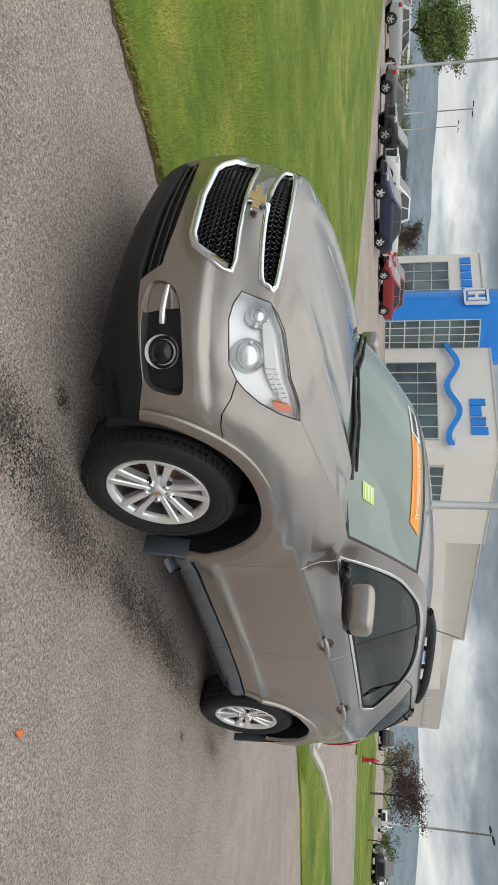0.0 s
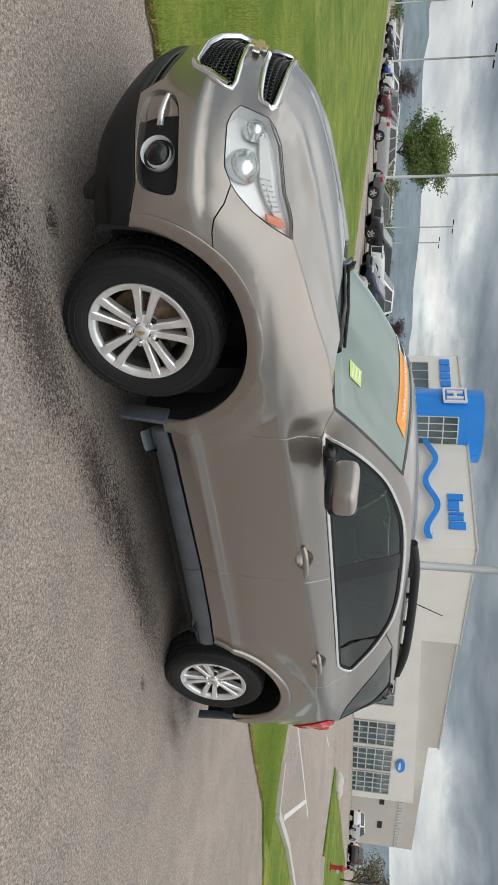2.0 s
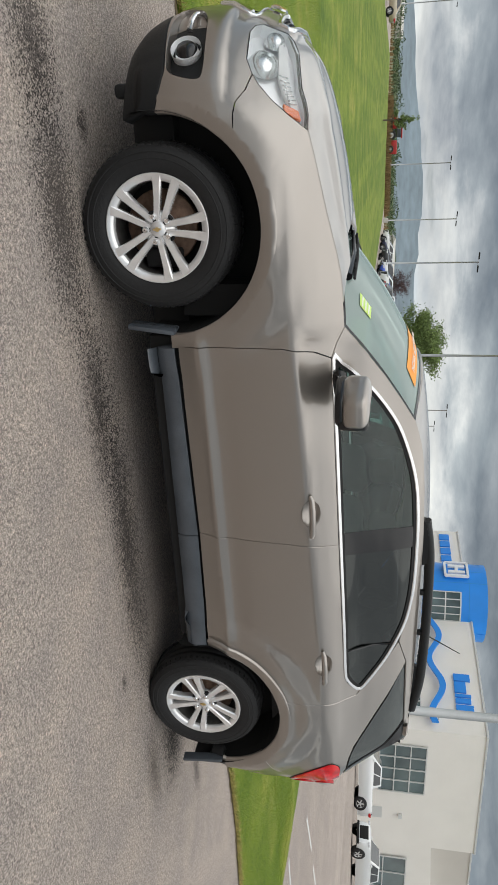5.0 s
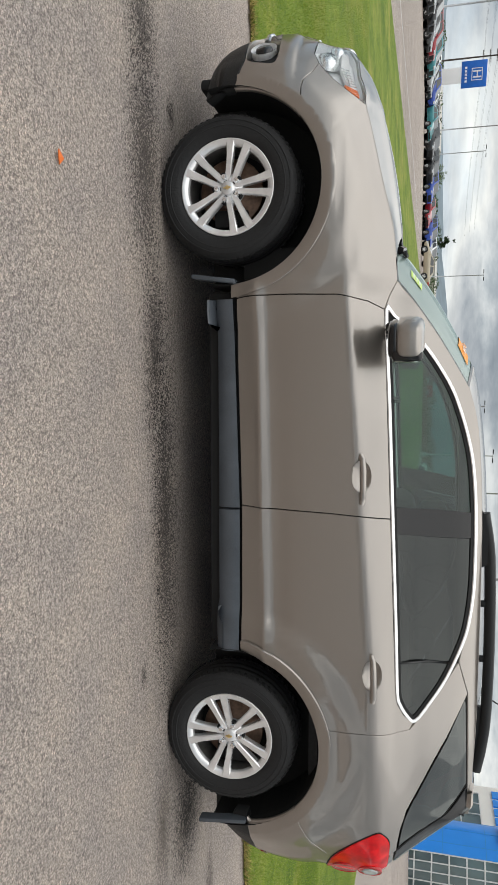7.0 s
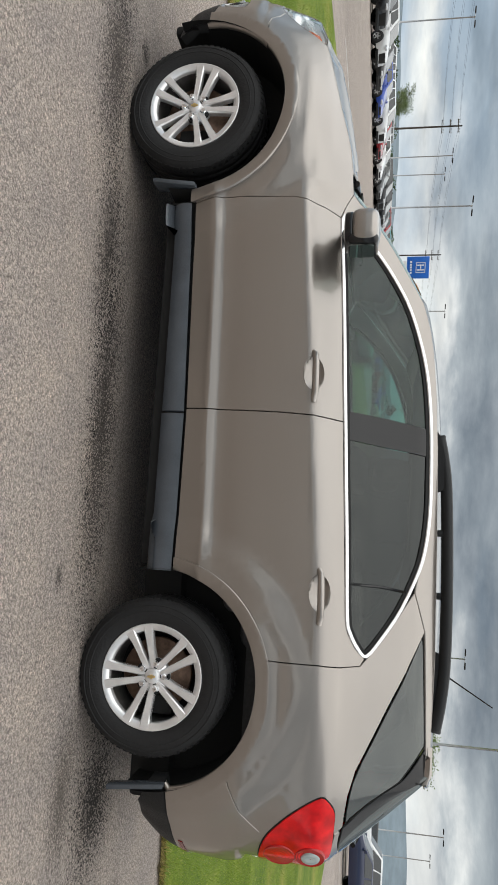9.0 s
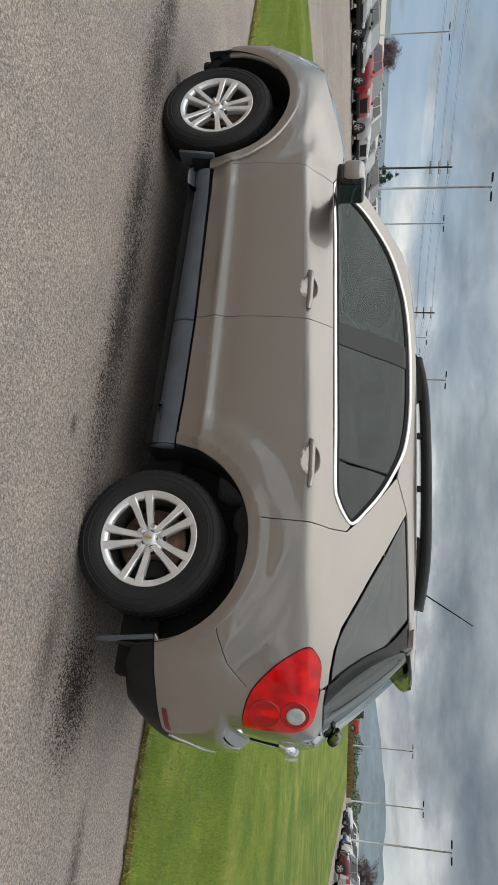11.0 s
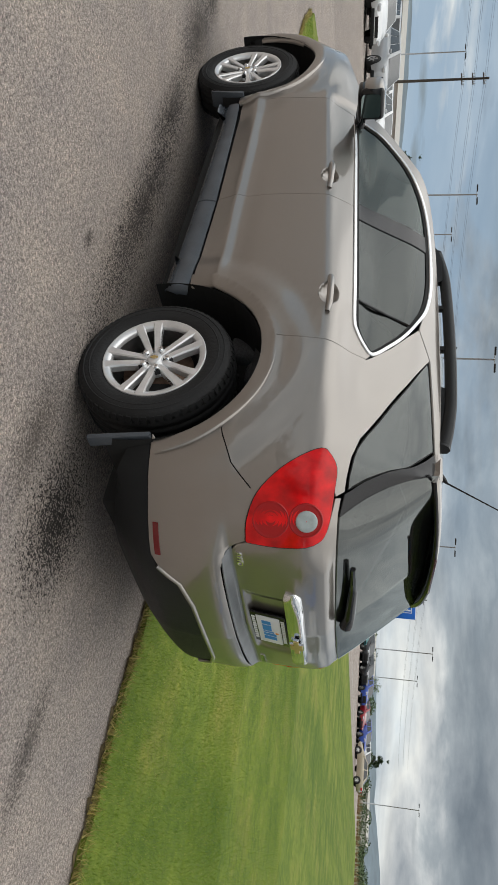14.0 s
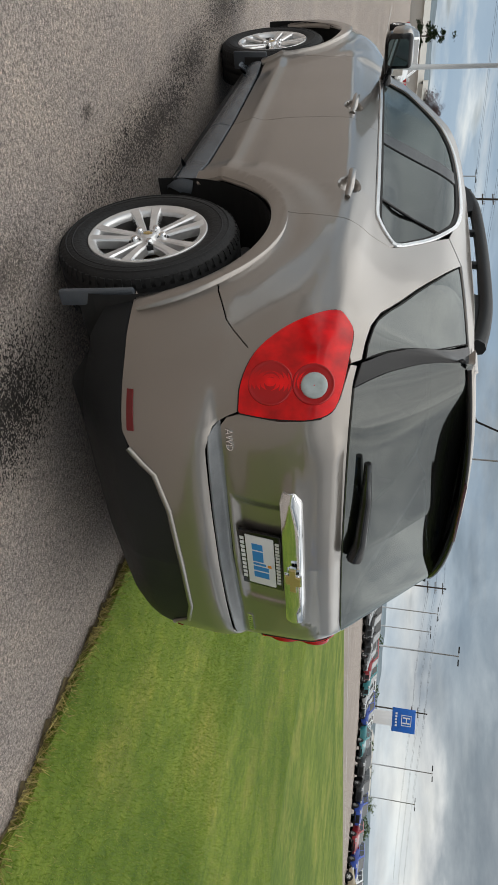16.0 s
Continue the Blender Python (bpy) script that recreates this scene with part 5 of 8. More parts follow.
ws = grid_part("windscreen", ws_fn, 33, 17, M_wind, suv, "raked green-tinted windscreen")
ws.visible_shadow = False
for nm, v0, v1, u0, u1 in (("screen_border", 0.975, 1.0, -1, 1), ("screen_border", 0.0, 0.03, -1, 1), ("screen_border", 0, 1, -1.0, -0.982), ("screen_border", 0, 1, 0.982, 1.0)):
    grid_part(nm, lambda u, v, a=v0, b=v1, c=u0, d=u1: ws_fn(c + (d - c) * (u + 1) / 2, a + (b - a) * v, 0.003), 17, 9, M_black, ws)
grid_part("windscreen_banner", lambda u, v: ws_fn(-0.72 + 0.90 * (u + 1) / 2 + 0.05 * (1 - v), 0.795 + 0.135 * v, 0.004), 25, 5, M_orange, suv, "orange sales banner with white lettering across the windscreen top")
grid_part("banner_end", lambda u, v: ws_fn(0.23 + 0.42 * (u + 1) / 2, 0.795 + 0.135 * v, 0.004), 13, 5, M_white, suv, "white sales banner end")
for k in range(6):
    grid_part("letter_bar", lambda u, v, a=0.27 + 0.06 * k: ws_fn(a + 0.042 * (u + 1) / 2, 0.825 + 0.075 * v, 0.006), 4, 3, M_matblack, suv)


def banner_word(word, u, size):
    """A word laid on the glass."""
    pc = Vector(ws_fn(u, 0.862, 0.010))
    eu = (Vector(ws_fn(u - 0.1, 0.862)) - Vector(ws_fn(u + 0.1, 0.862))).normalized()
    ev = (Vector(ws_fn(u, 0.93)) - Vector(ws_fn(u, 0.80))).normalized()
    en = eu.cross(ev).normalized()
    ev = en.cross(eu)
    text_part("banner_text", word, size, Matrix(((eu.x, ev.x, en.x, pc.x), (eu.y, ev.y, en.y, pc.y), (eu.z, ev.z, en.z, pc.z), (0, 0, 0, 1))), M_white, suv, "white banner word", 0.0005)


banner_word("TRANSPORTATION", -0.085, 0.047)
banner_word("SPECIAL", -0.505, 0.047)
grid_part("screen_sticker", lambda u, v: ws_fn(-0.745 + 0.11 * (u + 1) / 2, 0.20 + 0.125 * v, 0.004), 5, 4, M_lime, suv, "small lime green inspection sticker")
for k in range(3):
    grid_part("letter_bar", lambda u, v, k=k: ws_fn(-0.735 + 0.09 * (u + 1) / 2, 0.22 + 0.035 * k + 0.012 * v, 0.006), 3, 2, M_white, suv)
# cowl and wipers
grid_part("cowl", lambda u, v: (-1.40 + 0.335 * u * u + v * 0.125, u * 0.76, 1.150 + 0.034 * u * u - 0.006 * v), 25, 4, M_plastic, suv, "black plastic cowl", edge=0.02)
for y0, y1 in ((-0.52, 0.10), (0.02, 0.60)):
    a, b = Vector(ws_fn(y0 / 0.74, 0.015, 0.03)), Vector(ws_fn(y1 / 0.74, 0.055, 0.03))
    wpr = part("wiper", tube_bm([a, a.lerp(b, 0.5) + Vector((0, 0, 0.014)), b], [0.022, 0.018, 0.009], 6), M_black, suv, "black windscreen wiper")
    up = Vector((0.035, 0, 0.030))
    part("wiper_blade", tube_bm([a.lerp(b, 0.10) + up, a.lerp(b, 0.55) + up * 1.1, a.lerp(b, 1.05) + up * 0.7], [0.008, 0.011, 0.007], 5), M_matblack, wpr)
    for q in (0.3, 0.5, 0.7):
        part("wiper_clip", box_bm(*[w for k in range(3) for w in ((a.lerp(b, q) + up * 0.6)[k] - 0.014, (a.lerp(b, q) + up * 0.6)[k] + 0.014)], 0.004), M_matblack, wpr)

# ---- mirrors, rails, aerial ----
for sg in (-1, 1):
    mr = new("door_mirror")
    mr.parent = suv
    tagged(mr, "body-coloured door mirror with black base")

    def pebble(nm, mt, c, half, p, lean):
        """A rounded, slightly tapered block."""
        bm = bmesh.new()
        bmesh.ops.create_uvsphere(bm, u_segments=28, v_segments=16, radius=1)
        for v in bm.verts:
            q = [math.copysign(abs(w) ** p, w) for w in v.co]
            k = q[1] * sg
            v.co = (c[0] + q[0] * half[0] * (1 - 0.10 * k) + lean * k, sg * c[1] + q[1] * half[1], c[2] + q[2] * half[2] * (1 - 0.12 * k * (q[2] > 0)))
        return part(nm, smooth_all(bm), mt, mr)

    pebble("mirror_cap", M_paint, (-0.668, 1.0, 1.252), (0.088, 0.108, 0.066), 0.5, 0.024)
    pebble("mirror_base", M_black, (-0.664, 0.972, 1.182), (0.086, 0.112, 0.028), 0.5, 0.018)
    lo_y, hi_y = min(sg * 0.91, sg * 1.09), max(sg * 0.91, sg * 1.09)
    part("mirror_frame", box_bm(-0.612, -0.560, lo_y, hi_y, 1.172, 1.312, 0.024, 4), M_black, mr)
    gy = [(0.932, 1.19), (0.94, 1.178), (1.05, 1.178), (1.066, 1.19), (1.068, 1.275), (1.056, 1.29), (0.945, 1.292), (0.932, 1.28)]
    part("mirror_glass", prism_bm([(sg * q, z) for q, z in gy], -0.565, -0.556, axis="x"), M_mirror, mr, "mirror glass darkened for what it reflects")
    part("mirror_arm", tube_bm([(-0.73, sg * 0.80, 1.165), (-0.70, sg * 0.86, 1.17), (-0.69, sg * 0.94, 1.18)], [0.035, 0.03, 0.03], 8), M_black, mr)
    # roof rail
    rl = new("roof_rail")
    rl.parent = suv
    tagged(rl, "dark grey roof rail on stubby feet")
    path = catmull([(0.22, sg * 0.525, 1.645), (0.33, sg * 0.533, 1.668), (0.50, sg * 0.540, 1.685), (0.9, sg * 0.552, 1.692), (1.3, sg * 0.556, 1.686), (1.50, sg * 0.555, 1.666), (1.62, sg * 0.552, 1.640)], 5)
    rad = [0.029 + 0.006 * (abs(i / (len(path) - 1) - 0.5) * 2) ** 6 for i in range(len(path))]
    part("bar", tube_bm(path, rad, 8), M_plastic, rl)
    for x in (0.34, 0.70, 1.0, 1.42):
        wdt = 0.15 if x in (0.34, 1.42) else 0.016
        if wdt > 0.1:
            k = 1 if x < 1 else -1
            bm = prism_bm([(x - 0.16 * k, 1.625), (x + 0.17 * k, 1.625), (x + 0.15 * k, 1.665), (x + 0.10 * k, 1.690), (x - 0.02 * k, 1.672), (x - 0.12 * k, 1.648)], min(sg * 0.532, sg * 0.562), max(sg * 0.532, sg * 0.562))
            part("foot", bm, M_plastic, rl)
        else:
            part("foot", box_bm(x - wdt, x + wdt, min(sg * 0.535, sg * 0.562), max(sg * 0.535, sg * 0.562), 1.62, 1.70, 0.006), M_plastic, rl)
part("aerial", tube_bm([(1.39, -0.03, 1.69), (1.42, -0.03, 1.716), (1.44, -0.03, 1.732), (1.60, -0.03, 2.0)], [0.022, 0.014, 0.005, 0.003], 8), M_black, suv, "thin black roof aerial")
# ---- underside, cabin ----
# air dam and muffler are added, pans lowered, to block light underneath
part("underbody", box_bm(-1.9, 2.05, -0.62, 0.62, 0.195, 0.40, 0.03), M_matblack, suv)
part("added_air_dam", box_bm(-2.02, -1.96, -0.74, 0.74, 0.17, 0.32, 0.02), M_matblack, suv, "black rubber air dam, added to block light below")
part("added_muffler", box_bm(1.55, 2.0, -0.1, 0.6, 0.20, 0.34, 0.05, 3), M_matblack, suv)
for x in (-1.43, 1.43):
    part("axle", tube_bm([(x, -0.72, 0.30), (x, 0.72, 0.30)], 0.05, 8), M_matblack, suv)
part("floor_pan", box_bm(-0.93, 0.93, -0.82, 0.82, 0.235, 0.42, 0.02), M_matblack, suv)
part("bulkhead", box_bm(-1.15, -1.0, -0.72, 0.72, 0.4, 1.08), M_matblack, suv)
part("exhaust", tube_bm([(1.4, 0.3, 0.27), (1.9, 0.40, 0.28), (2.08, 0.43, 0.27)], 0.03, 8), M_alloy, suv)
part("dashboard", box_bm(-1.05, -0.55, -0.70, 0.70, 0.80, 1.07, 0.07, 3), M_interior, suv)
part("cargo_floor", box_bm(1.1, 2.1, -0.66, 0.66, 0.75, 0.80), M_interior, suv)
part("headliner", box_bm(-0.3, 1.7, -0.52, 0.52, 1.585, 1.60), M_seat, suv)
for y in (-0.37, 0.37):
    st = new("front_seat")
    st.parent = suv
    tagged(st, "grey cloth front seat")
    part("cushion", box_bm(-0.35, 0.20, y - 0.25, y + 0.25, 0.55, 0.75, 0.07, 3), M_seat, st)
    bm = box_bm(0.14, 0.30, y - 0.25, y + 0.25, 0.65, 1.30, 0.06, 3)
    for v in bm.verts:
        v.co.x += (v.co.z - 0.65) * 0.25
    part("backrest", bm, M_seat, st)
    part("headrest", box_bm(0.33, 0.43, y - 0.13, y + 0.13, 1.33, 1.50, 0.045, 3), M_seat, st)
rs = new("rear_seat")
rs.parent = suv
part("cushion", box_bm(0.75, 1.15, -0.62, 0.62, 0.6, 0.78, 0.06, 3), M_seat, rs)
part("backrest", box_bm(1.15, 1.32, -0.62, 0.62, 0.7, 1.28, 0.06, 3), M_seat, rs)
for y in (-0.4, 0.4):
    part("headrest", box_bm(1.24, 1.34, y - 0.12, y + 0.12, 1.30, 1.45, 0.045, 3), M_seat, rs)
bm = bmesh.new()
ringp = [(-0.42 + 0.06 * math.sin(a), -0.37 + 0.185 * math.cos(a), 1.02 + 0.175 * math.sin(a)) for a in np.linspace(0, 2 * math.pi, 33)]
tube_bm(ringp, 0.014, 8, bm, False)
tube_bm([(-0.42, -0.55, 1.02), (-0.45, -0.37, 1.0), (-0.42, -0.19, 1.02)], 0.018, 6, bm)
tube_bm([(-0.45, -0.37, 1.0), (-0.62, -0.37, 0.95)], 0.04, 8, bm)
part("steering_wheel", bm, M_interior, suv)


# ---- wheels ----
def nut_pocket(c):
    bm = spin_bm([(0.024, -0.072), (0.024, -0.090), (0.018, -0.091), (0.016, -0.084), (0.002, -0.084)], 14)
    bmesh.ops.translate(bm, verts=bm.verts[:], vec=c)
    return bm


def make_wheel(name, x, y, spin, turn):
    """Five pairs of spokes; the outer face looks to -y before it is turned."""
    w = new(name)
    w.parent = suv
    w.matrix_local = pose(x, y, WZ, 0, 0, turn)
    tagged(w, "silver five-spoke alloy wheel with black tyre")
    bm = spin_bm([(0.231, -0.096), (0.240, -0.108), (0.266, -0.118), (0.30, -0.121), (0.325, -0.117), (0.343, -0.104), (0.352, -0.090), (0.356, -0.076), (0.3535, -0.070), (0.3535, -0.064), (0.358, -0.060), (0.359, -0.030), (0.354, -0.026), (0.354, -0.020),
                  (0.360, -0.016), (0.360, 0.016), (0.354, 0.020), (0.354, 0.026), (0.359, 0.030), (0.356, 0.078), (0.345, 0.105), (0.30, 0.12), (0.25, 0.10)], 72)
    bmesh.ops.recalc_face_normals(bm, faces=bm.faces[:])
    tyre = part("tyre", bm, M_tyre, w, "worn black road tyre")
    # tread blocks on the shoulder
    bm = bmesh.new()
    for k in range(64):
        a = 2 * math.pi * k / 64
        d, e = Vector((math.cos(a), 0, math.sin(a))), Vector((-math.sin(a), 0, math.cos(a)))
        for y0, y1 in ((-0.100, -0.068), (0.068, 0.098)):
            q = [d * r + e * t + Vector((0, yy, 0)) for r, t, yy in ((0.347 if y0 < 0 else 0.358, -0.010, y0), (0.347 if y0 < 0 else 0.358, 0.010, y0), (0.3575, 0.012, y1), (0.3575, -0.008, y1))]
            lo = [bm.verts.new(p - d * 0.01) for p in q]
            hi = [bm.verts.new(p + d * 0.004) for p in q]
            bm.faces.new(hi)
            for i in range(4):
                bm.faces.new((lo[i], lo[(i + 1) % 4], hi[(i + 1) % 4], hi[i]))
    bmesh.ops.recalc_face_normals(bm, faces=bm.faces[:])
    tagged(part("tread", bm, M_tyre, tyre), "tyre tread blocks", kind="stuff")
    for r0, y0 in ((0.292, -0.1215), (0.318, -0.1195)):
        part("sidewall_ring", spin_bm([(r0, y0 + 0.001), (r0 + 0.002, y0 - 0.0015), (r0 + 0.005, y0 - 0.0015), (r0 + 0.007, y0 + 0.001)], 60), M_tyre, tyre)
    # rim barrel and lip
    bm = spin_bm([(0.238, -0.098), (0.2375, -0.110), (0.2355, -0.1125), (0.2315, -0.112), (0.222, -0.108), (0.208, -0.104), (0.204, -0.096), (0.202, -0.080)], 64)
    part("barrel", spin_bm([(0.2165, -0.084), (0.210, -0.060), (0.203, 0.02), (0.20, 0.09)], 48), M_barrel, w)
    rim = part("rim", bm, M_alloy, w, "bright silver alloy rim")
    for k in range(5):
        a = radians(spin + 72 * k)
        d, e = Vector((math.cos(a), 0, math.sin(a))), Vector((-math.sin(a), 0, math.cos(a)))
        for side in (-1, 1):
            bm = bmesh.new()
            secs = []
            for r, t, wd, yf in ((0.030, 0.016, 0.014, -0.090), (0.070, 0.0205, 0.0160, -0.096), (0.12, 0.0275, 0.0165, -0.101), (0.165, 0.0345, 0.0185, -0.105), (0.200, 0.0420, 0.0220, -0.1085), (0.224, 0.0490, 0.0300, -0.1105)):
                c = d * r + e * t * side
                o = e * side
                secs.append([bm.verts.new(c + o * p + Vector((0, q, 0))) for p, q in ((-wd * 0.9, yf + 0.040), (-wd, yf + 0.006), (-wd * 0.72, yf), (wd * 0.72, yf + 0.001), (wd, yf + 0.009), (wd * 0.9, yf + 0.042))])
            for p, q in zip(secs, secs[1:]):
                for i in range(6):
                    bm.faces.new((p[i], p[(i + 1) % 6], q[(i + 1) % 6], q[i]))
            bm.faces.new(secs[0])
            bm.faces.new(secs[-1][::-1])
            bmesh.ops.recalc_face_normals(bm, faces=bm.faces[:])
            part("spoke", smooth_all(bm, 28), M_alloy, rim)
        b = radians(spin + 36 + 72 * k)
        c = Vector((math.cos(b) * 0.058, 0, math.sin(b) * 0.058))
        part("nut_pocket", nut_pocket(c), M_plastic, rim)
        bm = spin_bm([(0.0145, -0.070), (0.0145, -0.102), (0.010, -0.109), (0.002, -0.109)], 12)
        bmesh.ops.translate(bm, verts=bm.verts[:], vec=c)
        for f in bm.faces:
            f.smooth = False
        part("lug_nut", bm, M_chrome, rim)
    bm = spin_bm([(0.078, -0.05), (0.074, -0.078), (0.045, -0.084), (0.036, -0.090), (0.034, -0.100), (0.030, -0.104), (0.002, -0.105)], 36)
    part("hub", bm, M_alloy, rim)
    # small gold cross on the cap
    bm = prism_bm([(-0.018, -0.004), (-0.007, -0.004), (-0.007, -0.009), (0.007, -0.009), (0.007, -0.004), (0.018, -0.004), (0.018, 0.004), (0.007, 0.004), (0.007, 0.009), (-0.007, 0.009), (-0.007, 0.004), (-0.018, 0.004)], -0.1095, -0.105)
    bmesh.ops.rotate(bm, verts=bm.verts[:], cent=(0, 0, 0), matrix=Matrix.Rotation(radians(-spin), 3, "Y"))
    part("cap_emblem", bm, M_gold, rim)
    part("brake_disc", spin_bm([(0.165, 0.01), (0.165, -0.012), (0.16, -0.014), (0.085, -0.014), (0.08, -0.03), (0.002, -0.03)], 40), M_brake, w, "rusty brake disc")
    part("brake_caliper", box_bm(0.09, 0.18, -0.035, 0.02, -0.09, 0.09, 0.015), M_matblack, w)
    part("wheel_back", spin_bm([(0.21, 0.06), (0.002, 0.06)], 32), M_matblack, w)
    return w


WY = 0.770
make_wheel("front_wheel", FX, -WY, 92, 0)
make_wheel("front_wheel", FX, WY, 20, 180)
make_wheel("rear_wheel", RX, -WY, 272, 0)
make_wheel("rear_wheel", RX, WY, 50, 180)


# ---------------- the land ----------------
def lie(x, y):
    """Height of the land: level under the parked car, rising gently beyond."""
    return 0.024 * max(0.0, y - 1.0) + 0.016 * max(0.0, x - 6.0)


def sheet(name, poly, up, material, thick=0.0, parent=None, step=None):
    """A level-lying area with an outline of (x, y) pairs, laid on the land."""
    bm = bmesh.new()
    bm.faces.new([bm.verts.new((x, y, 0)) for x, y in poly])
    bm.normal_update()
    if bm.faces[:][0].normal.z < 0:
        bmesh.ops.reverse_faces(bm, faces=bm.faces[:])
    bmesh.ops.triangulate(bm, faces=bm.faces[:])
    cuts = [((6, 0, 0), (1, 0, 0)), ((0, 1, 0), (0, 1, 0))]
    if step:
        xs, ys = [p[0] for p in poly], [p[1] for p in poly]
        cuts += [((v, 0, 0), (1, 0, 0)) for v in np.arange(min(xs), max(xs), step)] + [((0, v, 0), (0, 1, 0)) for v in np.arange(min(ys), max(ys), step)]
    for co, no in cuts:
        bmesh.ops.bisect_plane(bm, geom=bm.verts[:] + bm.edges[:] + bm.faces[:], plane_co=co, plane_no=no, dist=1e-5)
    for v in bm.verts:
        v.co.z = lie(v.co.x, v.co.y) + up
    if thick:
        rim = [e for e in bm.edges if e.is_boundary]
        ex = bmesh.ops.extrude_edge_only(bm, edges=rim)
        for v in [g for g in ex["geom"] if isinstance(g, bmesh.types.BMVert)]:
            v.co.z -= thick
        bmesh.ops.recalc_face_normals(bm, faces=bm.faces[:])
    return part(name, bm, material, parent)


M_land = mat("far_fields", (0.13, 0.15, 0.06), 0.95, grain=0.3, scale=0.2, big=0.5, big_scale=0.02, tint=(0.20, 0.17, 0.09))
# distance haze is put into the hills as a pale blue-grey colour
M_hill = mat("hazed_hills", (0.16, 0.205, 0.235), 1.0, grain=0.3, scale=0.02, big=0.3, big_scale=0.004)
M_soil = mat("dry_lawn_edge", (0.13, 0.10, 0.05), 0.95, grain=0.5, scale=60, bump=0.6, big=0.4, big_scale=6)
M_line = mat("white_road_paint", (0.62, 0.62, 0.60), 0.7, grain=0.25, scale=30, big=0.2)
M_kerb = mat("pale_concrete", (0.50, 0.48, 0.44), 0.85, grain=0.15, scale=30, bump=0.2, big=0.15)
M_weed = mat("brown_weeds", (0.20, 0.13, 0.055), 0.95, grain=0.4, scale=10, big=0.4)


def lawn_mat(name):
    m = mat(name, (0.085, 0.155, 0.028), 0.85, spec=0.2)
    nt = m.node_tree
    L = nt.links.new
    b = nt.nodes["Principled BSDF"]
    tc = nt.nodes.new("ShaderNodeTexCoord")

    def noise_out(scale, detail, stretch=None):
        n = nt.nodes.new("ShaderNodeTexNoise")
        n.inputs["Scale"].default_value, n.inputs["Detail"].default_value = scale, detail
        if stretch:
            mp = nt.nodes.new("ShaderNodeMapping")
            mp.inputs["Scale"].default_value = stretch
            L(tc.outputs["Object"], mp.inputs[0])
            L(mp.outputs[0], n.inputs["Vector"])
        else:
            L(tc.outputs["Object"], n.inputs["Vector"])
        return n.outputs[0]

    def ramp(src, stops):
        r = nt.nodes.new("ShaderNodeValToRGB")
        els = r.color_ramp.elements
        while len(els) < len(stops):
            els.new(0.5)
        for e, (p, c) in zip(els, stops):
            e.position, e.color = p, (*c, 1)
        L(src, r.inputs[0])
        return r.outputs[0]

    def mul(a, c):
        n = nt.nodes.new("ShaderNodeMix")
        n.data_type, n.blend_type = "RGBA", "MULTIPLY"
        n.inputs[0].default_value = 1
        L(a, n.inputs[6])
        L(c, n.inputs[7])
        return n.outputs[2]

    base = ramp(noise_out(0.9, 7), [(0.30, (0.095, 0.155, 0.020)), (0.52, (0.155, 0.215, 0.033)), (0.70, (0.25, 0.26, 0.060))])
    fine = ramp(noise_out(70, 5), [(0.3, (0.66, 0.7, 0.6)), (0.7, (1.25, 1.2, 1.2))])
    clump = ramp(noise_out(9.0, 6), [(0.32, (0.72, 0.78, 0.70)), (0.55, (1.05, 1.04, 1.0)), (0.72, (1.35, 1.22, 1.15))])
    # mower tracks: slow wide bands
    bands = ramp(noise_out(1.0, 1, (0.9, 0.015, 1)), [(0.42, (0.86, 0.9, 0.86)), (0.58, (1.12, 1.08, 1.1))])
    L(mul(mul(mul(base, fine), clump), bands), b.inputs["Base Color"])
    bp = nt.nodes.new("ShaderNodeBump")
    bp.inputs["Strength"].default_value, bp.inputs["Distance"].default_value = 0.5, 0.02
    L(noise_out(60, 6), bp.inputs["Height"])
    L(bp.outputs[0], b.inputs["Normal"])
    return m


M_lawn = lawn_mat("mown_grass")
ground = sheet("ground", [(-4000, -4000), (4000, -4000), (4000, 4000), (-4000, 4000)], -0.03, M_land)
tagged(ground, "wide flat green and tan land reaching the horizon", "ground", kind="structure")
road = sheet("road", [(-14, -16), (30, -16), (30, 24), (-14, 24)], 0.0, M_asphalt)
tagged(road, "worn grey oil-stained asphalt drive with coarse stones and painted shade", "road", kind="structure")
lot_w = sheet("road", [(-120, -60), (-14, -60), (-14, 130), (-120, 130)], 0.0, M_lot)
tagged(lot_w, "pale grey asphalt of the car lot", "road", kind="structure")
lot_e = sheet("road", [(30, -60), (140, -60), (140, 130), (30, 130)], 0.0, M_lot)
tagged(lot_e, "pale grey asphalt in front of the dealership", "road", kind="structure")
lot_n = sheet("road", [(-14, 24), (30, 24), (30, 130), (-14, 130)], 0.0, M_lot)
tagged(lot_n, "pale grey asphalt beside the lawn", "road", kind="structure")
lot_s = sheet("road", [(-14, -60), (30, -60), (30, -16), (-14, -16)], 0.0, M_lot)
tagged(lot_s, "grey asphalt drive behind the walk", "road", kind="structure")


def ragged(poly, amount, every=0.12, near=9.0, seed=3):
    """Breaks the edges that lie near the drive into uneven short steps."""
    rnd = random.Random(seed)
    out = []
    for i, a in enumerate(poly):
        b = poly[(i + 1) % len(poly)]
        d = math.hypot(b[0] - a[0], b[1] - a[1])
        out.append(a)
        if max(abs(a[1]), abs(b[1])) < near and max(abs(a[0]), abs(b[0])) < 14:
            for k in range(1, int(d / every)):
                t = k * every / d
                w = rnd.uniform(-amount, amount)
                out.append((a[0] + (b[0] - a[0]) * t + w * 0.5, a[1] + (b[1] - a[1]) * t + w))
    return out


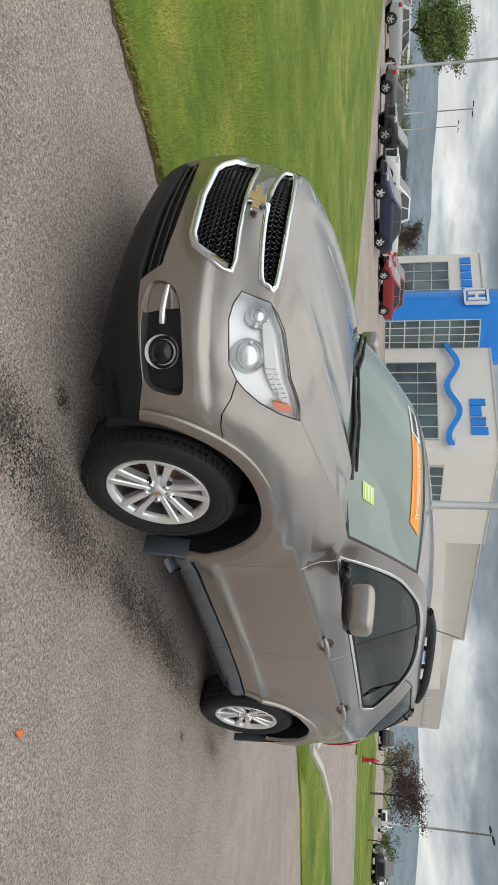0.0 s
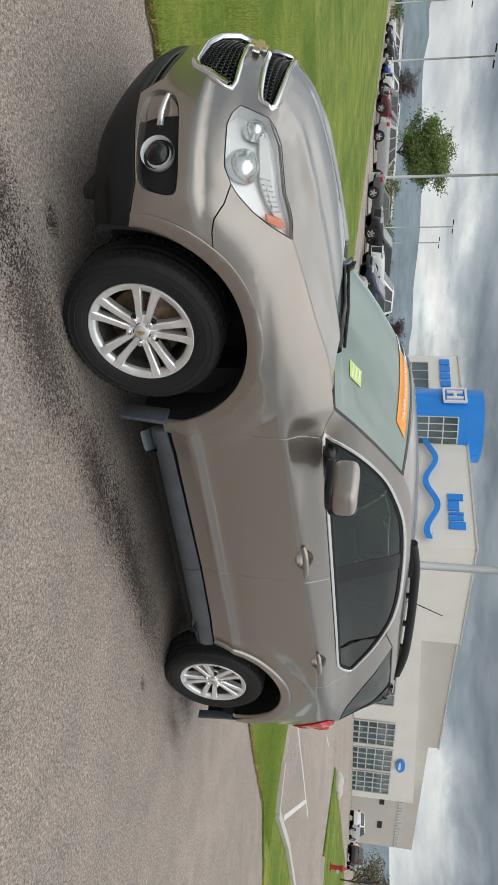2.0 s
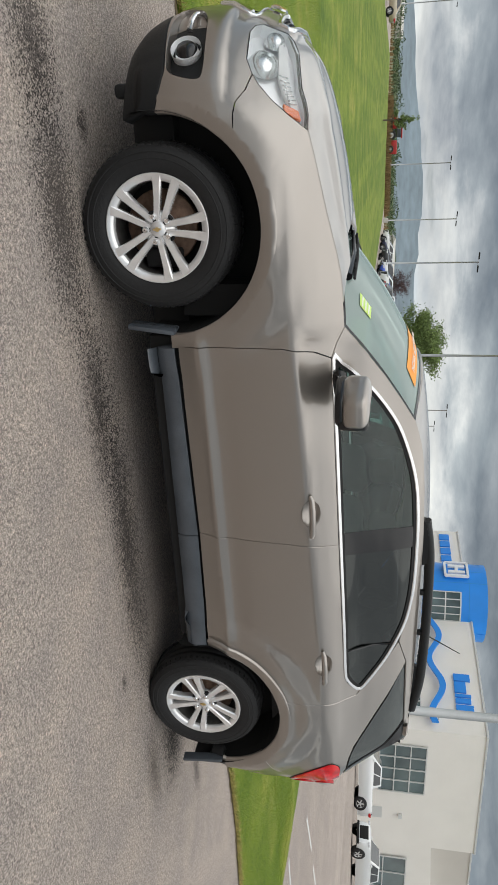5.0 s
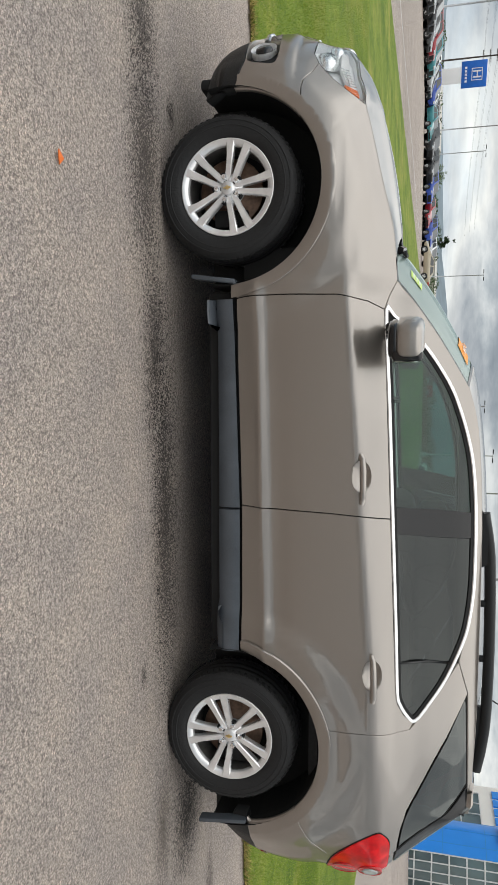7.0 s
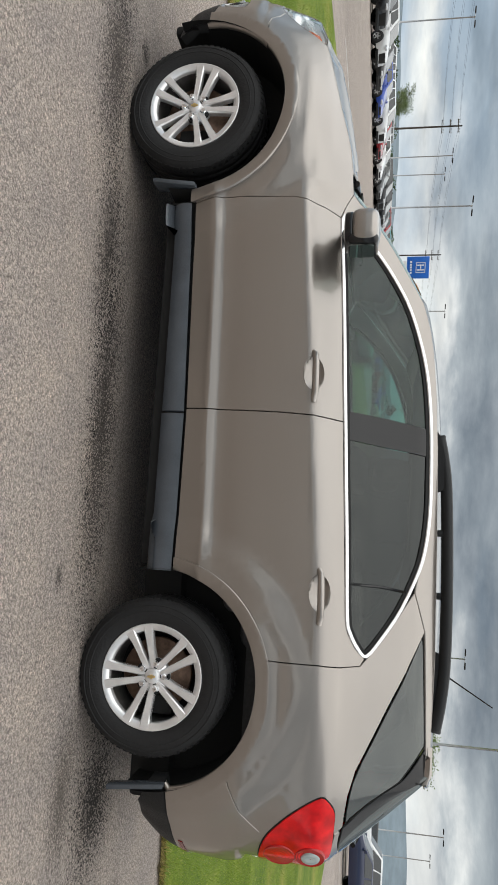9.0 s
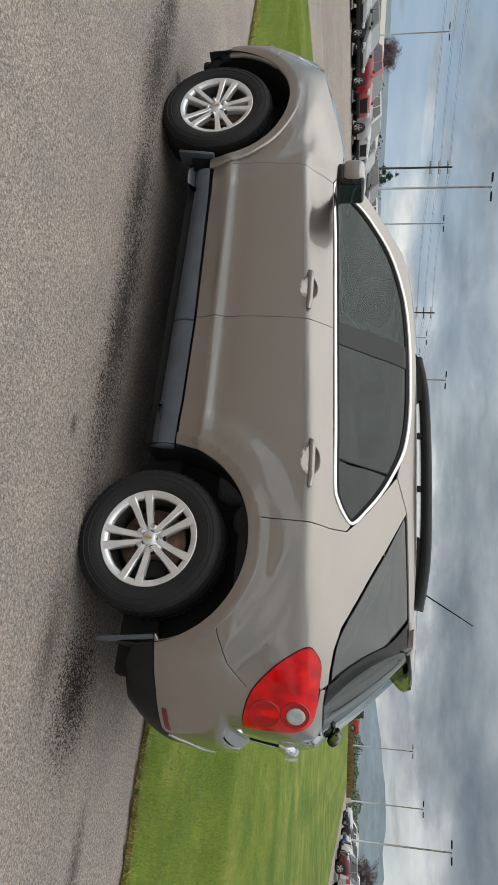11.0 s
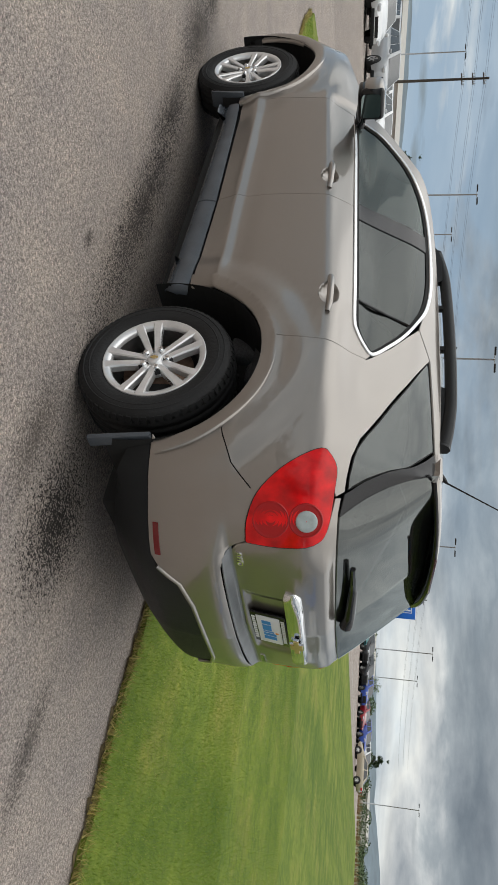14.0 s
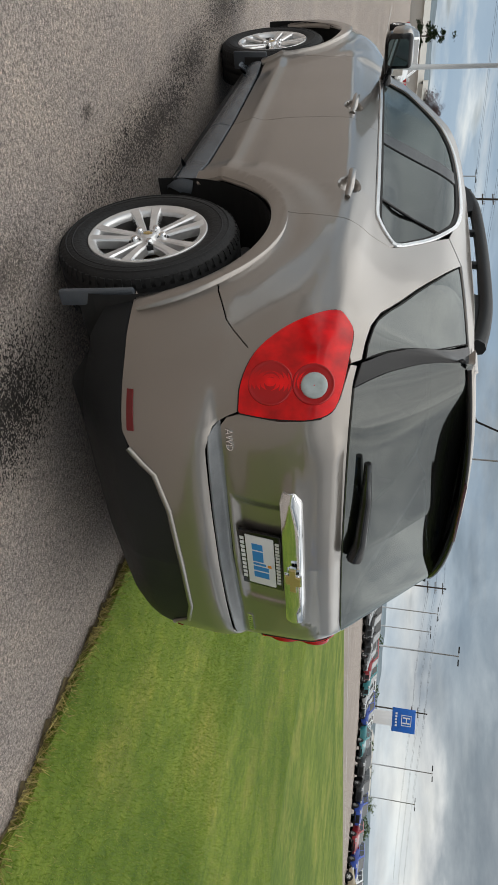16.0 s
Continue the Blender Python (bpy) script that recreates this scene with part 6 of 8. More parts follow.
LAWN = [(-2.9, 1.08), (-3.4, 1.02), (-4.5, 1.1), (-6, 1.18), (-8, 1.27), (-9.4, 1.7), (-10.5, 3.2), (-11.0, 6), (-11.2, 12), (-11.6, 118), (10.2, 118), (10.2, 25), (10.1, 6), (9.9, 3.7),
        (9.6, 2.2), (9.7, 1.45), (12, 1.75), (15, 1.8), (17.4, 0.5), (22, -4), (20, -6.5), (13, -3.2), (10.3, -0.75), (9.2, 0.25), (8.0, 0.9), (6.2, 0.92), (5.3, 0.97), (3.4, 0.82),
        (2.6, 0.80), (1.9, 0.88), (0, 1.02), (-2, 1.15)][::-1]
lawn = sheet("lawn", ragged(LAWN, 0.03), 0.035, M_lawn, 0.05)
tagged(lawn, "broad mown green lawn with mower tracks beside the drive", "lawn", kind="structure")
soil = sheet("lawn_edge", ragged([(-9, 1.45), (-8, 1.23), (-6, 1.14), (-4.5, 1.06), (-3.4, 0.98), (-2.9, 1.04), (-2, 1.11), (0, 0.98), (1.9, 0.84), (2.6, 0.76), (3.4, 0.78), (5.3, 0.93), (6.2, 0.88), (8, 0.86),
                                  (8.6, 0.9), (8, 1.3), (2, 1.3), (-2, 1.5), (-8, 1.6)], 0.035, 0.05, seed=8), 0.005, M_soil)
tagged(soil, "ragged strip of dry brown thatch along the lawn", "lawn edge", kind="structure")
isle = sheet("lawn", [(27, 6.3), (29.5, 2.3), (31, -4), (46, -9), (68, 6), (66, 19), (37, 13), (31.5, 12)], 0.06, M_lawn, 0.12)
tagged(isle, "green grass island between the drives", "lawn", kind="structure")
for pts in ([(9.55, 2.2), (9.7, 1.38), (12, 1.68), (15, 1.73), (17.5, 0.42), (22.1, -4)], [(26.9, 6.4), (29.4, 2.2), (30.9, -4.1)]):
    bm = bmesh.new()
    for a, b in zip(pts, pts[1:]):
        va, vb = Vector((*a, 0)), Vector((*b, 0))
        side = (vb - va).cross(Vector((0, 0, 1))).normalized() * 0.07
        lo = [bm.verts.new((p.x, p.y, lie(p.x, p.y) - 0.01)) for p in (va - side, va + side, vb + side, vb - side)]
        hi = [bm.verts.new((p.x, p.y, lie(p.x, p.y) + 0.11)) for p in (va - side, va + side, vb + side, vb - side)]
        bm.faces.new(hi)
        for i in range(4):
            bm.faces.new((lo[i], lo[(i + 1) % 4], hi[(i + 1) % 4], hi[i]))
    bmesh.ops.recalc_face_normals(bm, faces=bm.faces[:])
    tagged(part("kerb", bm, M_kerb), "pale concrete kerb round the grass", "kerb", kind="structure")


def stripe(a, b, w=0.11):
    va, vb = Vector((*a, 0)), Vector((*b, 0))
    s = (vb - va).cross(Vector((0, 0, 1))).normalized() * w / 2
    ob = sheet("road_marking", [((va - s).x, (va - s).y), ((vb - s).x, (vb - s).y), ((vb + s).x, (vb + s).y), ((va + s).x, (va + s).y)], 0.006, M_line)
    tagged(ob, "worn white painted line on the asphalt", "road marking", kind="structure")


for a, b in (((10.4, 4.0), (17.5, 4.3)), ((11.4, 1.95), (16.2, 4.2)), ((15.5, 7.2), (18, 7.9)), ((19, 8.2), (21.5, 8.9)), ((22.5, 9.2), (25, 9.9)), ((12.5, 6.4), (14.5, 7.0)), ((-14.0, 14), (-14.0, 60))):
    stripe(a, b)
for k in range(36):
    stripe((-35.5, 5.6 + 2.85 * k), (-30.4, 5.6 + 2.85 * k), 0.1)
for k in range(16):
    stripe((12.0, 27.6 + 2.85 * k), (17.2, 27.6 + 2.85 * k), 0.1)


# far hills: one long uneven ridge
def ridge(name, dist, heights, seed, material):
    rnd = random.Random(seed)
    az = np.arange(-115, 130, 1.5)
    hv = np.interp(az, [a for a, _ in heights], [v for _, v in heights])
    verts, faces = [], []
    for i, (a, hh) in enumerate(zip(az, hv)):
        s, c = math.sin(radians(a)), math.cos(radians(a))
        w = hh * dist * (1 + 0.06 * math.sin(a * 0.35) + rnd.uniform(-0.03, 0.03))
        for j, (k, q) in enumerate(((0.86, -0.02), (0.93, 0.6), (1.0, 1.0), (1.2, 0.4))):
            verts.append((s * dist * k, c * dist * k, lie(s * dist * k, c * dist * k) * (0.0 if q > 0 else 1) + (w * q if q > 0 else -5)))
    for i in range(len(az) - 1):
        for j in range(3):
            a = i * 4 + j
            faces.append((a, a + 4, a + 5, a + 1))
    ob = raw(name, verts, faces, material, smooth=True)
    return tagged(ob, "long low hills on the horizon in painted blue-grey haze", "hills", kind="structure")


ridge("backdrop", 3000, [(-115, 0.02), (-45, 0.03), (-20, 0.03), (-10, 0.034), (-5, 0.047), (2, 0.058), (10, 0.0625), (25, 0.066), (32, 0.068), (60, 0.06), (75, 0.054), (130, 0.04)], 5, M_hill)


# ---------------- far cars ----------------
M_cardark = mat("dark_car_glass", (0.015, 0.02, 0.022), 0.08, coat=1.0)
M_lampw = mat("far_headlight", (0.75, 0.77, 0.8), 0.15, 0.3, coat=1.0)
M_lampr = mat("far_tail_light", (0.5, 0.01, 0.012), 0.2, coat=1.0)
CARCOL = {"navy": (0.012, 0.02, 0.06), "white": (0.72, 0.73, 0.73), "silver": (0.42, 0.43, 0.44), "grey": (0.10, 0.105, 0.11), "black": (0.010, 0.010, 0.012), "red": (0.30, 0.012, 0.02),
          "blue": (0.015, 0.06, 0.36), "teal": (0.03, 0.22, 0.24), "beige": (0.42, 0.36, 0.26), "maroon": (0.12, 0.01, 0.018)}
CARMAT = {k: paint_mat(k + "_car_paint", v, 0.2, 0.3, 1.4) for k, v in CARCOL.items()}
SHAPE = {
    # lower outline (x, z), roof line (x, z), length half, width half
    "sedan": dict(L=2.35, W=0.90, belt=0.95, top=[(-1.75, 0.96), (-1.05, 1.40), (0.25, 1.44), (1.15, 0.98)], nose=0.74, tail=0.98, r=0.33),
    "suv": dict(L=2.32, W=0.93, belt=1.08, top=[(-2.2, 1.12), (-1.85, 1.66), (0.20, 1.72), (1.10, 1.12)], nose=1.0, tail=1.12, r=0.36),
    "pickup": dict(L=2.9, W=1.0, belt=1.22, top=[(-0.95, 1.24), (-0.75, 1.86), (0.55, 1.90), (1.35, 1.26)], nose=1.18, tail=1.26, r=0.42),
}
far_cache = {}


def far_car(kind, colour, x, y, turn):
    """A parked car seen from afar; it faces +x before it is turned."""
    here = pose(x, y, lie(x, y), 0, 0, turn)
    key = (kind, colour)
    if key in far_cache:
        return copy_thing(far_cache[key], here)
    s = SHAPE[kind]
    L, W, r = s["L"], s["W"], s["r"]
    car = thing(kind + "_car" if kind != "pickup" else "pickup_truck", {"sedan": f"{colour} sedan parked in the car lot", "suv": f"{colour} sport utility car parked in the lot", "pickup": f"{colour} pickup truck parked in the lot"}[kind],
                "car" if kind != "pickup" else "pickup truck", group="cars in the lot")
    fx, rx = L - 0.88, -L + 0.92
    tp = s["top"]
    xs = np.array([-L, -L + 0.06, -L + 0.22, -L + 0.5, rx, tp[0][0], (rx + fx) / 2, tp[3][0], fx, L - 0.5, L - 0.22, L - 0.06, L])
    xs.sort()
    deck = lambda x: float(np.interp(x, [-L, -L + 0.06, -L + 0.2, min(tp[0][0], -L + 0.5) + 0.05, tp[3][0], L - 0.55, L - 0.2, L - 0.06, L], [0.66, s["tail"] - 0.12, s["tail"], s["belt"] + 0.04, s["belt"] + 0.05, s["nose"] + 0.07, s["nose"], s["nose"] - 0.14, 0.58]))
    foot = lambda x: float(np.interp(abs(x), [0, L - 0.3, L], [0.27, 0.28, 0.42]))
    bm = bmesh.new()
    rows = []
    for x in xs:
        w = W * (1 - 0.20 * max(0.0, (abs(x) - L + 0.7) / 0.7) ** 2.2)
        zt, z0 = deck(x), foot(x)
        half = [(w * 0.92, z0), (w * 0.985, z0 + (zt - z0) * 0.22), (w, z0 + (zt - z0) * 0.55), (w * 0.975, z0 + (zt - z0) * 0.84), (w * 0.91, zt - 0.01), (w * 0.5, zt + 0.035)]
        rows.append([bm.verts.new((x, -y, z)) for y, z in half] + [bm.verts.new((x, y, z)) for y, z in half[::-1]])
    for a, b in zip(rows, rows[1:]):
        for k in range(len(a) - 1):
            bm.faces.new((a[k], a[k + 1], b[k + 1], b[k]))
    bm.faces.new(rows[0])
    bm.faces.new(rows[-1][::-1])
    bmesh.ops.recalc_face_normals(bm, faces=bm.faces[:])
    part("body", smooth_all(bm, 42), CARMAT[colour], car)
    # cabin shell in body colour, its panes let into it
    corner = {}
    for i, ((px, pz), w) in enumerate(zip(tp, (W * 0.90, W * 0.73, W * 0.73, W * 0.90))):
        for sgn in (-1, 1):
            corner[i, sgn] = Vector((px, sgn * w, pz))
    bm = bmesh.new()
    cv = {k: bm.verts.new(v) for k, v in corner.items()}
    for i in range(3):
        bm.faces.new((cv[i, -1], cv[i + 1, -1], cv[i + 1, 1], cv[i, 1]))
    for sgn in (-1, 1):
        bm.faces.new([cv[i, sgn] for i in range(4)])
    bmesh.ops.recalc_face_normals(bm, faces=bm.faces[:])
    bmesh.ops.bevel(bm, geom=[e for e in bm.edges if len(e.link_faces) == 2], offset=0.06, segments=3, profile=0.5, affect="EDGES")
    part("cabin", smooth_all(bm, 50), CARMAT[colour], car)

    def pane(nm, a, b, c, e, s0, s1, t0, t1):
        """A pane on the four-cornered side a b c e (low a to b, high e to c)."""
        at = lambda q, r: (a.lerp(b, q)).lerp(e.lerp(c, q), r)
        nrm = (b - a).cross(e - a).normalized()
        if nrm.dot(a - Vector((0, 0, 1.0))) < 0 and nrm.dot((a + b + c + e) / 4 - Vector(((tp[1][0] + tp[2][0]) / 2, 0, 1.1))) < 0:
            nrm = -nrm
        bq = bmesh.new()
        lo = [bq.verts.new(at(q, r) - nrm * 0.01) for q, r in ((s0, t0), (s1, t0), (s1, t1), (s0, t1))]
        hi = [bq.verts.new(at(q, r) + nrm * 0.012) for q, r in ((s0, t0), (s1, t0), (s1, t1), (s0, t1))]
        bq.faces.new(hi)
        for k in range(4):
            bq.faces.new((lo[k], lo[(k + 1) % 4], hi[(k + 1) % 4], hi[k]))
        bmesh.ops.recalc_face_normals(bq, faces=bq.faces[:])
        part(nm, bq, M_cardark, car)

    for sgn in (-1, 1):
        q = [corner[i, sgn] for i in range(4)]
        cutsx = ((0.07, 0.30), (0.33, 0.61), (0.64, 0.93)) if kind == "suv" else ((0.10, 0.47), (0.51, 0.92))
        for s0, s1 in cutsx:
            pane("side_window", q[0], q[3], q[2], q[1], s0, s1, 0.10, 0.86)
    pane("windscreen", corner[3, -1], corner[3, 1], corner[2, 1], corner[2, -1], 0.06, 0.94, 0.06, 0.92)
    pane("rear_window", corner[0, -1], corner[0, 1], corner[1, 1], corner[1, -1], 0.07, 0.93, 0.14, 0.88)
    for sgn in (-1, 1):
        part("door_mirror", box_bm(tp[3][0] - 0.32, tp[3][0] - 0.18, sgn * (W + 0.07) - 0.08, sgn * (W + 0.07) + 0.08, s["belt"] + 0.03, s["belt"] + 0.17, 0.03), CARMAT[colour], car)
        for cx in (rx, fx):
            bm = spin_bm([(0.01, -0.004), (r + 0.055, -0.004), (r + 0.055, 0.3)], 24)
            bmesh.ops.transform(bm, matrix=Matrix.Translation((cx, sgn * W * 0.997, r)) @ Matrix.Rotation(0 if sgn < 0 else math.pi, 4, "Z"), verts=bm.verts[:])
            part("wheel_arch", bm, M_matblack, car)
    for cx in (rx, fx):
        for sgn in (-1, 1):
            w = new("wheel")
            w.parent = car
            w.matrix_local = pose(cx, sgn * (W - 0.085), r, 0, 0, 0 if sgn < 0 else 180)
            part("tyre", spin_bm([(r * 0.66, -0.10), (r * 0.9, -0.115), (r, -0.08), (r, 0.08), (r * 0.9, 0.11)], 24), M_tyre, w)
            bm = spin_bm([(r * 0.67, -0.105), (r * 0.62, -0.085), (r * 0.6, -0.03)], 24)
            for k in range(5):
                a = 2 * math.pi * k / 5 + 0.3
                d, e = Vector((math.cos(a), 0, math.sin(a))), Vector((-math.sin(a), 0, math.cos(a)))
                q = [d * 0.02 + e * 0.05, d * r * 0.63 + e * 0.035, d * r * 0.63 - e * 0.035, d * 0.02 - e * 0.05]
                f = bm.faces.new([bm.verts.new(p + Vector((0, -0.09, 0))) for p in q])
            part("rim", bm, M_alloy, w)
    for sgn in (-1, 1):
        part("headlight", box_bm(L - 0.30, L - 0.03, sgn * W * 0.80 - 0.14, sgn * W * 0.80 + 0.10 * (1 if sgn < 0 else 1), s["nose"] - 0.13, s["nose"] + 0.0, 0.03), M_lampw, car)
        part("tail_light", box_bm(-L + 0.0, -L + 0.28, sgn * W * 0.83 - 0.10, sgn * W * 0.83 + 0.10, s["tail"] - 0.24, s["tail"] - 0.06, 0.03), M_lampr, car)
    part("grille", box_bm(L - 0.10, L + 0.004, -W * 0.5, W * 0.5, 0.48, s["nose"] - 0.10, 0.02), M_matblack, car)
    part("bumper", box_bm(L - 0.12, L + 0.03, -W * 0.85, W * 0.85, 0.30, 0.46, 0.03), M_plastic, car)
    if kind == "pickup":
        part("load_bed", box_bm(-L + 0.15, -1.02, -W * 0.80, W * 0.80, 1.0, 1.262, 0.0), M_matblack, car)
    car.matrix_world = here
    far_cache[key] = car
    return car


# row beside the lawn, to the east
for kind, colour, x, y, turn in (("sedan", "navy", 15.8, 31.3, 180), ("pickup", "white", 17.2, 34.3, 172), ("suv", "black", 15.6, 37.8, 184), ("sedan", "grey", 14.6, 41.0, -8), ("suv", "silver", 13.9, 51.2, 0),
                                 ("suv", "maroon", 13.2, 56.0, 180), ("suv", "grey", 13.6, 59.0, 0), ("pickup", "white", 14.0, 63.0, 180), ("sedan", "blue", 13.6, 68.5, 180), ("suv", "white", 14.0, 72.5, 180), ("suv", "black", 13.6, 77.5, 180), ("sedan", "navy", 13.2, 83.0, 180), ("suv", "white", 13.0, 88.5, 180),
                                 ("sedan", "red", 24.2, 36.0, 180), ("suv", "red", 25.5, 38.6, 180), ("sedan", "red", 29.5, 67, 90), ("suv", "grey", 32.5, 66, 90), ("pickup", "silver", 35.5, 66, 90), ("suv", "white", 39, 72, 60),
                                 ("pickup", "white", 44.5, 26.6, 176), ("pickup", "white", 41.0, 31.2, 150), ("suv", "white", 80.0, 27.3, 0), ("suv", "black", 78.5, 23.5, 10), ("sedan", "white", 90, 27.5, 0), ("pickup", "black", 65, 9, 200), ("sedan", "white", 72, 8, 180), ("suv", "grey", 82, 12, 180),
                                 ("sedan", "beige", -13.2, 74.0, 182), ("suv", "white", 92, 18, 180)):
    far_car(kind, colour, x, y, turn)
# cars across the drive, mirrored in the flank of the near car
for i, c in enumerate(("black", "white", "grey", "navy", "white", "black", "silver", "grey", "black", "white", "maroon", "black")):
    far_car("suv" if i % 3 else "sedan", c, -17 + 3.1 * i, -23.0, 90)
# long row in the lot to the west, noses to the drive
ROW = ["white", "white", "silver", "white", "black", "black", "red", "silver", "grey", "black", "white", "black", "blue", "white", "red", "white", "grey", "black", "black", "grey", "red", "teal", "silver", "black",
       "blue", "white", "red", "blue", "white", "black", "silver", "white", "black", "grey", "blue", "red", "blue", "white", "silver", "white"]
KIND = ["sedan", "sedan", "suv", "sedan", "sedan", "sedan", "suv", "suv", "sedan", "suv", "suv"]
for i, c in enumerate(ROW[:26]):
    yy = 6.9 + 2.85 * i
    far_car(KIND[i % len(KIND)], c, -32.6 + 0.25 * math.sin(i * 2.1), yy, (2 if i % 3 else -2))
# cars side by side across the far end of the lawn, noses to the drive
for az, kind, colour in ((-22.6, "sedan", "teal"), (-21.3, "suv", "black"), (-19.6, "suv", "black"), (-18.1, "suv", "blue"), (-16.3, "sedan", "red"), (-14.7, "suv", "blue"), (-13.2, "suv", "white")):
    far_car(kind, colour, 3.6 + 84 * math.sin(radians(az)), -2.7 + 84 * math.cos(radians(az)), -55 - az)
for i in range(0, 22):
    far_car("suv" if i % 2 else "sedan", ["white", "silver", "white", "grey", "white"][i % 5], -38.6, 8.4 + 4.2 * i, 180)


# ---------------- lamp posts, wires, sign ----------------
M_pole = mat("galvanised_pole", (0.42, 0.43, 0.44), 0.45, 0.5, grain=0.1, scale=30, big=0.15)
M_wood = mat("tarred_wood_pole", (0.055, 0.045, 0.035), 0.9, grain=0.4, scale=30)
M_signblue = mat("sign_blue", (0.01, 0.13, 0.55), 0.35, big=0.06)
M_signwhite = mat("sign_white", (0.8, 0.81, 0.82), 0.4)


def street_lamp(x, y, H=11.0, turn=0.0, base=True):
    p = thing("street_lamp", "tall grey steel lamp post with twin flat heads", "street lamp", group="lamp posts of the car lot")
    if base:
        bm = bmesh.new()
        bmesh.ops.create_cone(bm, cap_ends=True, segments=20, radius1=0.34, radius2=0.32, depth=0.85, matrix=Matrix.Translation((0, 0, 0.40)))
        part("footing", smooth_all(bm, 40), M_kerb, p)
    part("pole", tube_bm([(0, 0, 0.0), (0, 0, H * 0.5), (0, 0, H)], [0.11, 0.09, 0.07], 10), M_pole, p)
    for s in (-1, 1):
        part("arm", tube_bm([(0, 0, H - 0.1), (s * 0.5, 0, H - 0.02)], 0.035, 6), M_pole, p)
        part("lamp_head", box_bm(s * 0.75 - 0.38, s * 0.75 + 0.38, -0.17, 0.17, H - 0.09, H + 0.04, 0.04), M_plastic, p)
    p.matrix_world = pose(x, y, lie(x, y) - 0.02, 0, 0, turn)
    return p


first_lamp = street_lamp(13.4, 44.1, 11.0, 20)
for x, y, turn in ((12.4, 75, 10), (11.5, 106, 20), (4.5, 124.5, 5), (40.5, 100.3, 0), (54.2, 125.4, 0), (-40, 40.5, 35), (-39, 72, 40), (-38, 105, 20), (-66, 41, 30), (-62.8, 71.2, 25), (-60, 96, 20), (-87, 61, 30), (-98, 39.4, 25),
                   (-21, 138, 10), (-46, 142, 20), (-64.7, 109.4, 20)):
    copy_thing(first_lamp, pose(x, y, lie(x, y) - 0.02, 0, 0, turn))
street_lamp(58.0, 10.6, 9.4, 40)
street_lamp(9.8, 7.3, 9.8, 15)
street_lamp(-29.6, 6.75, 9.5, 15)

POLES = [(-78, 34), (-70.7, 69), (-63, 93), (-58, 128)]
for x, y in POLES:
    u = thing("utility_pole", "dark wooden utility pole with crossarms", "utility pole", group="utility poles")
    part("pole", tube_bm([(0, 0, 0), (0, 0, 12.0)], [0.17, 0.12], 8), M_wood, u)
    for z in (9.0, 10.2, 11.4):
        part("crossarm", box_bm(-1.0, 1.0, -0.06, 0.06, z - 0.06, z + 0.06, 0.01), M_wood, u)
        for xx in (-0.9, -0.45, 0.45, 0.9):
            part("insulator", tube_bm([(xx, 0, z + 0.05), (xx, 0, z + 0.25)], 0.05, 6), M_pole, u)
    u.matrix_world = pose(x, y, lie(x, y), 0, 0, 10)
bm = bmesh.new()
for (xa, ya), (xb, yb) in zip([(-84, -20)] + POLES, POLES + [(-40, 190)]):
    for z in (9.2, 10.4, 11.6):
        for off in (-0.9, 0.9):
            tube_bm([(xa + (xb - xa) * t + off, ya + (yb - ya) * t, lie(xa, ya) * (1 - t) + lie(xb, yb) * t + z - 1.6 * t * (1 - t)) for t in np.linspace(0, 1, 9)], 0.009, 4, bm, False)
tagged(part("power_lines", bm, M_matblack), "thin sagging black power lines between the poles", "power lines", kind="stuff")

pyl = thing("pylon_sign", "square blue dealership sign with white emblem on a white pedestal", "sign")
part("pedestal", box_bm(-1.1, 1.1, -0.35, 0.35, 0, 4.9, 0.05), M_signwhite, pyl)
part("panel", box_bm(-1.85, 1.85, -0.4, 0.4, 4.8, 8.55, 0.06), M_signblue, pyl)
bm = bmesh.new()
for x0, x1, z0, z1 in ((-0.85, -0.75, 6.3, 7.9), (0.75, 0.85, 6.3, 7.9), (-0.75, 0.75, 7.8, 7.9), (-0.75, 0.75, 6.3, 6.4), (-0.5, -0.3, 6.5, 7.7), (0.3, 0.5, 6.5, 7.7), (-0.3, 0.3, 7.05, 7.2)):
    box_bm(x0, x1, -0.44, -0.405, z0, z1, 0, bm=bm)
part("emblem", bm, M_signwhite, pyl, "white emblem on blue panel")
for k in range(5):
    part("letter_bar", box_bm(-1.1 + k * 0.46, -0.80 + k * 0.46, -0.44, -0.405, 5.3, 5.62), M_signwhite, pyl)
pyl.matrix_world = pose(-47.5, 109.5, lie(-47.5, 109.5), 0, 0, 24)


# ---------------- dealership ----------------
M_render = mat("white_render", (0.80, 0.775, 0.73), 0.8, grain=0.05, scale=20, bump=0.08, big=0.06, big_scale=0.4)
M_greywall = mat("warm_grey_panel", (0.56, 0.53, 0.49), 0.75, grain=0.05, scale=20, big=0.06, big_scale=0.4)
M_blue = mat("bright_blue_cladding", (0.015, 0.25, 0.80), 0.35, big=0.05, big_scale=0.6, coat=0.3)
M_bldglass = mat("building_glass", (0.035, 0.06, 0.065), 0.05, coat=1.0, big=0.5, big_scale=0.25, tint=(0.10, 0.15, 0.15))
M_frame = mat("pale_window_frame", (0.62, 0.63, 0.62), 0.5, 0.2)
bld = thing("dealership_building", "large white dealership with a blue glazed portal", "building")
KX, KY = 42.2, 36.5
G0 = lie(KX, KY) - 0.3


def wall_frame(deg, inward_left):
    d = Vector((math.cos(radians(deg)), math.sin(radians(deg)), 0))
    n = Vector((-d.y, d.x, 0)) if inward_left else Vector((d.y, -d.x, 0))
    return d, n


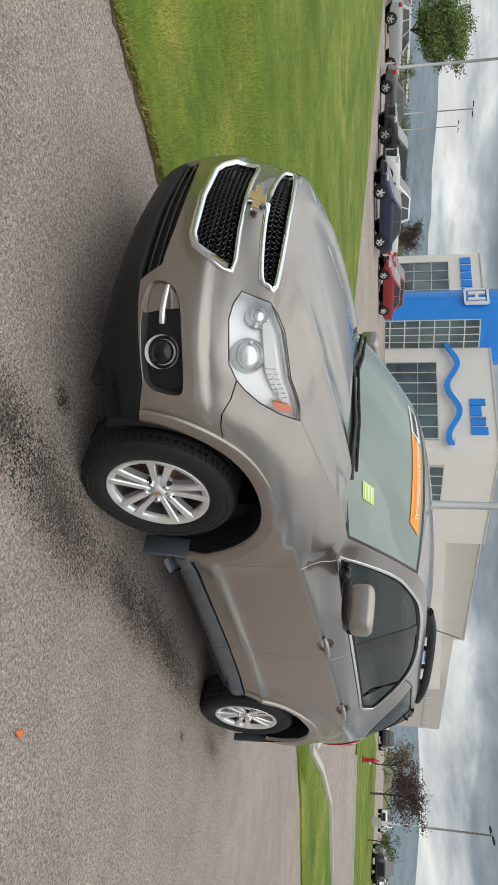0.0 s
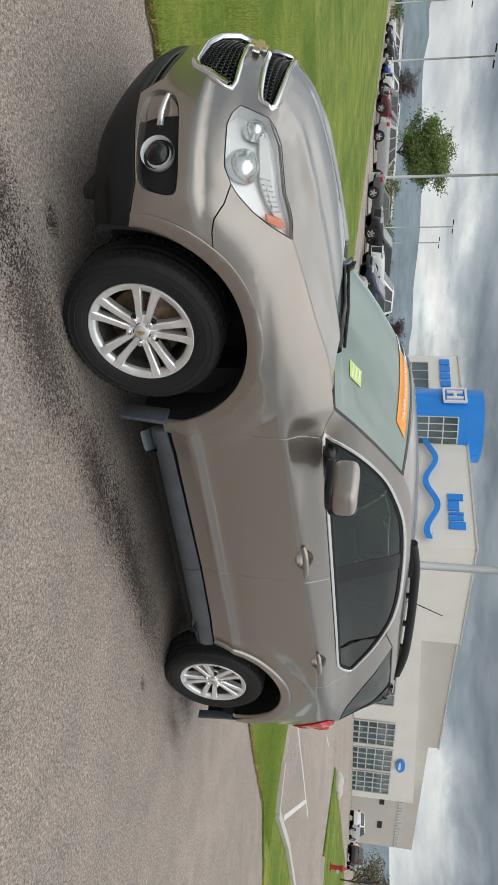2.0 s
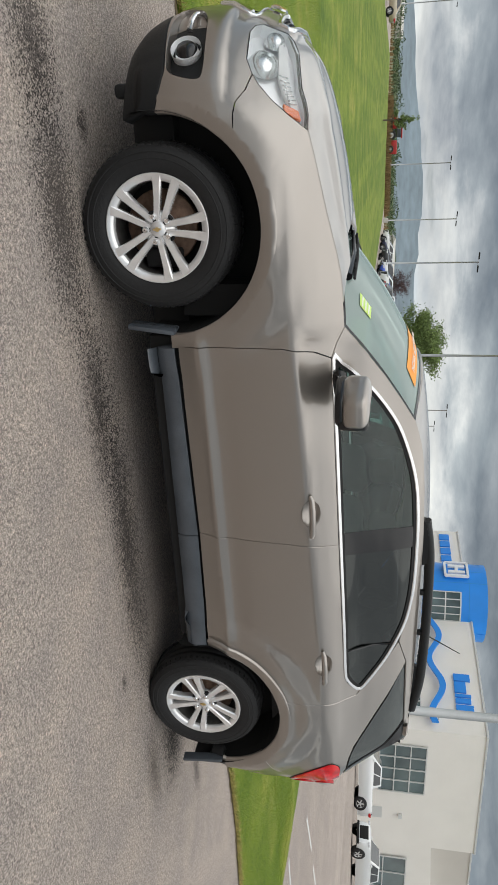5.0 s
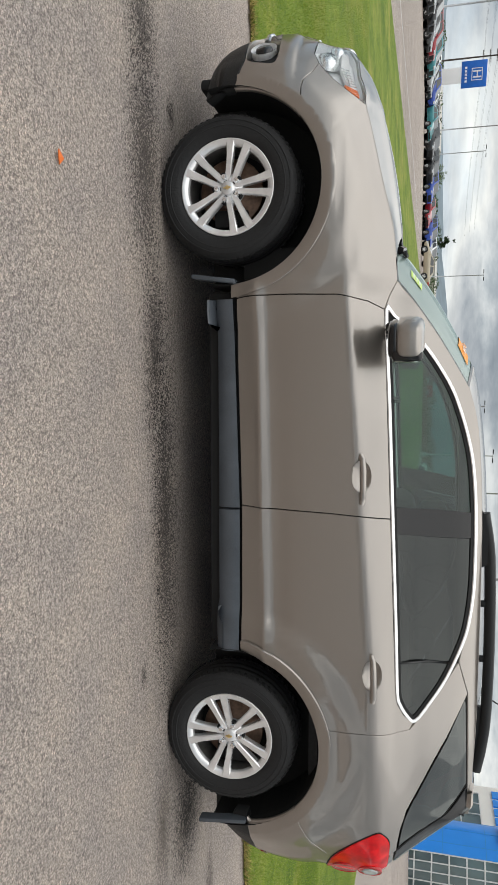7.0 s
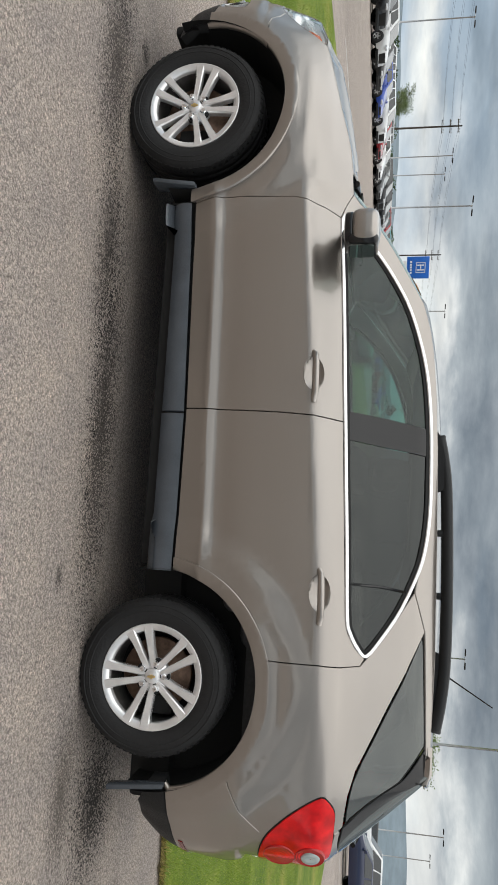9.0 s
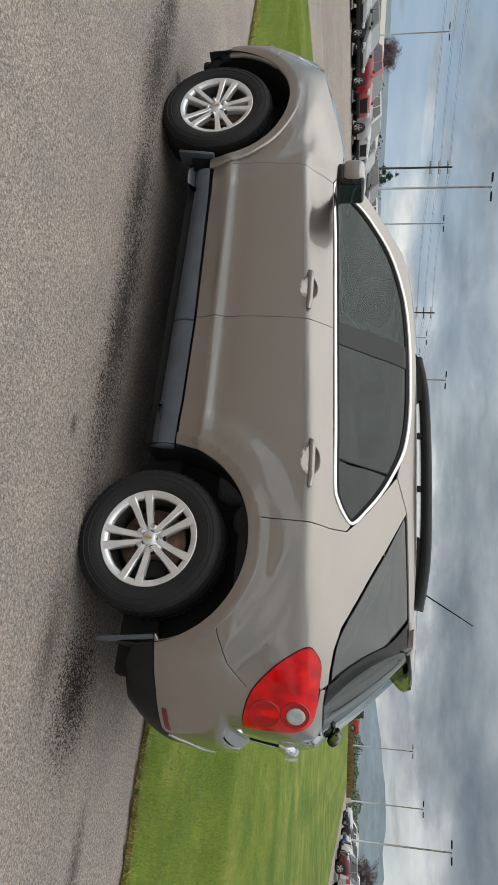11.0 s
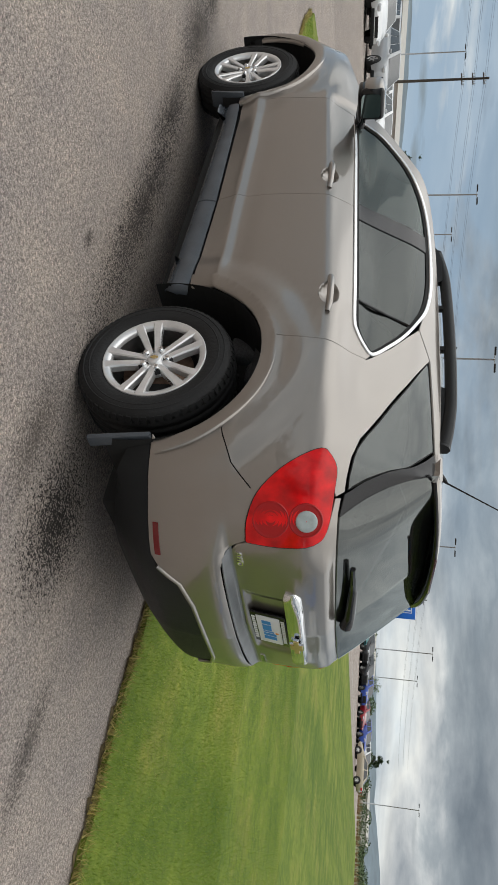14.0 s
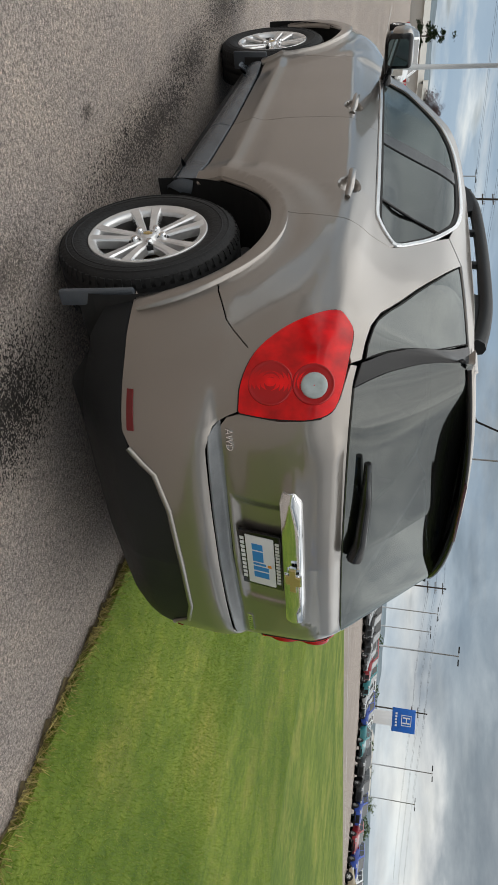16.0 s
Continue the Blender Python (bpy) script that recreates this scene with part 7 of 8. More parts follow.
FAC, SID = wall_frame(92, False), wall_frame(-6, True)


def slab_bm(fr, u0, u1, d0, d1, z0, z1, bm=None):
    """A block in a wall's own terms: along it, into it, and up."""
    d, n = fr
    bm = bm or bmesh.new()
    k = Vector((KX, KY, 0))
    q = [k + d * u + n * w for u, w in ((u0, d0), (u1, d0), (u1, d1), (u0, d1))]
    rise = [0.022 * (p.y - KY) for p in q]
    lo = [bm.verts.new((p.x, p.y, z0 + r)) for p, r in zip(q, rise)]
    hi = [bm.verts.new((p.x, p.y, z1 + r)) for p, r in zip(q, rise)]
    fs = [bm.faces.new(lo), bm.faces.new(hi)] + [bm.faces.new((lo[i], lo[(i + 1) % 4], hi[(i + 1) % 4], hi[i])) for i in range(4)]
    bmesh.ops.recalc_face_normals(bm, faces=fs)
    return bm


def glazing(fr, u0, u1, z0, z1, cols, rows, front=-0.14, bar=0.09, name="window"):
    w = part(name, slab_bm(fr, u0, u1, front + 0.06, front + 0.12, z0, z1), M_bldglass, bld)
    for i in range(cols + 1):
        u = u0 + (u1 - u0) * i / cols
        part("mullion", slab_bm(fr, u - bar / 2, u + bar / 2, front - 0.03, front + 0.07, z0, z1), M_frame, w)
    for j in range(rows + 1):
        z = z0 + (z1 - z0) * j / rows
        part("transom", slab_bm(fr, u0, u1, front - 0.02, front + 0.065, z - bar / 2, z + bar / 2), M_frame, w)
    return w


TOP = 11.4
part("wall", slab_bm(FAC, 0, 13.4, 0, 14, G0, TOP), M_render, bld)
part("coping", slab_bm(FAC, -0.12, 13.4, -0.1, 0.3, TOP, TOP + 0.16), M_frame, bld)
part("wing_wall", slab_bm(FAC, 20.0, 29.3, 0.6, 14, G0, TOP), M_render, bld)
part("coping", slab_bm(FAC, 20.0, 29.4, 0.5, 0.9, TOP, TOP + 0.16), M_frame, bld)
# the round blue entrance tower
CU, CD, CR = 16.9, 0.7, 3.8
d, n = FAC
hub_p = Vector((KX, KY, 0)) + d * CU + n * CD


def drum_pt(a, r, z):
    """A point on the tower: a = 0 looks along the facade, -90 out to the drive."""
    q = hub_p + (d * math.cos(radians(a)) + n * math.sin(radians(a))) * r
    return (q.x, q.y, z + 0.022 * (q.y - KY))


def drum_bm(r0, r1, a0, a1, z0, z1, steps):
    bm = bmesh.new()
    rows = []
    for a in np.linspace(a0, a1, steps + 1):
        rows.append([bm.verts.new(drum_pt(a, r, z)) for r, z in ((r0, z0), (r1, z0), (r1, z1), (r0, z1))])
    for p, q in zip(rows, rows[1:]):
        for k in range(4):
            bm.faces.new((p[k], p[(k + 1) % 4], q[(k + 1) % 4], q[k]))
    bm.faces.new(rows[0])
    bm.faces.new(rows[-1][::-1])
    bmesh.ops.recalc_face_normals(bm, faces=bm.faces[:])
    return smooth_all(bm, 30)


TT = TOP + 1.5
part("portal", drum_bm(CR - 0.4, CR, -190, 169, G0, TT, 60), M_blue, bld, "round bright blue clad entrance tower")
part("portal_roof", drum_bm(0.05, CR - 0.1, -190, 169, TT - 0.5, TT - 0.35, 30), M_greywall, bld)
for z in (4.2, 7.7, 11.2):
    part("joint", drum_bm(CR - 0.05, CR + 0.012, -170, -5, z - 0.02, z + 0.02, 40), M_plateblue, bld)
for a in (-112, -90, -60, -30):
    part("joint", drum_bm(CR - 0.05, CR + 0.012, a - 0.3, a + 0.3, G0, TT, 1), M_plateblue, bld)
tower = part("tower_window", drum_bm(CR - 0.02, CR + 0.03, -169, -127, G0 + 0.3, 10.4, 12), M_bldglass, bld, "tall curved tower window")
for i in range(5):
    a = -169 + 42 * i / 4
    part("mullion", drum_bm(CR, CR + 0.09, a - 0.7, a + 0.7, G0 + 0.3, 10.4, 1), M_frame, tower)
for j in range(8):
    z = 10.4 - 1.42 * j
    if z > G0:
        part("transom", drum_bm(CR, CR + 0.085, -169.5, -126.5, z - 0.06, z + 0.06, 12), M_frame, tower)
glazing(FAC, 1.45, 11.05, 1.6, 4.6, 7, 1)
glazing(FAC, 1.45, 11.05, 4.6, 6.4, 7, 1)
glazing(FAC, 21.2, 27.8, 2.4, 8.0, 4, 3, 0.46)
# silver emblem out on the tower: a rounded square with two posts and a bar
for u0, u1, z0, z1 in ((-0.62, -0.28, 9.25, 10.85), (0.28, 0.62, 9.25, 10.85), (-0.3, 0.3, 9.9, 10.2), (-0.95, 0.95, 8.85, 9.06), (-1.08, 1.08, 10.98, 11.2), (-1.12, -0.9, 8.95, 11.1), (0.9, 1.12, 8.95, 11.1)):
    part("emblem_bar", slab_bm(FAC, CU + u0, CU + u1, -3.45, -3.2, z0, z1), M_signwhite, bld, "silver white emblem bar")
part("emblem_back", slab_bm(FAC, CU - 0.9, CU + 0.9, -3.25, -2.9, 9.0, 11.0), M_blue, bld)
for k in range(5):
    part("letter_bar", slab_bm(FAC, 28.4 - k * 1.35 - 1.0, 28.4 - k * 1.35, 0.42, 0.6, 9.3, 10.4), M_blue, bld)
for w, hh, u in ((0.75, 1.35, 6.25), (1.15, 0.95, 5.35), (0.28, 1.3, 4.0), (0.5, 1.25, 3.55), (0.8, 1.4, 2.85)):
    part("letter_bar", slab_bm(FAC, u - w, u, -0.16, -0.004, 9.25, 9.25 + hh), M_blue, bld)
# the blue wave above the show windows
bm = bmesh.new()
prev = None
for i in range(73):
    u = 13.6 - 13.1 * i / 72
    zc = 7.75 - 0.50 * math.cos(i / 72 * 2 * math.pi * 2.15)
    p = Vector((KX, KY, 0)) + d * u
    ring = [bm.verts.new((p.x + n.x * q, p.y + n.y * q, zc + w + 0.022 * (p.y - KY))) for q, w in ((-0.62, -0.26), (-0.62, 0.26), (-0.42, 0.26), (-0.42, -0.26))]
    if prev:
        for k in range(4):
            bm.faces.new((prev[k], prev[(k + 1) % 4], ring[(k + 1) % 4], ring[k]))
    else:
        bm.faces.new(ring)
    prev = ring
bm.faces.new(prev[::-1])
bmesh.ops.recalc_face_normals(bm, faces=bm.faces[:])
part("wave_band", bm, M_blue, bld, "bright blue wavy band")
for u in (9.0, 6.2, 3.4, 1.2):
    part("bracket", slab_bm(FAC, u - 0.05, u + 0.05, -0.45, 0.0, 7.7, 7.8), M_frame, bld)
# long side, in stepped blocks
part("side_wall", slab_bm(SID, 0, 12.3, 0, 12, G0, TOP), M_render, bld)
bm = slab_bm(SID, 12.3, 42.0, 0.05, 12, G0, 7.9)
for v in bm.verts:
    if v.co.z > 5 and (v.co - Vector((KX, KY, v.co.z))).dot(SID[0]) > 30:
        v.co.z += 1.5
part("low_wall", bm, M_render, bld)
part("upper_wall", slab_bm(SID, 12.3, 31.8, 1.2, 12, 7.8, TOP), M_greywall, bld)
part("upper_wall", slab_bm(SID, 31.8, 58.0, 2.2, 14, G0, TOP - 0.9), M_greywall, bld)
part("coping", slab_bm(SID, -0.1, 12.35, -0.08, 0.3, TOP, TOP + 0.14), M_frame, bld)
part("coping", slab_bm(SID, 12.3, 31.9, 1.12, 1.5, TOP, TOP + 0.14), M_frame, bld)
glazing(SID, 1.6, 6.45, 3.2, 6.95, 4, 3)
part("side_door", slab_bm(SID, 8.4, 9.6, -0.03, 0.05, G0 + 0.3, G0 + 2.5), M_frame, bld, "plain pale side door")
part("wall_lamp", slab_bm(SID, 8.9, 9.25, -0.25, 0.0, 5.0, 5.3), M_frame, bld)
glazing(SID, 13.8, 22.9, 2.0, 5.9, 5, 2)
for u in (26.1, 31.2, 36.1):
    glazing(SID, u, u + 4.3, G0 + 0.4, 6.35, 4, 5, -0.10, 0.12, "garage_door")
bm = bmesh.new()
bmesh.ops.create_circle(bm, cap_ends=True, segments=28, radius=1.0)
o = Vector((KX, KY, 0)) + SID[0] * 34.0 + SID[1] * -0.06
bmesh.ops.transform(bm, matrix=Matrix.Translation((o.x, o.y, 7.3)) @ Matrix.Rotation(radians(-6), 4, "Z") @ Matrix.Rotation(radians(90), 4, "X") @ Matrix.Diagonal((1.25, 0.5, 1, 1)), verts=bm.verts[:])
ex = bmesh.ops.extrude_face_region(bm, geom=bm.faces[:])
bmesh.ops.translate(bm, verts=[g for g in ex["geom"] if isinstance(g, bmesh.types.BMVert)], vec=SID[1] * -0.15)
bmesh.ops.recalc_face_normals(bm, faces=bm.faces[:])
part("oval_sign", bm, M_blue, bld, "small blue oval sign")
part("letter_bar", slab_bm(SID, 33.3, 34.7, -0.24, -0.2, 7.15, 7.4), M_signwhite, bld)
for u in (45.5, 51.5):
    part("vent", slab_bm(SID, u, u + 1.6, 2.1, 2.22, 5.6, 6.2), M_plastic, bld)
for u in np.arange(43.0, 57.5, 0.75):
    part("canopy_strip", slab_bm(SID, u, u + 0.45, 2.06, 2.22, 8.0, 8.6), M_frame, bld)
# bench and plants before the show windows
bn = thing("bench", "dark metal bench before the show windows", "bench")
for p in ([(0, 0, 0), (0, 0, 0.45), (0, 0.5, 0.45), (0, 0.5, 0)], [(1.5, 0, 0), (1.5, 0, 0.45), (1.5, 0.5, 0.45), (1.5, 0.5, 0)]):
    part("leg", tube_bm(p, 0.03, 6), M_plastic, bn)
for k in range(5):
    part("slat", box_bm(-0.1, 1.6, 0.02 + 0.1 * k, 0.09 + 0.1 * k, 0.46, 0.49), M_plastic, bn)
bn.matrix_world = pose(40.3, 42.0, lie(40.3, 42), 0, 0, 92)
# far roofs in the lot behind
for x, y, w, dd, hh, c in ((-105, 60, 60, 14, 2.3, M_kerb), (-115, 20, 40, 14, 2.5, M_kerb), (36, 165, 26, 10, 1.8, M_kerb), (60, 190, 30, 12, 1.9, M_kerb), (-30, 210, 14, 12, 2.0, M_kerb), (-70, 190, 16, 12, 2.2, M_kerb)):
    b2 = thing("warehouse", "long low building far beyond the lot", "building")
    part("wall", box_bm(-w / 2, w / 2, -dd / 2, dd / 2, -0.5, hh * 0.75), M_greywall, b2)
    bm = prism_bm([(-dd / 2 - 0.4, hh * 0.75), (dd / 2 + 0.4, hh * 0.75), (0, hh * 1.15)], -w / 2 - 0.4, w / 2 + 0.4, axis="x")
    part("roof", bm, c, b2)
    b2.matrix_world = pose(x, y, lie(x, y), 0, 0, 75 if x < -100 else 5)


# ---------------- trees and shrubs ----------------
M_bark = mat("grey_bark", (0.09, 0.07, 0.055), 0.9, grain=0.4, scale=25, bump=0.5)


def leaf_mat(name, color):
    m = mat(name, color, 0.7, spec=0.25)
    nt = m.node_tree
    b = nt.nodes["Principled BSDF"]
    g = nt.nodes.new("ShaderNodeNewGeometry")
    mx = nt.nodes.new("ShaderNodeMix")
    mx.data_type = "RGBA"
    mx.inputs[6].default_value, mx.inputs[7].default_value = (*[c * 0.55 for c in color], 1), (*[min(1, c * 1.6) for c in color], 1)
    nt.links.new(g.outputs["Random Per Island"], mx.inputs[0])
    nt.links.new(mx.outputs[2], b.inputs["Base Color"])
    b.inputs["Subsurface Weight"].default_value = 0.0
    return m


M_leaf = leaf_mat("green_leaves", (0.12, 0.17, 0.05))
M_leafdark = leaf_mat("dark_needles", (0.035, 0.06, 0.025))
M_leafplum = leaf_mat("purple_brown_leaves", (0.07, 0.04, 0.04))
M_leafdry = leaf_mat("dry_twigs", (0.16, 0.12, 0.06))


def tree(x, y, H, spread, kind, label, seed, leaves=2600):
    rnd = random.Random(seed)
    t = thing("tree", label, "tree")
    trunk_h = H * (0.22 if kind != "cone" else 0.12)
    bm = tube_bm([(0, 0, -0.2), (0.02 * H, 0, trunk_h), (0, 0.01 * H, H * 0.75)], [0.035 * H * 0.6, 0.025 * H * 0.6, 0.006 * H], 8)
    tips = []
    for k in range(16 if kind != "bare" else 26):
        z0 = trunk_h + (H * 0.7 - trunk_h) * rnd.random()
        a = rnd.uniform(0, 2 * math.pi)
        if kind == "cone":
            reach = spread * (1.02 - z0 / H)
            end = Vector((math.cos(a) * reach, math.sin(a) * reach, z0 + reach * 0.1))
        else:
            reach = spread * rnd.uniform(0.55, 1.0) * (1.0 - 0.45 * max(0, z0 / H - 0.45))
            end = Vector((math.cos(a) * reach, math.sin(a) * reach, z0 + reach * rnd.uniform(0.35, 0.9)))
            end.z = min(end.z, H * 0.97)
        mid = Vector((0, 0, z0)).lerp(end, 0.5) + Vector((0, 0, 0.03 * H))
        tube_bm([(0, 0, z0), mid, end], [0.010 * H, 0.006 * H, 0.002 * H], 5, bm)
        tips += [end, mid, mid.lerp(end, 0.6)]
        if kind == "bare":
            for q in range(3):
                e2 = end + Vector((rnd.uniform(-1, 1), rnd.uniform(-1, 1), rnd.uniform(0, 1))) * spread * 0.35
                tube_bm([mid.lerp(end, 0.5), e2], [0.004 * H, 0.0015 * H], 4, bm)
                tips.append(e2)
    tips.append(Vector((0, 0, H * 0.93)))
    if kind in ("round", "plum"):
        # a full crown: clumps through an uneven ellipsoid
        for k in range(90):
            q = Vector((rnd.gauss(0, 1), rnd.gauss(0, 1), rnd.gauss(0, 1))).normalized() * rnd.uniform(0.35, 0.92)
            q *= 0.86 + 0.28 * noise.noise(q * 2.0 + Vector((seed, 0, 0)))
            tips.append(Vector((q.x * spread, q.y * spread, H * 0.60 + q.z * H * 0.38)))
    part("trunk", bm, M_bark, t)
    verts, faces = [], []
    size = H * (0.017 if kind in ("round", "plum") else 0.026)
    for k in range(leaves):
        c = tips[rnd.randrange(len(tips))]
        r = spread * (0.20 if kind in ("round", "plum") else 0.16 if kind == "cone" else 0.25)
        p = c + Vector((rnd.gauss(0, 1), rnd.gauss(0, 1), rnd.gauss(0, 0.8))) * r * 0.55
        if p.z > H * 1.02 or p.z < trunk_h * 0.6:
            continue
        u = Vector((rnd.uniform(-1, 1), rnd.uniform(-1, 1), rnd.uniform(-1, 1))).normalized()
        v = u.orthogonal().normalized()
        s = size * rnd.uniform(0.5, 1.3)
        i = len(verts)
        verts += [p - u * s, p + v * s * 0.5, p + u * s, p - v * s * 0.5]
        faces.append((i, i + 1, i + 2, i + 3))
    raw("crown", verts, faces, {"round": M_leaf, "cone": M_leafdark, "bare": M_leafdry, "plum": M_leafplum, "small": M_leaf}[kind], t)
    t.matrix_world = pose(x, y, lie(x, y), 0, 0, rnd.uniform(0, 360))
    return t


tree(21.8, 76.5, 8.3, 4.0, "round", "broad green leafy tree beyond the parked cars", 1, 26000)
tree(24.5, 73, 2.6, 0.9, "small", "small young green tree on the grass", 2, 900)
tree(28.8, 49, 3.4, 1.5, "plum", "dark purple-leaved bush beside the lot", 3, 5000)
tree(17.5, 88, 4.2, 2.0, "plum", "dark rounded bush behind the parked cars", 4, 5000)
tree(50.5, 10.8, 4.4, 2.3, "plum", "dark purple-brown shrub on the grass island", 5, 5000)
tree(53, 13.6, 3.2, 1.6, "bare", "thin young tree with yellow twigs", 6, 1600)
tree(48.5, 7.4, 2.3, 1.1, "small", "low green bush on the grass island", 7, 1400)
tree(-2.3, 78, 4.0, 0.9, "small", "slim young green tree at the far edge of the lawn", 8, 1500)
tree(-95, 53, 6.2, 1.8, "cone", "dark green conifer beyond the lot", 9, 2500)
tree(-108, 80, 5.5, 3.0, "plum", "brown-purple tree beyond the lot", 10, 6000)
tree(-97, 21, 6.2, 2.0, "cone", "dark green spruce behind the car rows", 11, 2500)
tree(-108, 33, 6.2, 2.6, "plum", "dark bushy tree behind the car rows", 12, 6000)
tree(-90, 125, 6.0, 3.4, "round", "green tree beyond the lot", 13, 6000)
tree(-100, 100, 6.2, 2.8, "cone", "dark conifer group beyond the lot", 14, 2500)
tree(-24, 118, 5.0, 1.7, "cone", "small green conifer behind the far car row", 15, 1800)
tree(-30, 99, 3.0, 1.0, "small", "small green tree by the far cars", 16, 900)

# far tree line and weeds: uncounted foliage
rnd = random.Random(77)
verts, faces = [], []
for k in range(60000):
    a = rnd.uniform(-60, 60)
    dist = rnd.uniform(165, 300)
    x = math.sin(radians(a)) * dist
    y = math.cos(radians(a)) * dist
    clump = 0.5 + 0.5 * math.sin(a * 0.9) * math.sin(a * 2.3 + dist * 0.02)
    z = lie(x, y) + rnd.random() ** 1.5 * (0.9 + 2.3 * clump)
    s = rnd.uniform(0.14, 0.34)
    u = Vector((rnd.uniform(-1, 1), rnd.uniform(-1, 1), rnd.uniform(-1, 1))).normalized()
    v = u.orthogonal().normalized()
    p = Vector((x, y, z))
    i = len(verts)
    verts += [p - u * s, p + v * s * 0.7, p + u * s, p - v * s * 0.7]
    faces.append((i, i + 1, i + 2, i + 3))
tagged(raw("far_woods", verts, faces, leaf_mat("far_leaves", (0.055, 0.085, 0.035))), "low dark scrub and trees far across the fields", "trees", kind="stuff")
verts, faces = [], []
for k in range(5000):
    x, y = rnd.uniform(-6, 12), rnd.uniform(116, 126)
    if rnd.random() < 0.15:
        x = rnd.uniform(-30, 34)
    z = lie(x, y)
    s = rnd.uniform(0.3, 1.1)
    a = rnd.uniform(0, 6.3)
    i = len(verts)
    verts += [(x - 0.12 * math.cos(a), y - 0.12 * math.sin(a), z), (x + 0.12 * math.cos(a), y + 0.12 * math.sin(a), z), (x + rnd.uniform(-0.2, 0.2), y, z + s)]
    faces.append((i, i + 1, i + 2))
tagged(raw("weeds", verts, faces, M_weed), "strip of brown dry weeds past the lawn", "weeds", kind="stuff")

# red tractor at the far edge of the lawn
M_tractor = mat("tractor_red", (0.42, 0.015, 0.012), 0.4, coat=0.4, big=0.15)
tr = thing("tractor", "red farm tractor parked beyond the lawn", "tractor")
part("hood", box_bm(0.2, 2.2, -0.45, 0.45, 0.9, 1.6, 0.08), M_tractor, tr)
part("chassis", box_bm(-1.2, 2.0, -0.3, 0.3, 0.55, 0.95, 0.05), M_matblack, tr)
part("cab_glass", box_bm(-1.1, 0.25, -0.7, 0.7, 1.2, 2.3, 0.06), M_cardark, tr)
part("cab_roof", box_bm(-1.25, 0.4, -0.8, 0.8, 2.3, 2.5, 0.06), M_tractor, tr)
part("implement", box_bm(-3.6, -1.5, -0.9, 0.9, 0.5, 1.7, 0.06), M_tractor, tr)
for xx, yy, rr in ((-0.7, -0.85, 0.75), (-0.7, 0.85, 0.75), (1.6, -0.75, 0.5), (1.6, 0.75, 0.5), (-2.8, -0.95, 0.6), (-2.8, 0.95, 0.6)):
    w = new("wheel")
    w.parent = tr
    w.matrix_local = pose(xx, yy, rr, 0, 0, 0 if yy < 0 else 180)
    part("tyre", spin_bm([(rr * 0.5, -0.18), (rr * 0.9, -0.2), (rr, -0.14), (rr, 0.14), (rr * 0.9, 0.2)], 20), M_tyre, w)
    part("rim", spin_bm([(rr * 0.52, -0.15), (rr * 0.3, -0.08), (0.01, -0.08)], 16), M_signwhite, w)
tr.matrix_world = pose(-1.0, 119.5, lie(-1, 119.5), 0, 0, 180)

# hydrant
hy = thing("fire_hydrant", "red fire hydrant standing on the grass", "fire hydrant")
bm = bmesh.new()
for r0, r1, z0, z1 in ((0.20, 0.20, 0.0, 0.06), (0.11, 0.10, 0.06, 0.62), (0.15, 0.15, 0.55, 0.62), (0.13, 0.04, 0.62, 0.80), (0.035, 0.03, 0.80, 0.87)):
    bmesh.ops.create_cone(bm, cap_ends=True, segments=16, radius1=r0, radius2=r1, depth=z1 - z0, matrix=Matrix.Translation((0, 0, (z0 + z1) / 2)))
part("barrel", smooth_all(bm, 35), M_tractor, hy)
for s in (-1, 1):
    part("nozzle", tube_bm([(0, 0, 0.45), (s * 0.22, 0, 0.45)], [0.06, 0.065], 10), M_tractor, hy)
part("front_nozzle", tube_bm([(0, 0, 0.36), (0, -0.22, 0.36)], [0.07, 0.075], 10), M_signwhite, hy)
hy.matrix_world = pose(33.6, 8.2, lie(33.6, 8.2) + 0.055, 0, 0, 15)
# boulders in the planting by the drive
for x, y, s in ((33.5, 12.2, 0.5), (34.6, 12.5, 0.35), (35.6, 12.6, 0.45)):
    bm = bmesh.new()
    bmesh.ops.create_icosphere(bm, subdivisions=2, radius=s)
    for v in bm.verts:
        v.co *= 1 + 0.25 * noise.noise(v.co * 2.5 + Vector((x, y, 0)))
        v.co.z *= 0.6
    b2 = part("boulder", smooth_all(bm), M_kerb)
    b2.matrix_world = pose(x, y, lie(x, y) + 0.12)
    tagged(b2, "pale rounded boulder in the planting", "boulder", group="boulders by the drive")

# ---------------- grass blades along the near lawn ----------------
rng = np.random.default_rng(11)
LP = np.array(LAWN)


def in_poly(px, py, poly):
    inside = np.zeros(len(px), bool)
    j = len(poly) - 1
    for i in range(len(poly)):
        xi, yi, xj, yj = *poly[i], *poly[j]
        hit = ((yi > py) != (yj > py)) & (px < (xj - xi) * (py - yi) / (yj - yi + 1e-12) + xi)
        inside ^= hit
        j = i
    return inside


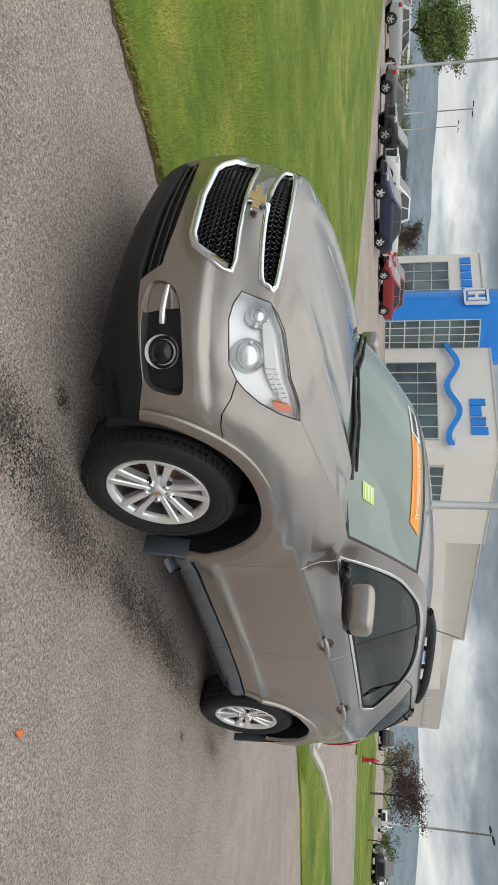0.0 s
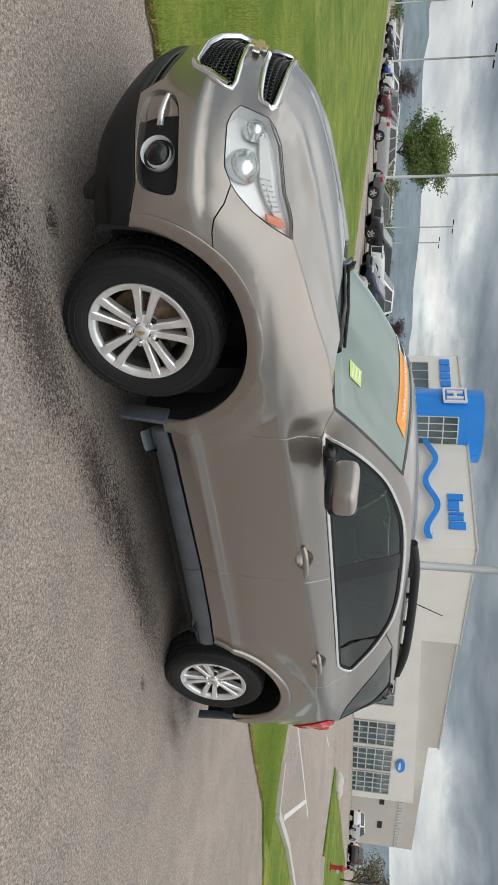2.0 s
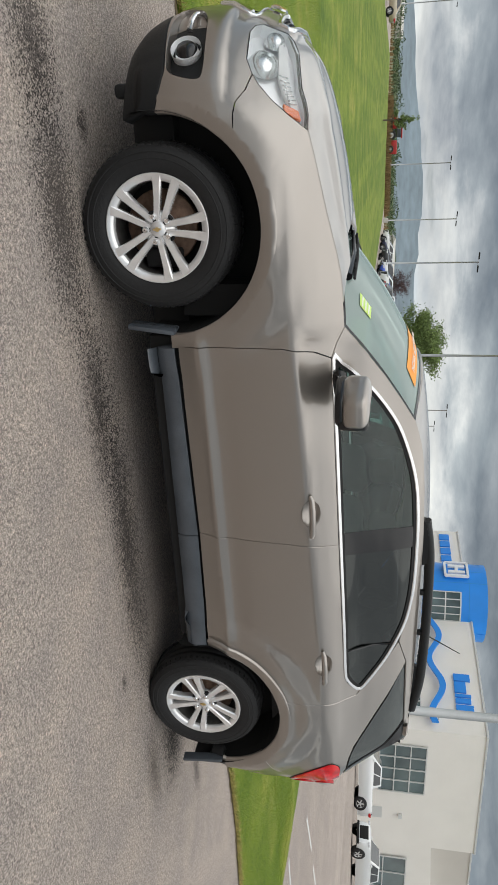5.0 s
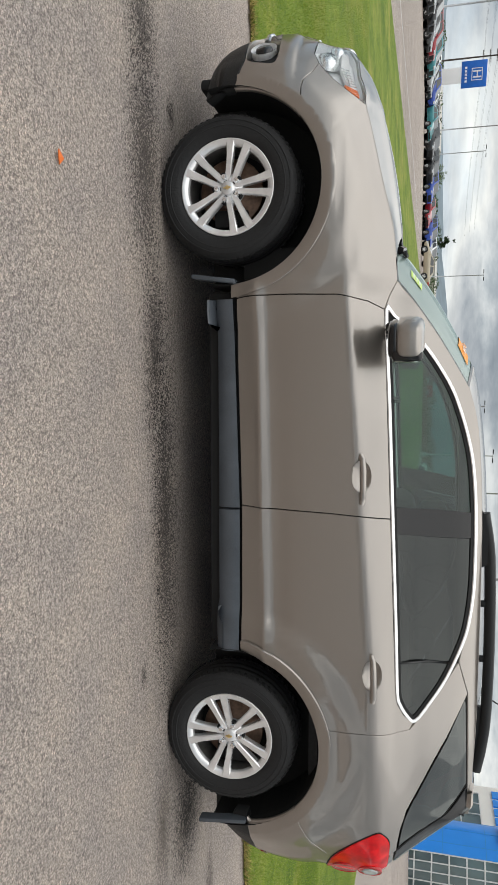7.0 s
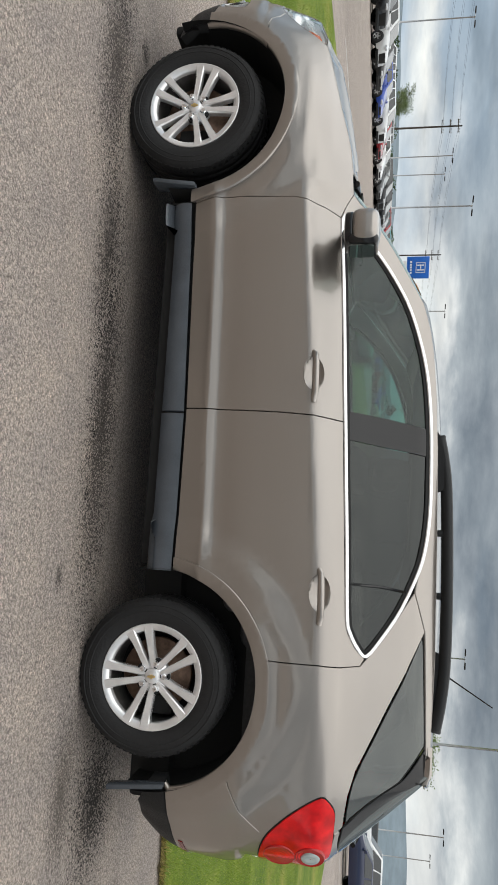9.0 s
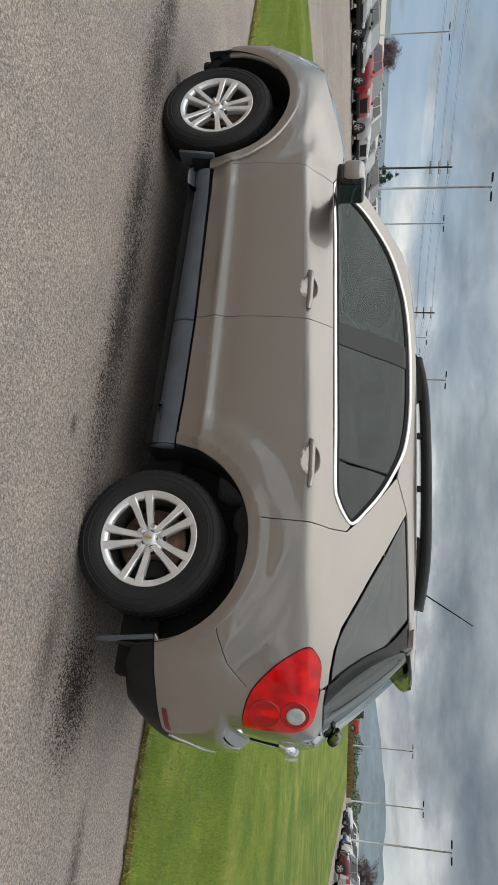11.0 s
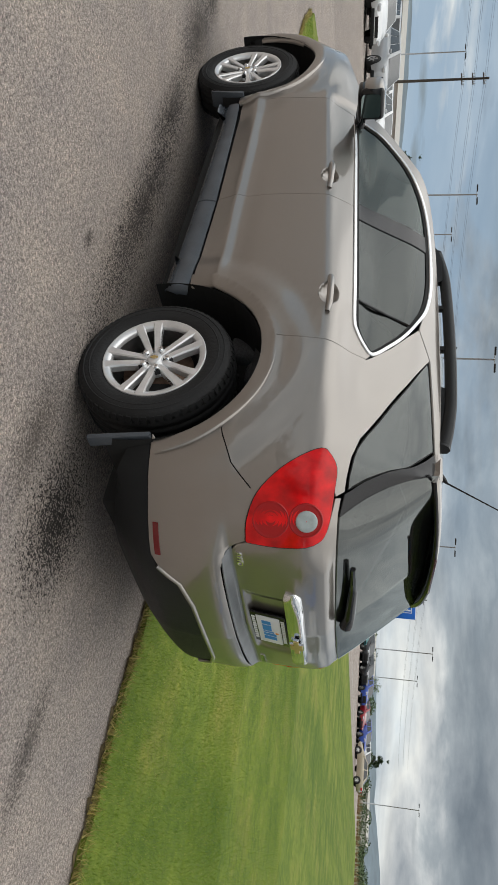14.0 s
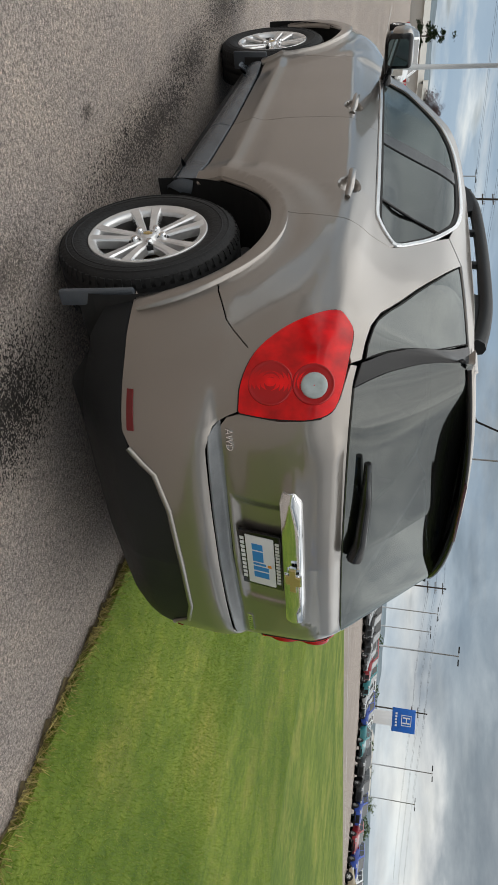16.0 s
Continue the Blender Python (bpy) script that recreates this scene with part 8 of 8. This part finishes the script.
def blades(n, x0, x1, y0, y1, hmin, hmax, fall):
    px = rng.uniform(x0, x1, n)
    py = y0 + (y1 - y0) * rng.random(n) ** fall
    ok = in_poly(px, py, LP)
    px, py = px[ok], py[ok]
    n = len(px)
    hh = rng.uniform(hmin, hmax, n)
    a = rng.uniform(0, 2 * np.pi, n)
    w = rng.uniform(0.0013, 0.0026, n) * (1 + py * 0.07)
    lean = rng.normal(0, 0.5, (n, 2)) * hh[:, None]
    z = 0.024 * np.maximum(0, py - 1) + 0.016 * np.maximum(0, px - 6) + 0.03
    v = np.empty((n, 3, 3))
    v[:, 0] = np.stack([px - w * np.cos(a), py - w * np.sin(a), z], 1)
    v[:, 1] = np.stack([px + w * np.cos(a), py + w * np.sin(a), z], 1)
    v[:, 2] = np.stack([px + lean[:, 0], py + lean[:, 1], z + hh], 1)
    return v.reshape(-1, 3)


def grass_blade_mat():
    """Thin blades, lit from both sides."""
    m = bpy.data.materials.new("grass_blades")
    m.use_nodes = True
    nt = m.node_tree
    nt.nodes.clear()
    g = nt.nodes.new("ShaderNodeNewGeometry")
    r = nt.nodes.new("ShaderNodeValToRGB")
    els = r.color_ramp.elements
    els[0].position, els[0].color = 0.0, (0.135, 0.225, 0.032, 1)
    els[1].position, els[1].color = 0.86, (0.30, 0.385, 0.070, 1)
    e = els.new(1.0)
    e.color = (0.52, 0.47, 0.20, 1)
    nt.links.new(g.outputs["Random Per Island"], r.inputs[0])
    df, tl = nt.nodes.new("ShaderNodeBsdfDiffuse"), nt.nodes.new("ShaderNodeBsdfTranslucent")
    mx, o = nt.nodes.new("ShaderNodeMixShader"), nt.nodes.new("ShaderNodeOutputMaterial")
    for n in (df, tl):
        nt.links.new(r.outputs[0], n.inputs[0])
    nt.links.new(df.outputs[0], mx.inputs[1])
    nt.links.new(tl.outputs[0], mx.inputs[2])
    nt.links.new(mx.outputs[0], o.inputs[0])
    return m


V = np.concatenate([blades(330000, -9, 9.5, 0.7, 4.5, 0.012, 0.028, 1.4), blades(220000, -11, 10, 3.0, 10, 0.014, 0.030, 1.3), blades(9000, 7, 21, -6, 2, 0.04, 0.07, 1.0)])
me = bpy.data.meshes.new("grass")
me.from_pydata(V.tolist(), [], np.arange(len(V)).reshape(-1, 3).tolist())
me.materials.append(grass_blade_mat())
tagged(new("grass", me), "short green grass blades with some dry straw", "grass", kind="stuff")
# long tufts overhanging the drive
n = 9000
px = rng.uniform(-9, 8.5, n)
edge = np.interp(px, [-9, -8, -6, -4.5, -3.4, -2.9, -2, 0, 1.9, 2.6, 3.4, 5.3, 6.2, 8.5], [1.5, 1.27, 1.18, 1.1, 1.02, 1.08, 1.15, 1.02, 0.88, 0.8, 0.82, 0.97, 0.92, 0.9])
py = edge + np.abs(rng.normal(0, 0.05, n)) - 0.03
hh, a = rng.uniform(0.02, 0.06, n), rng.uniform(0, 2 * np.pi, n)
w = rng.uniform(0.003, 0.006, n)
v = np.empty((n, 3, 3))
v[:, 0] = np.stack([px - w * np.cos(a), py - w * np.sin(a), np.full(n, 0.01)], 1)
v[:, 1] = np.stack([px + w * np.cos(a), py + w * np.sin(a), np.full(n, 0.01)], 1)
v[:, 2] = np.stack([px + rng.normal(0, 0.03, n), py - rng.uniform(-0.02, 0.07, n), 0.02 + hh], 1)
me = bpy.data.meshes.new("edge_grass")
me.from_pydata(v.reshape(-1, 3).tolist(), [], np.arange(n * 3).reshape(-1, 3).tolist())
me.materials.append(leaf_mat("dry_edge_grass", (0.40, 0.34, 0.13)))
tagged(new("edge_grass", me), "yellowed grass tufts along the asphalt edge", "grass", kind="stuff")
# fallen orange leaf
lf = raw("fallen_leaf", [(0, 0, 0.006), (0.03, -0.015, 0.014), (0.055, 0, 0.008), (0.03, 0.018, 0.016), (0.0, 0, 0.002), (0.03, -0.015, 0.010), (0.055, 0, 0.004), (0.03, 0.018, 0.012)],
         [(0, 1, 3), (1, 2, 3), (4, 7, 5), (5, 7, 6), (0, 4, 5, 1), (1, 5, 6, 2), (2, 6, 7, 3), (3, 7, 4, 0)], mat("orange_leaf", (0.75, 0.16, 0.02), 0.6))
lf.location = (-1.31, -1.91, 0.004)
tagged(lf, "small curled orange leaf lying on the asphalt", "leaf")
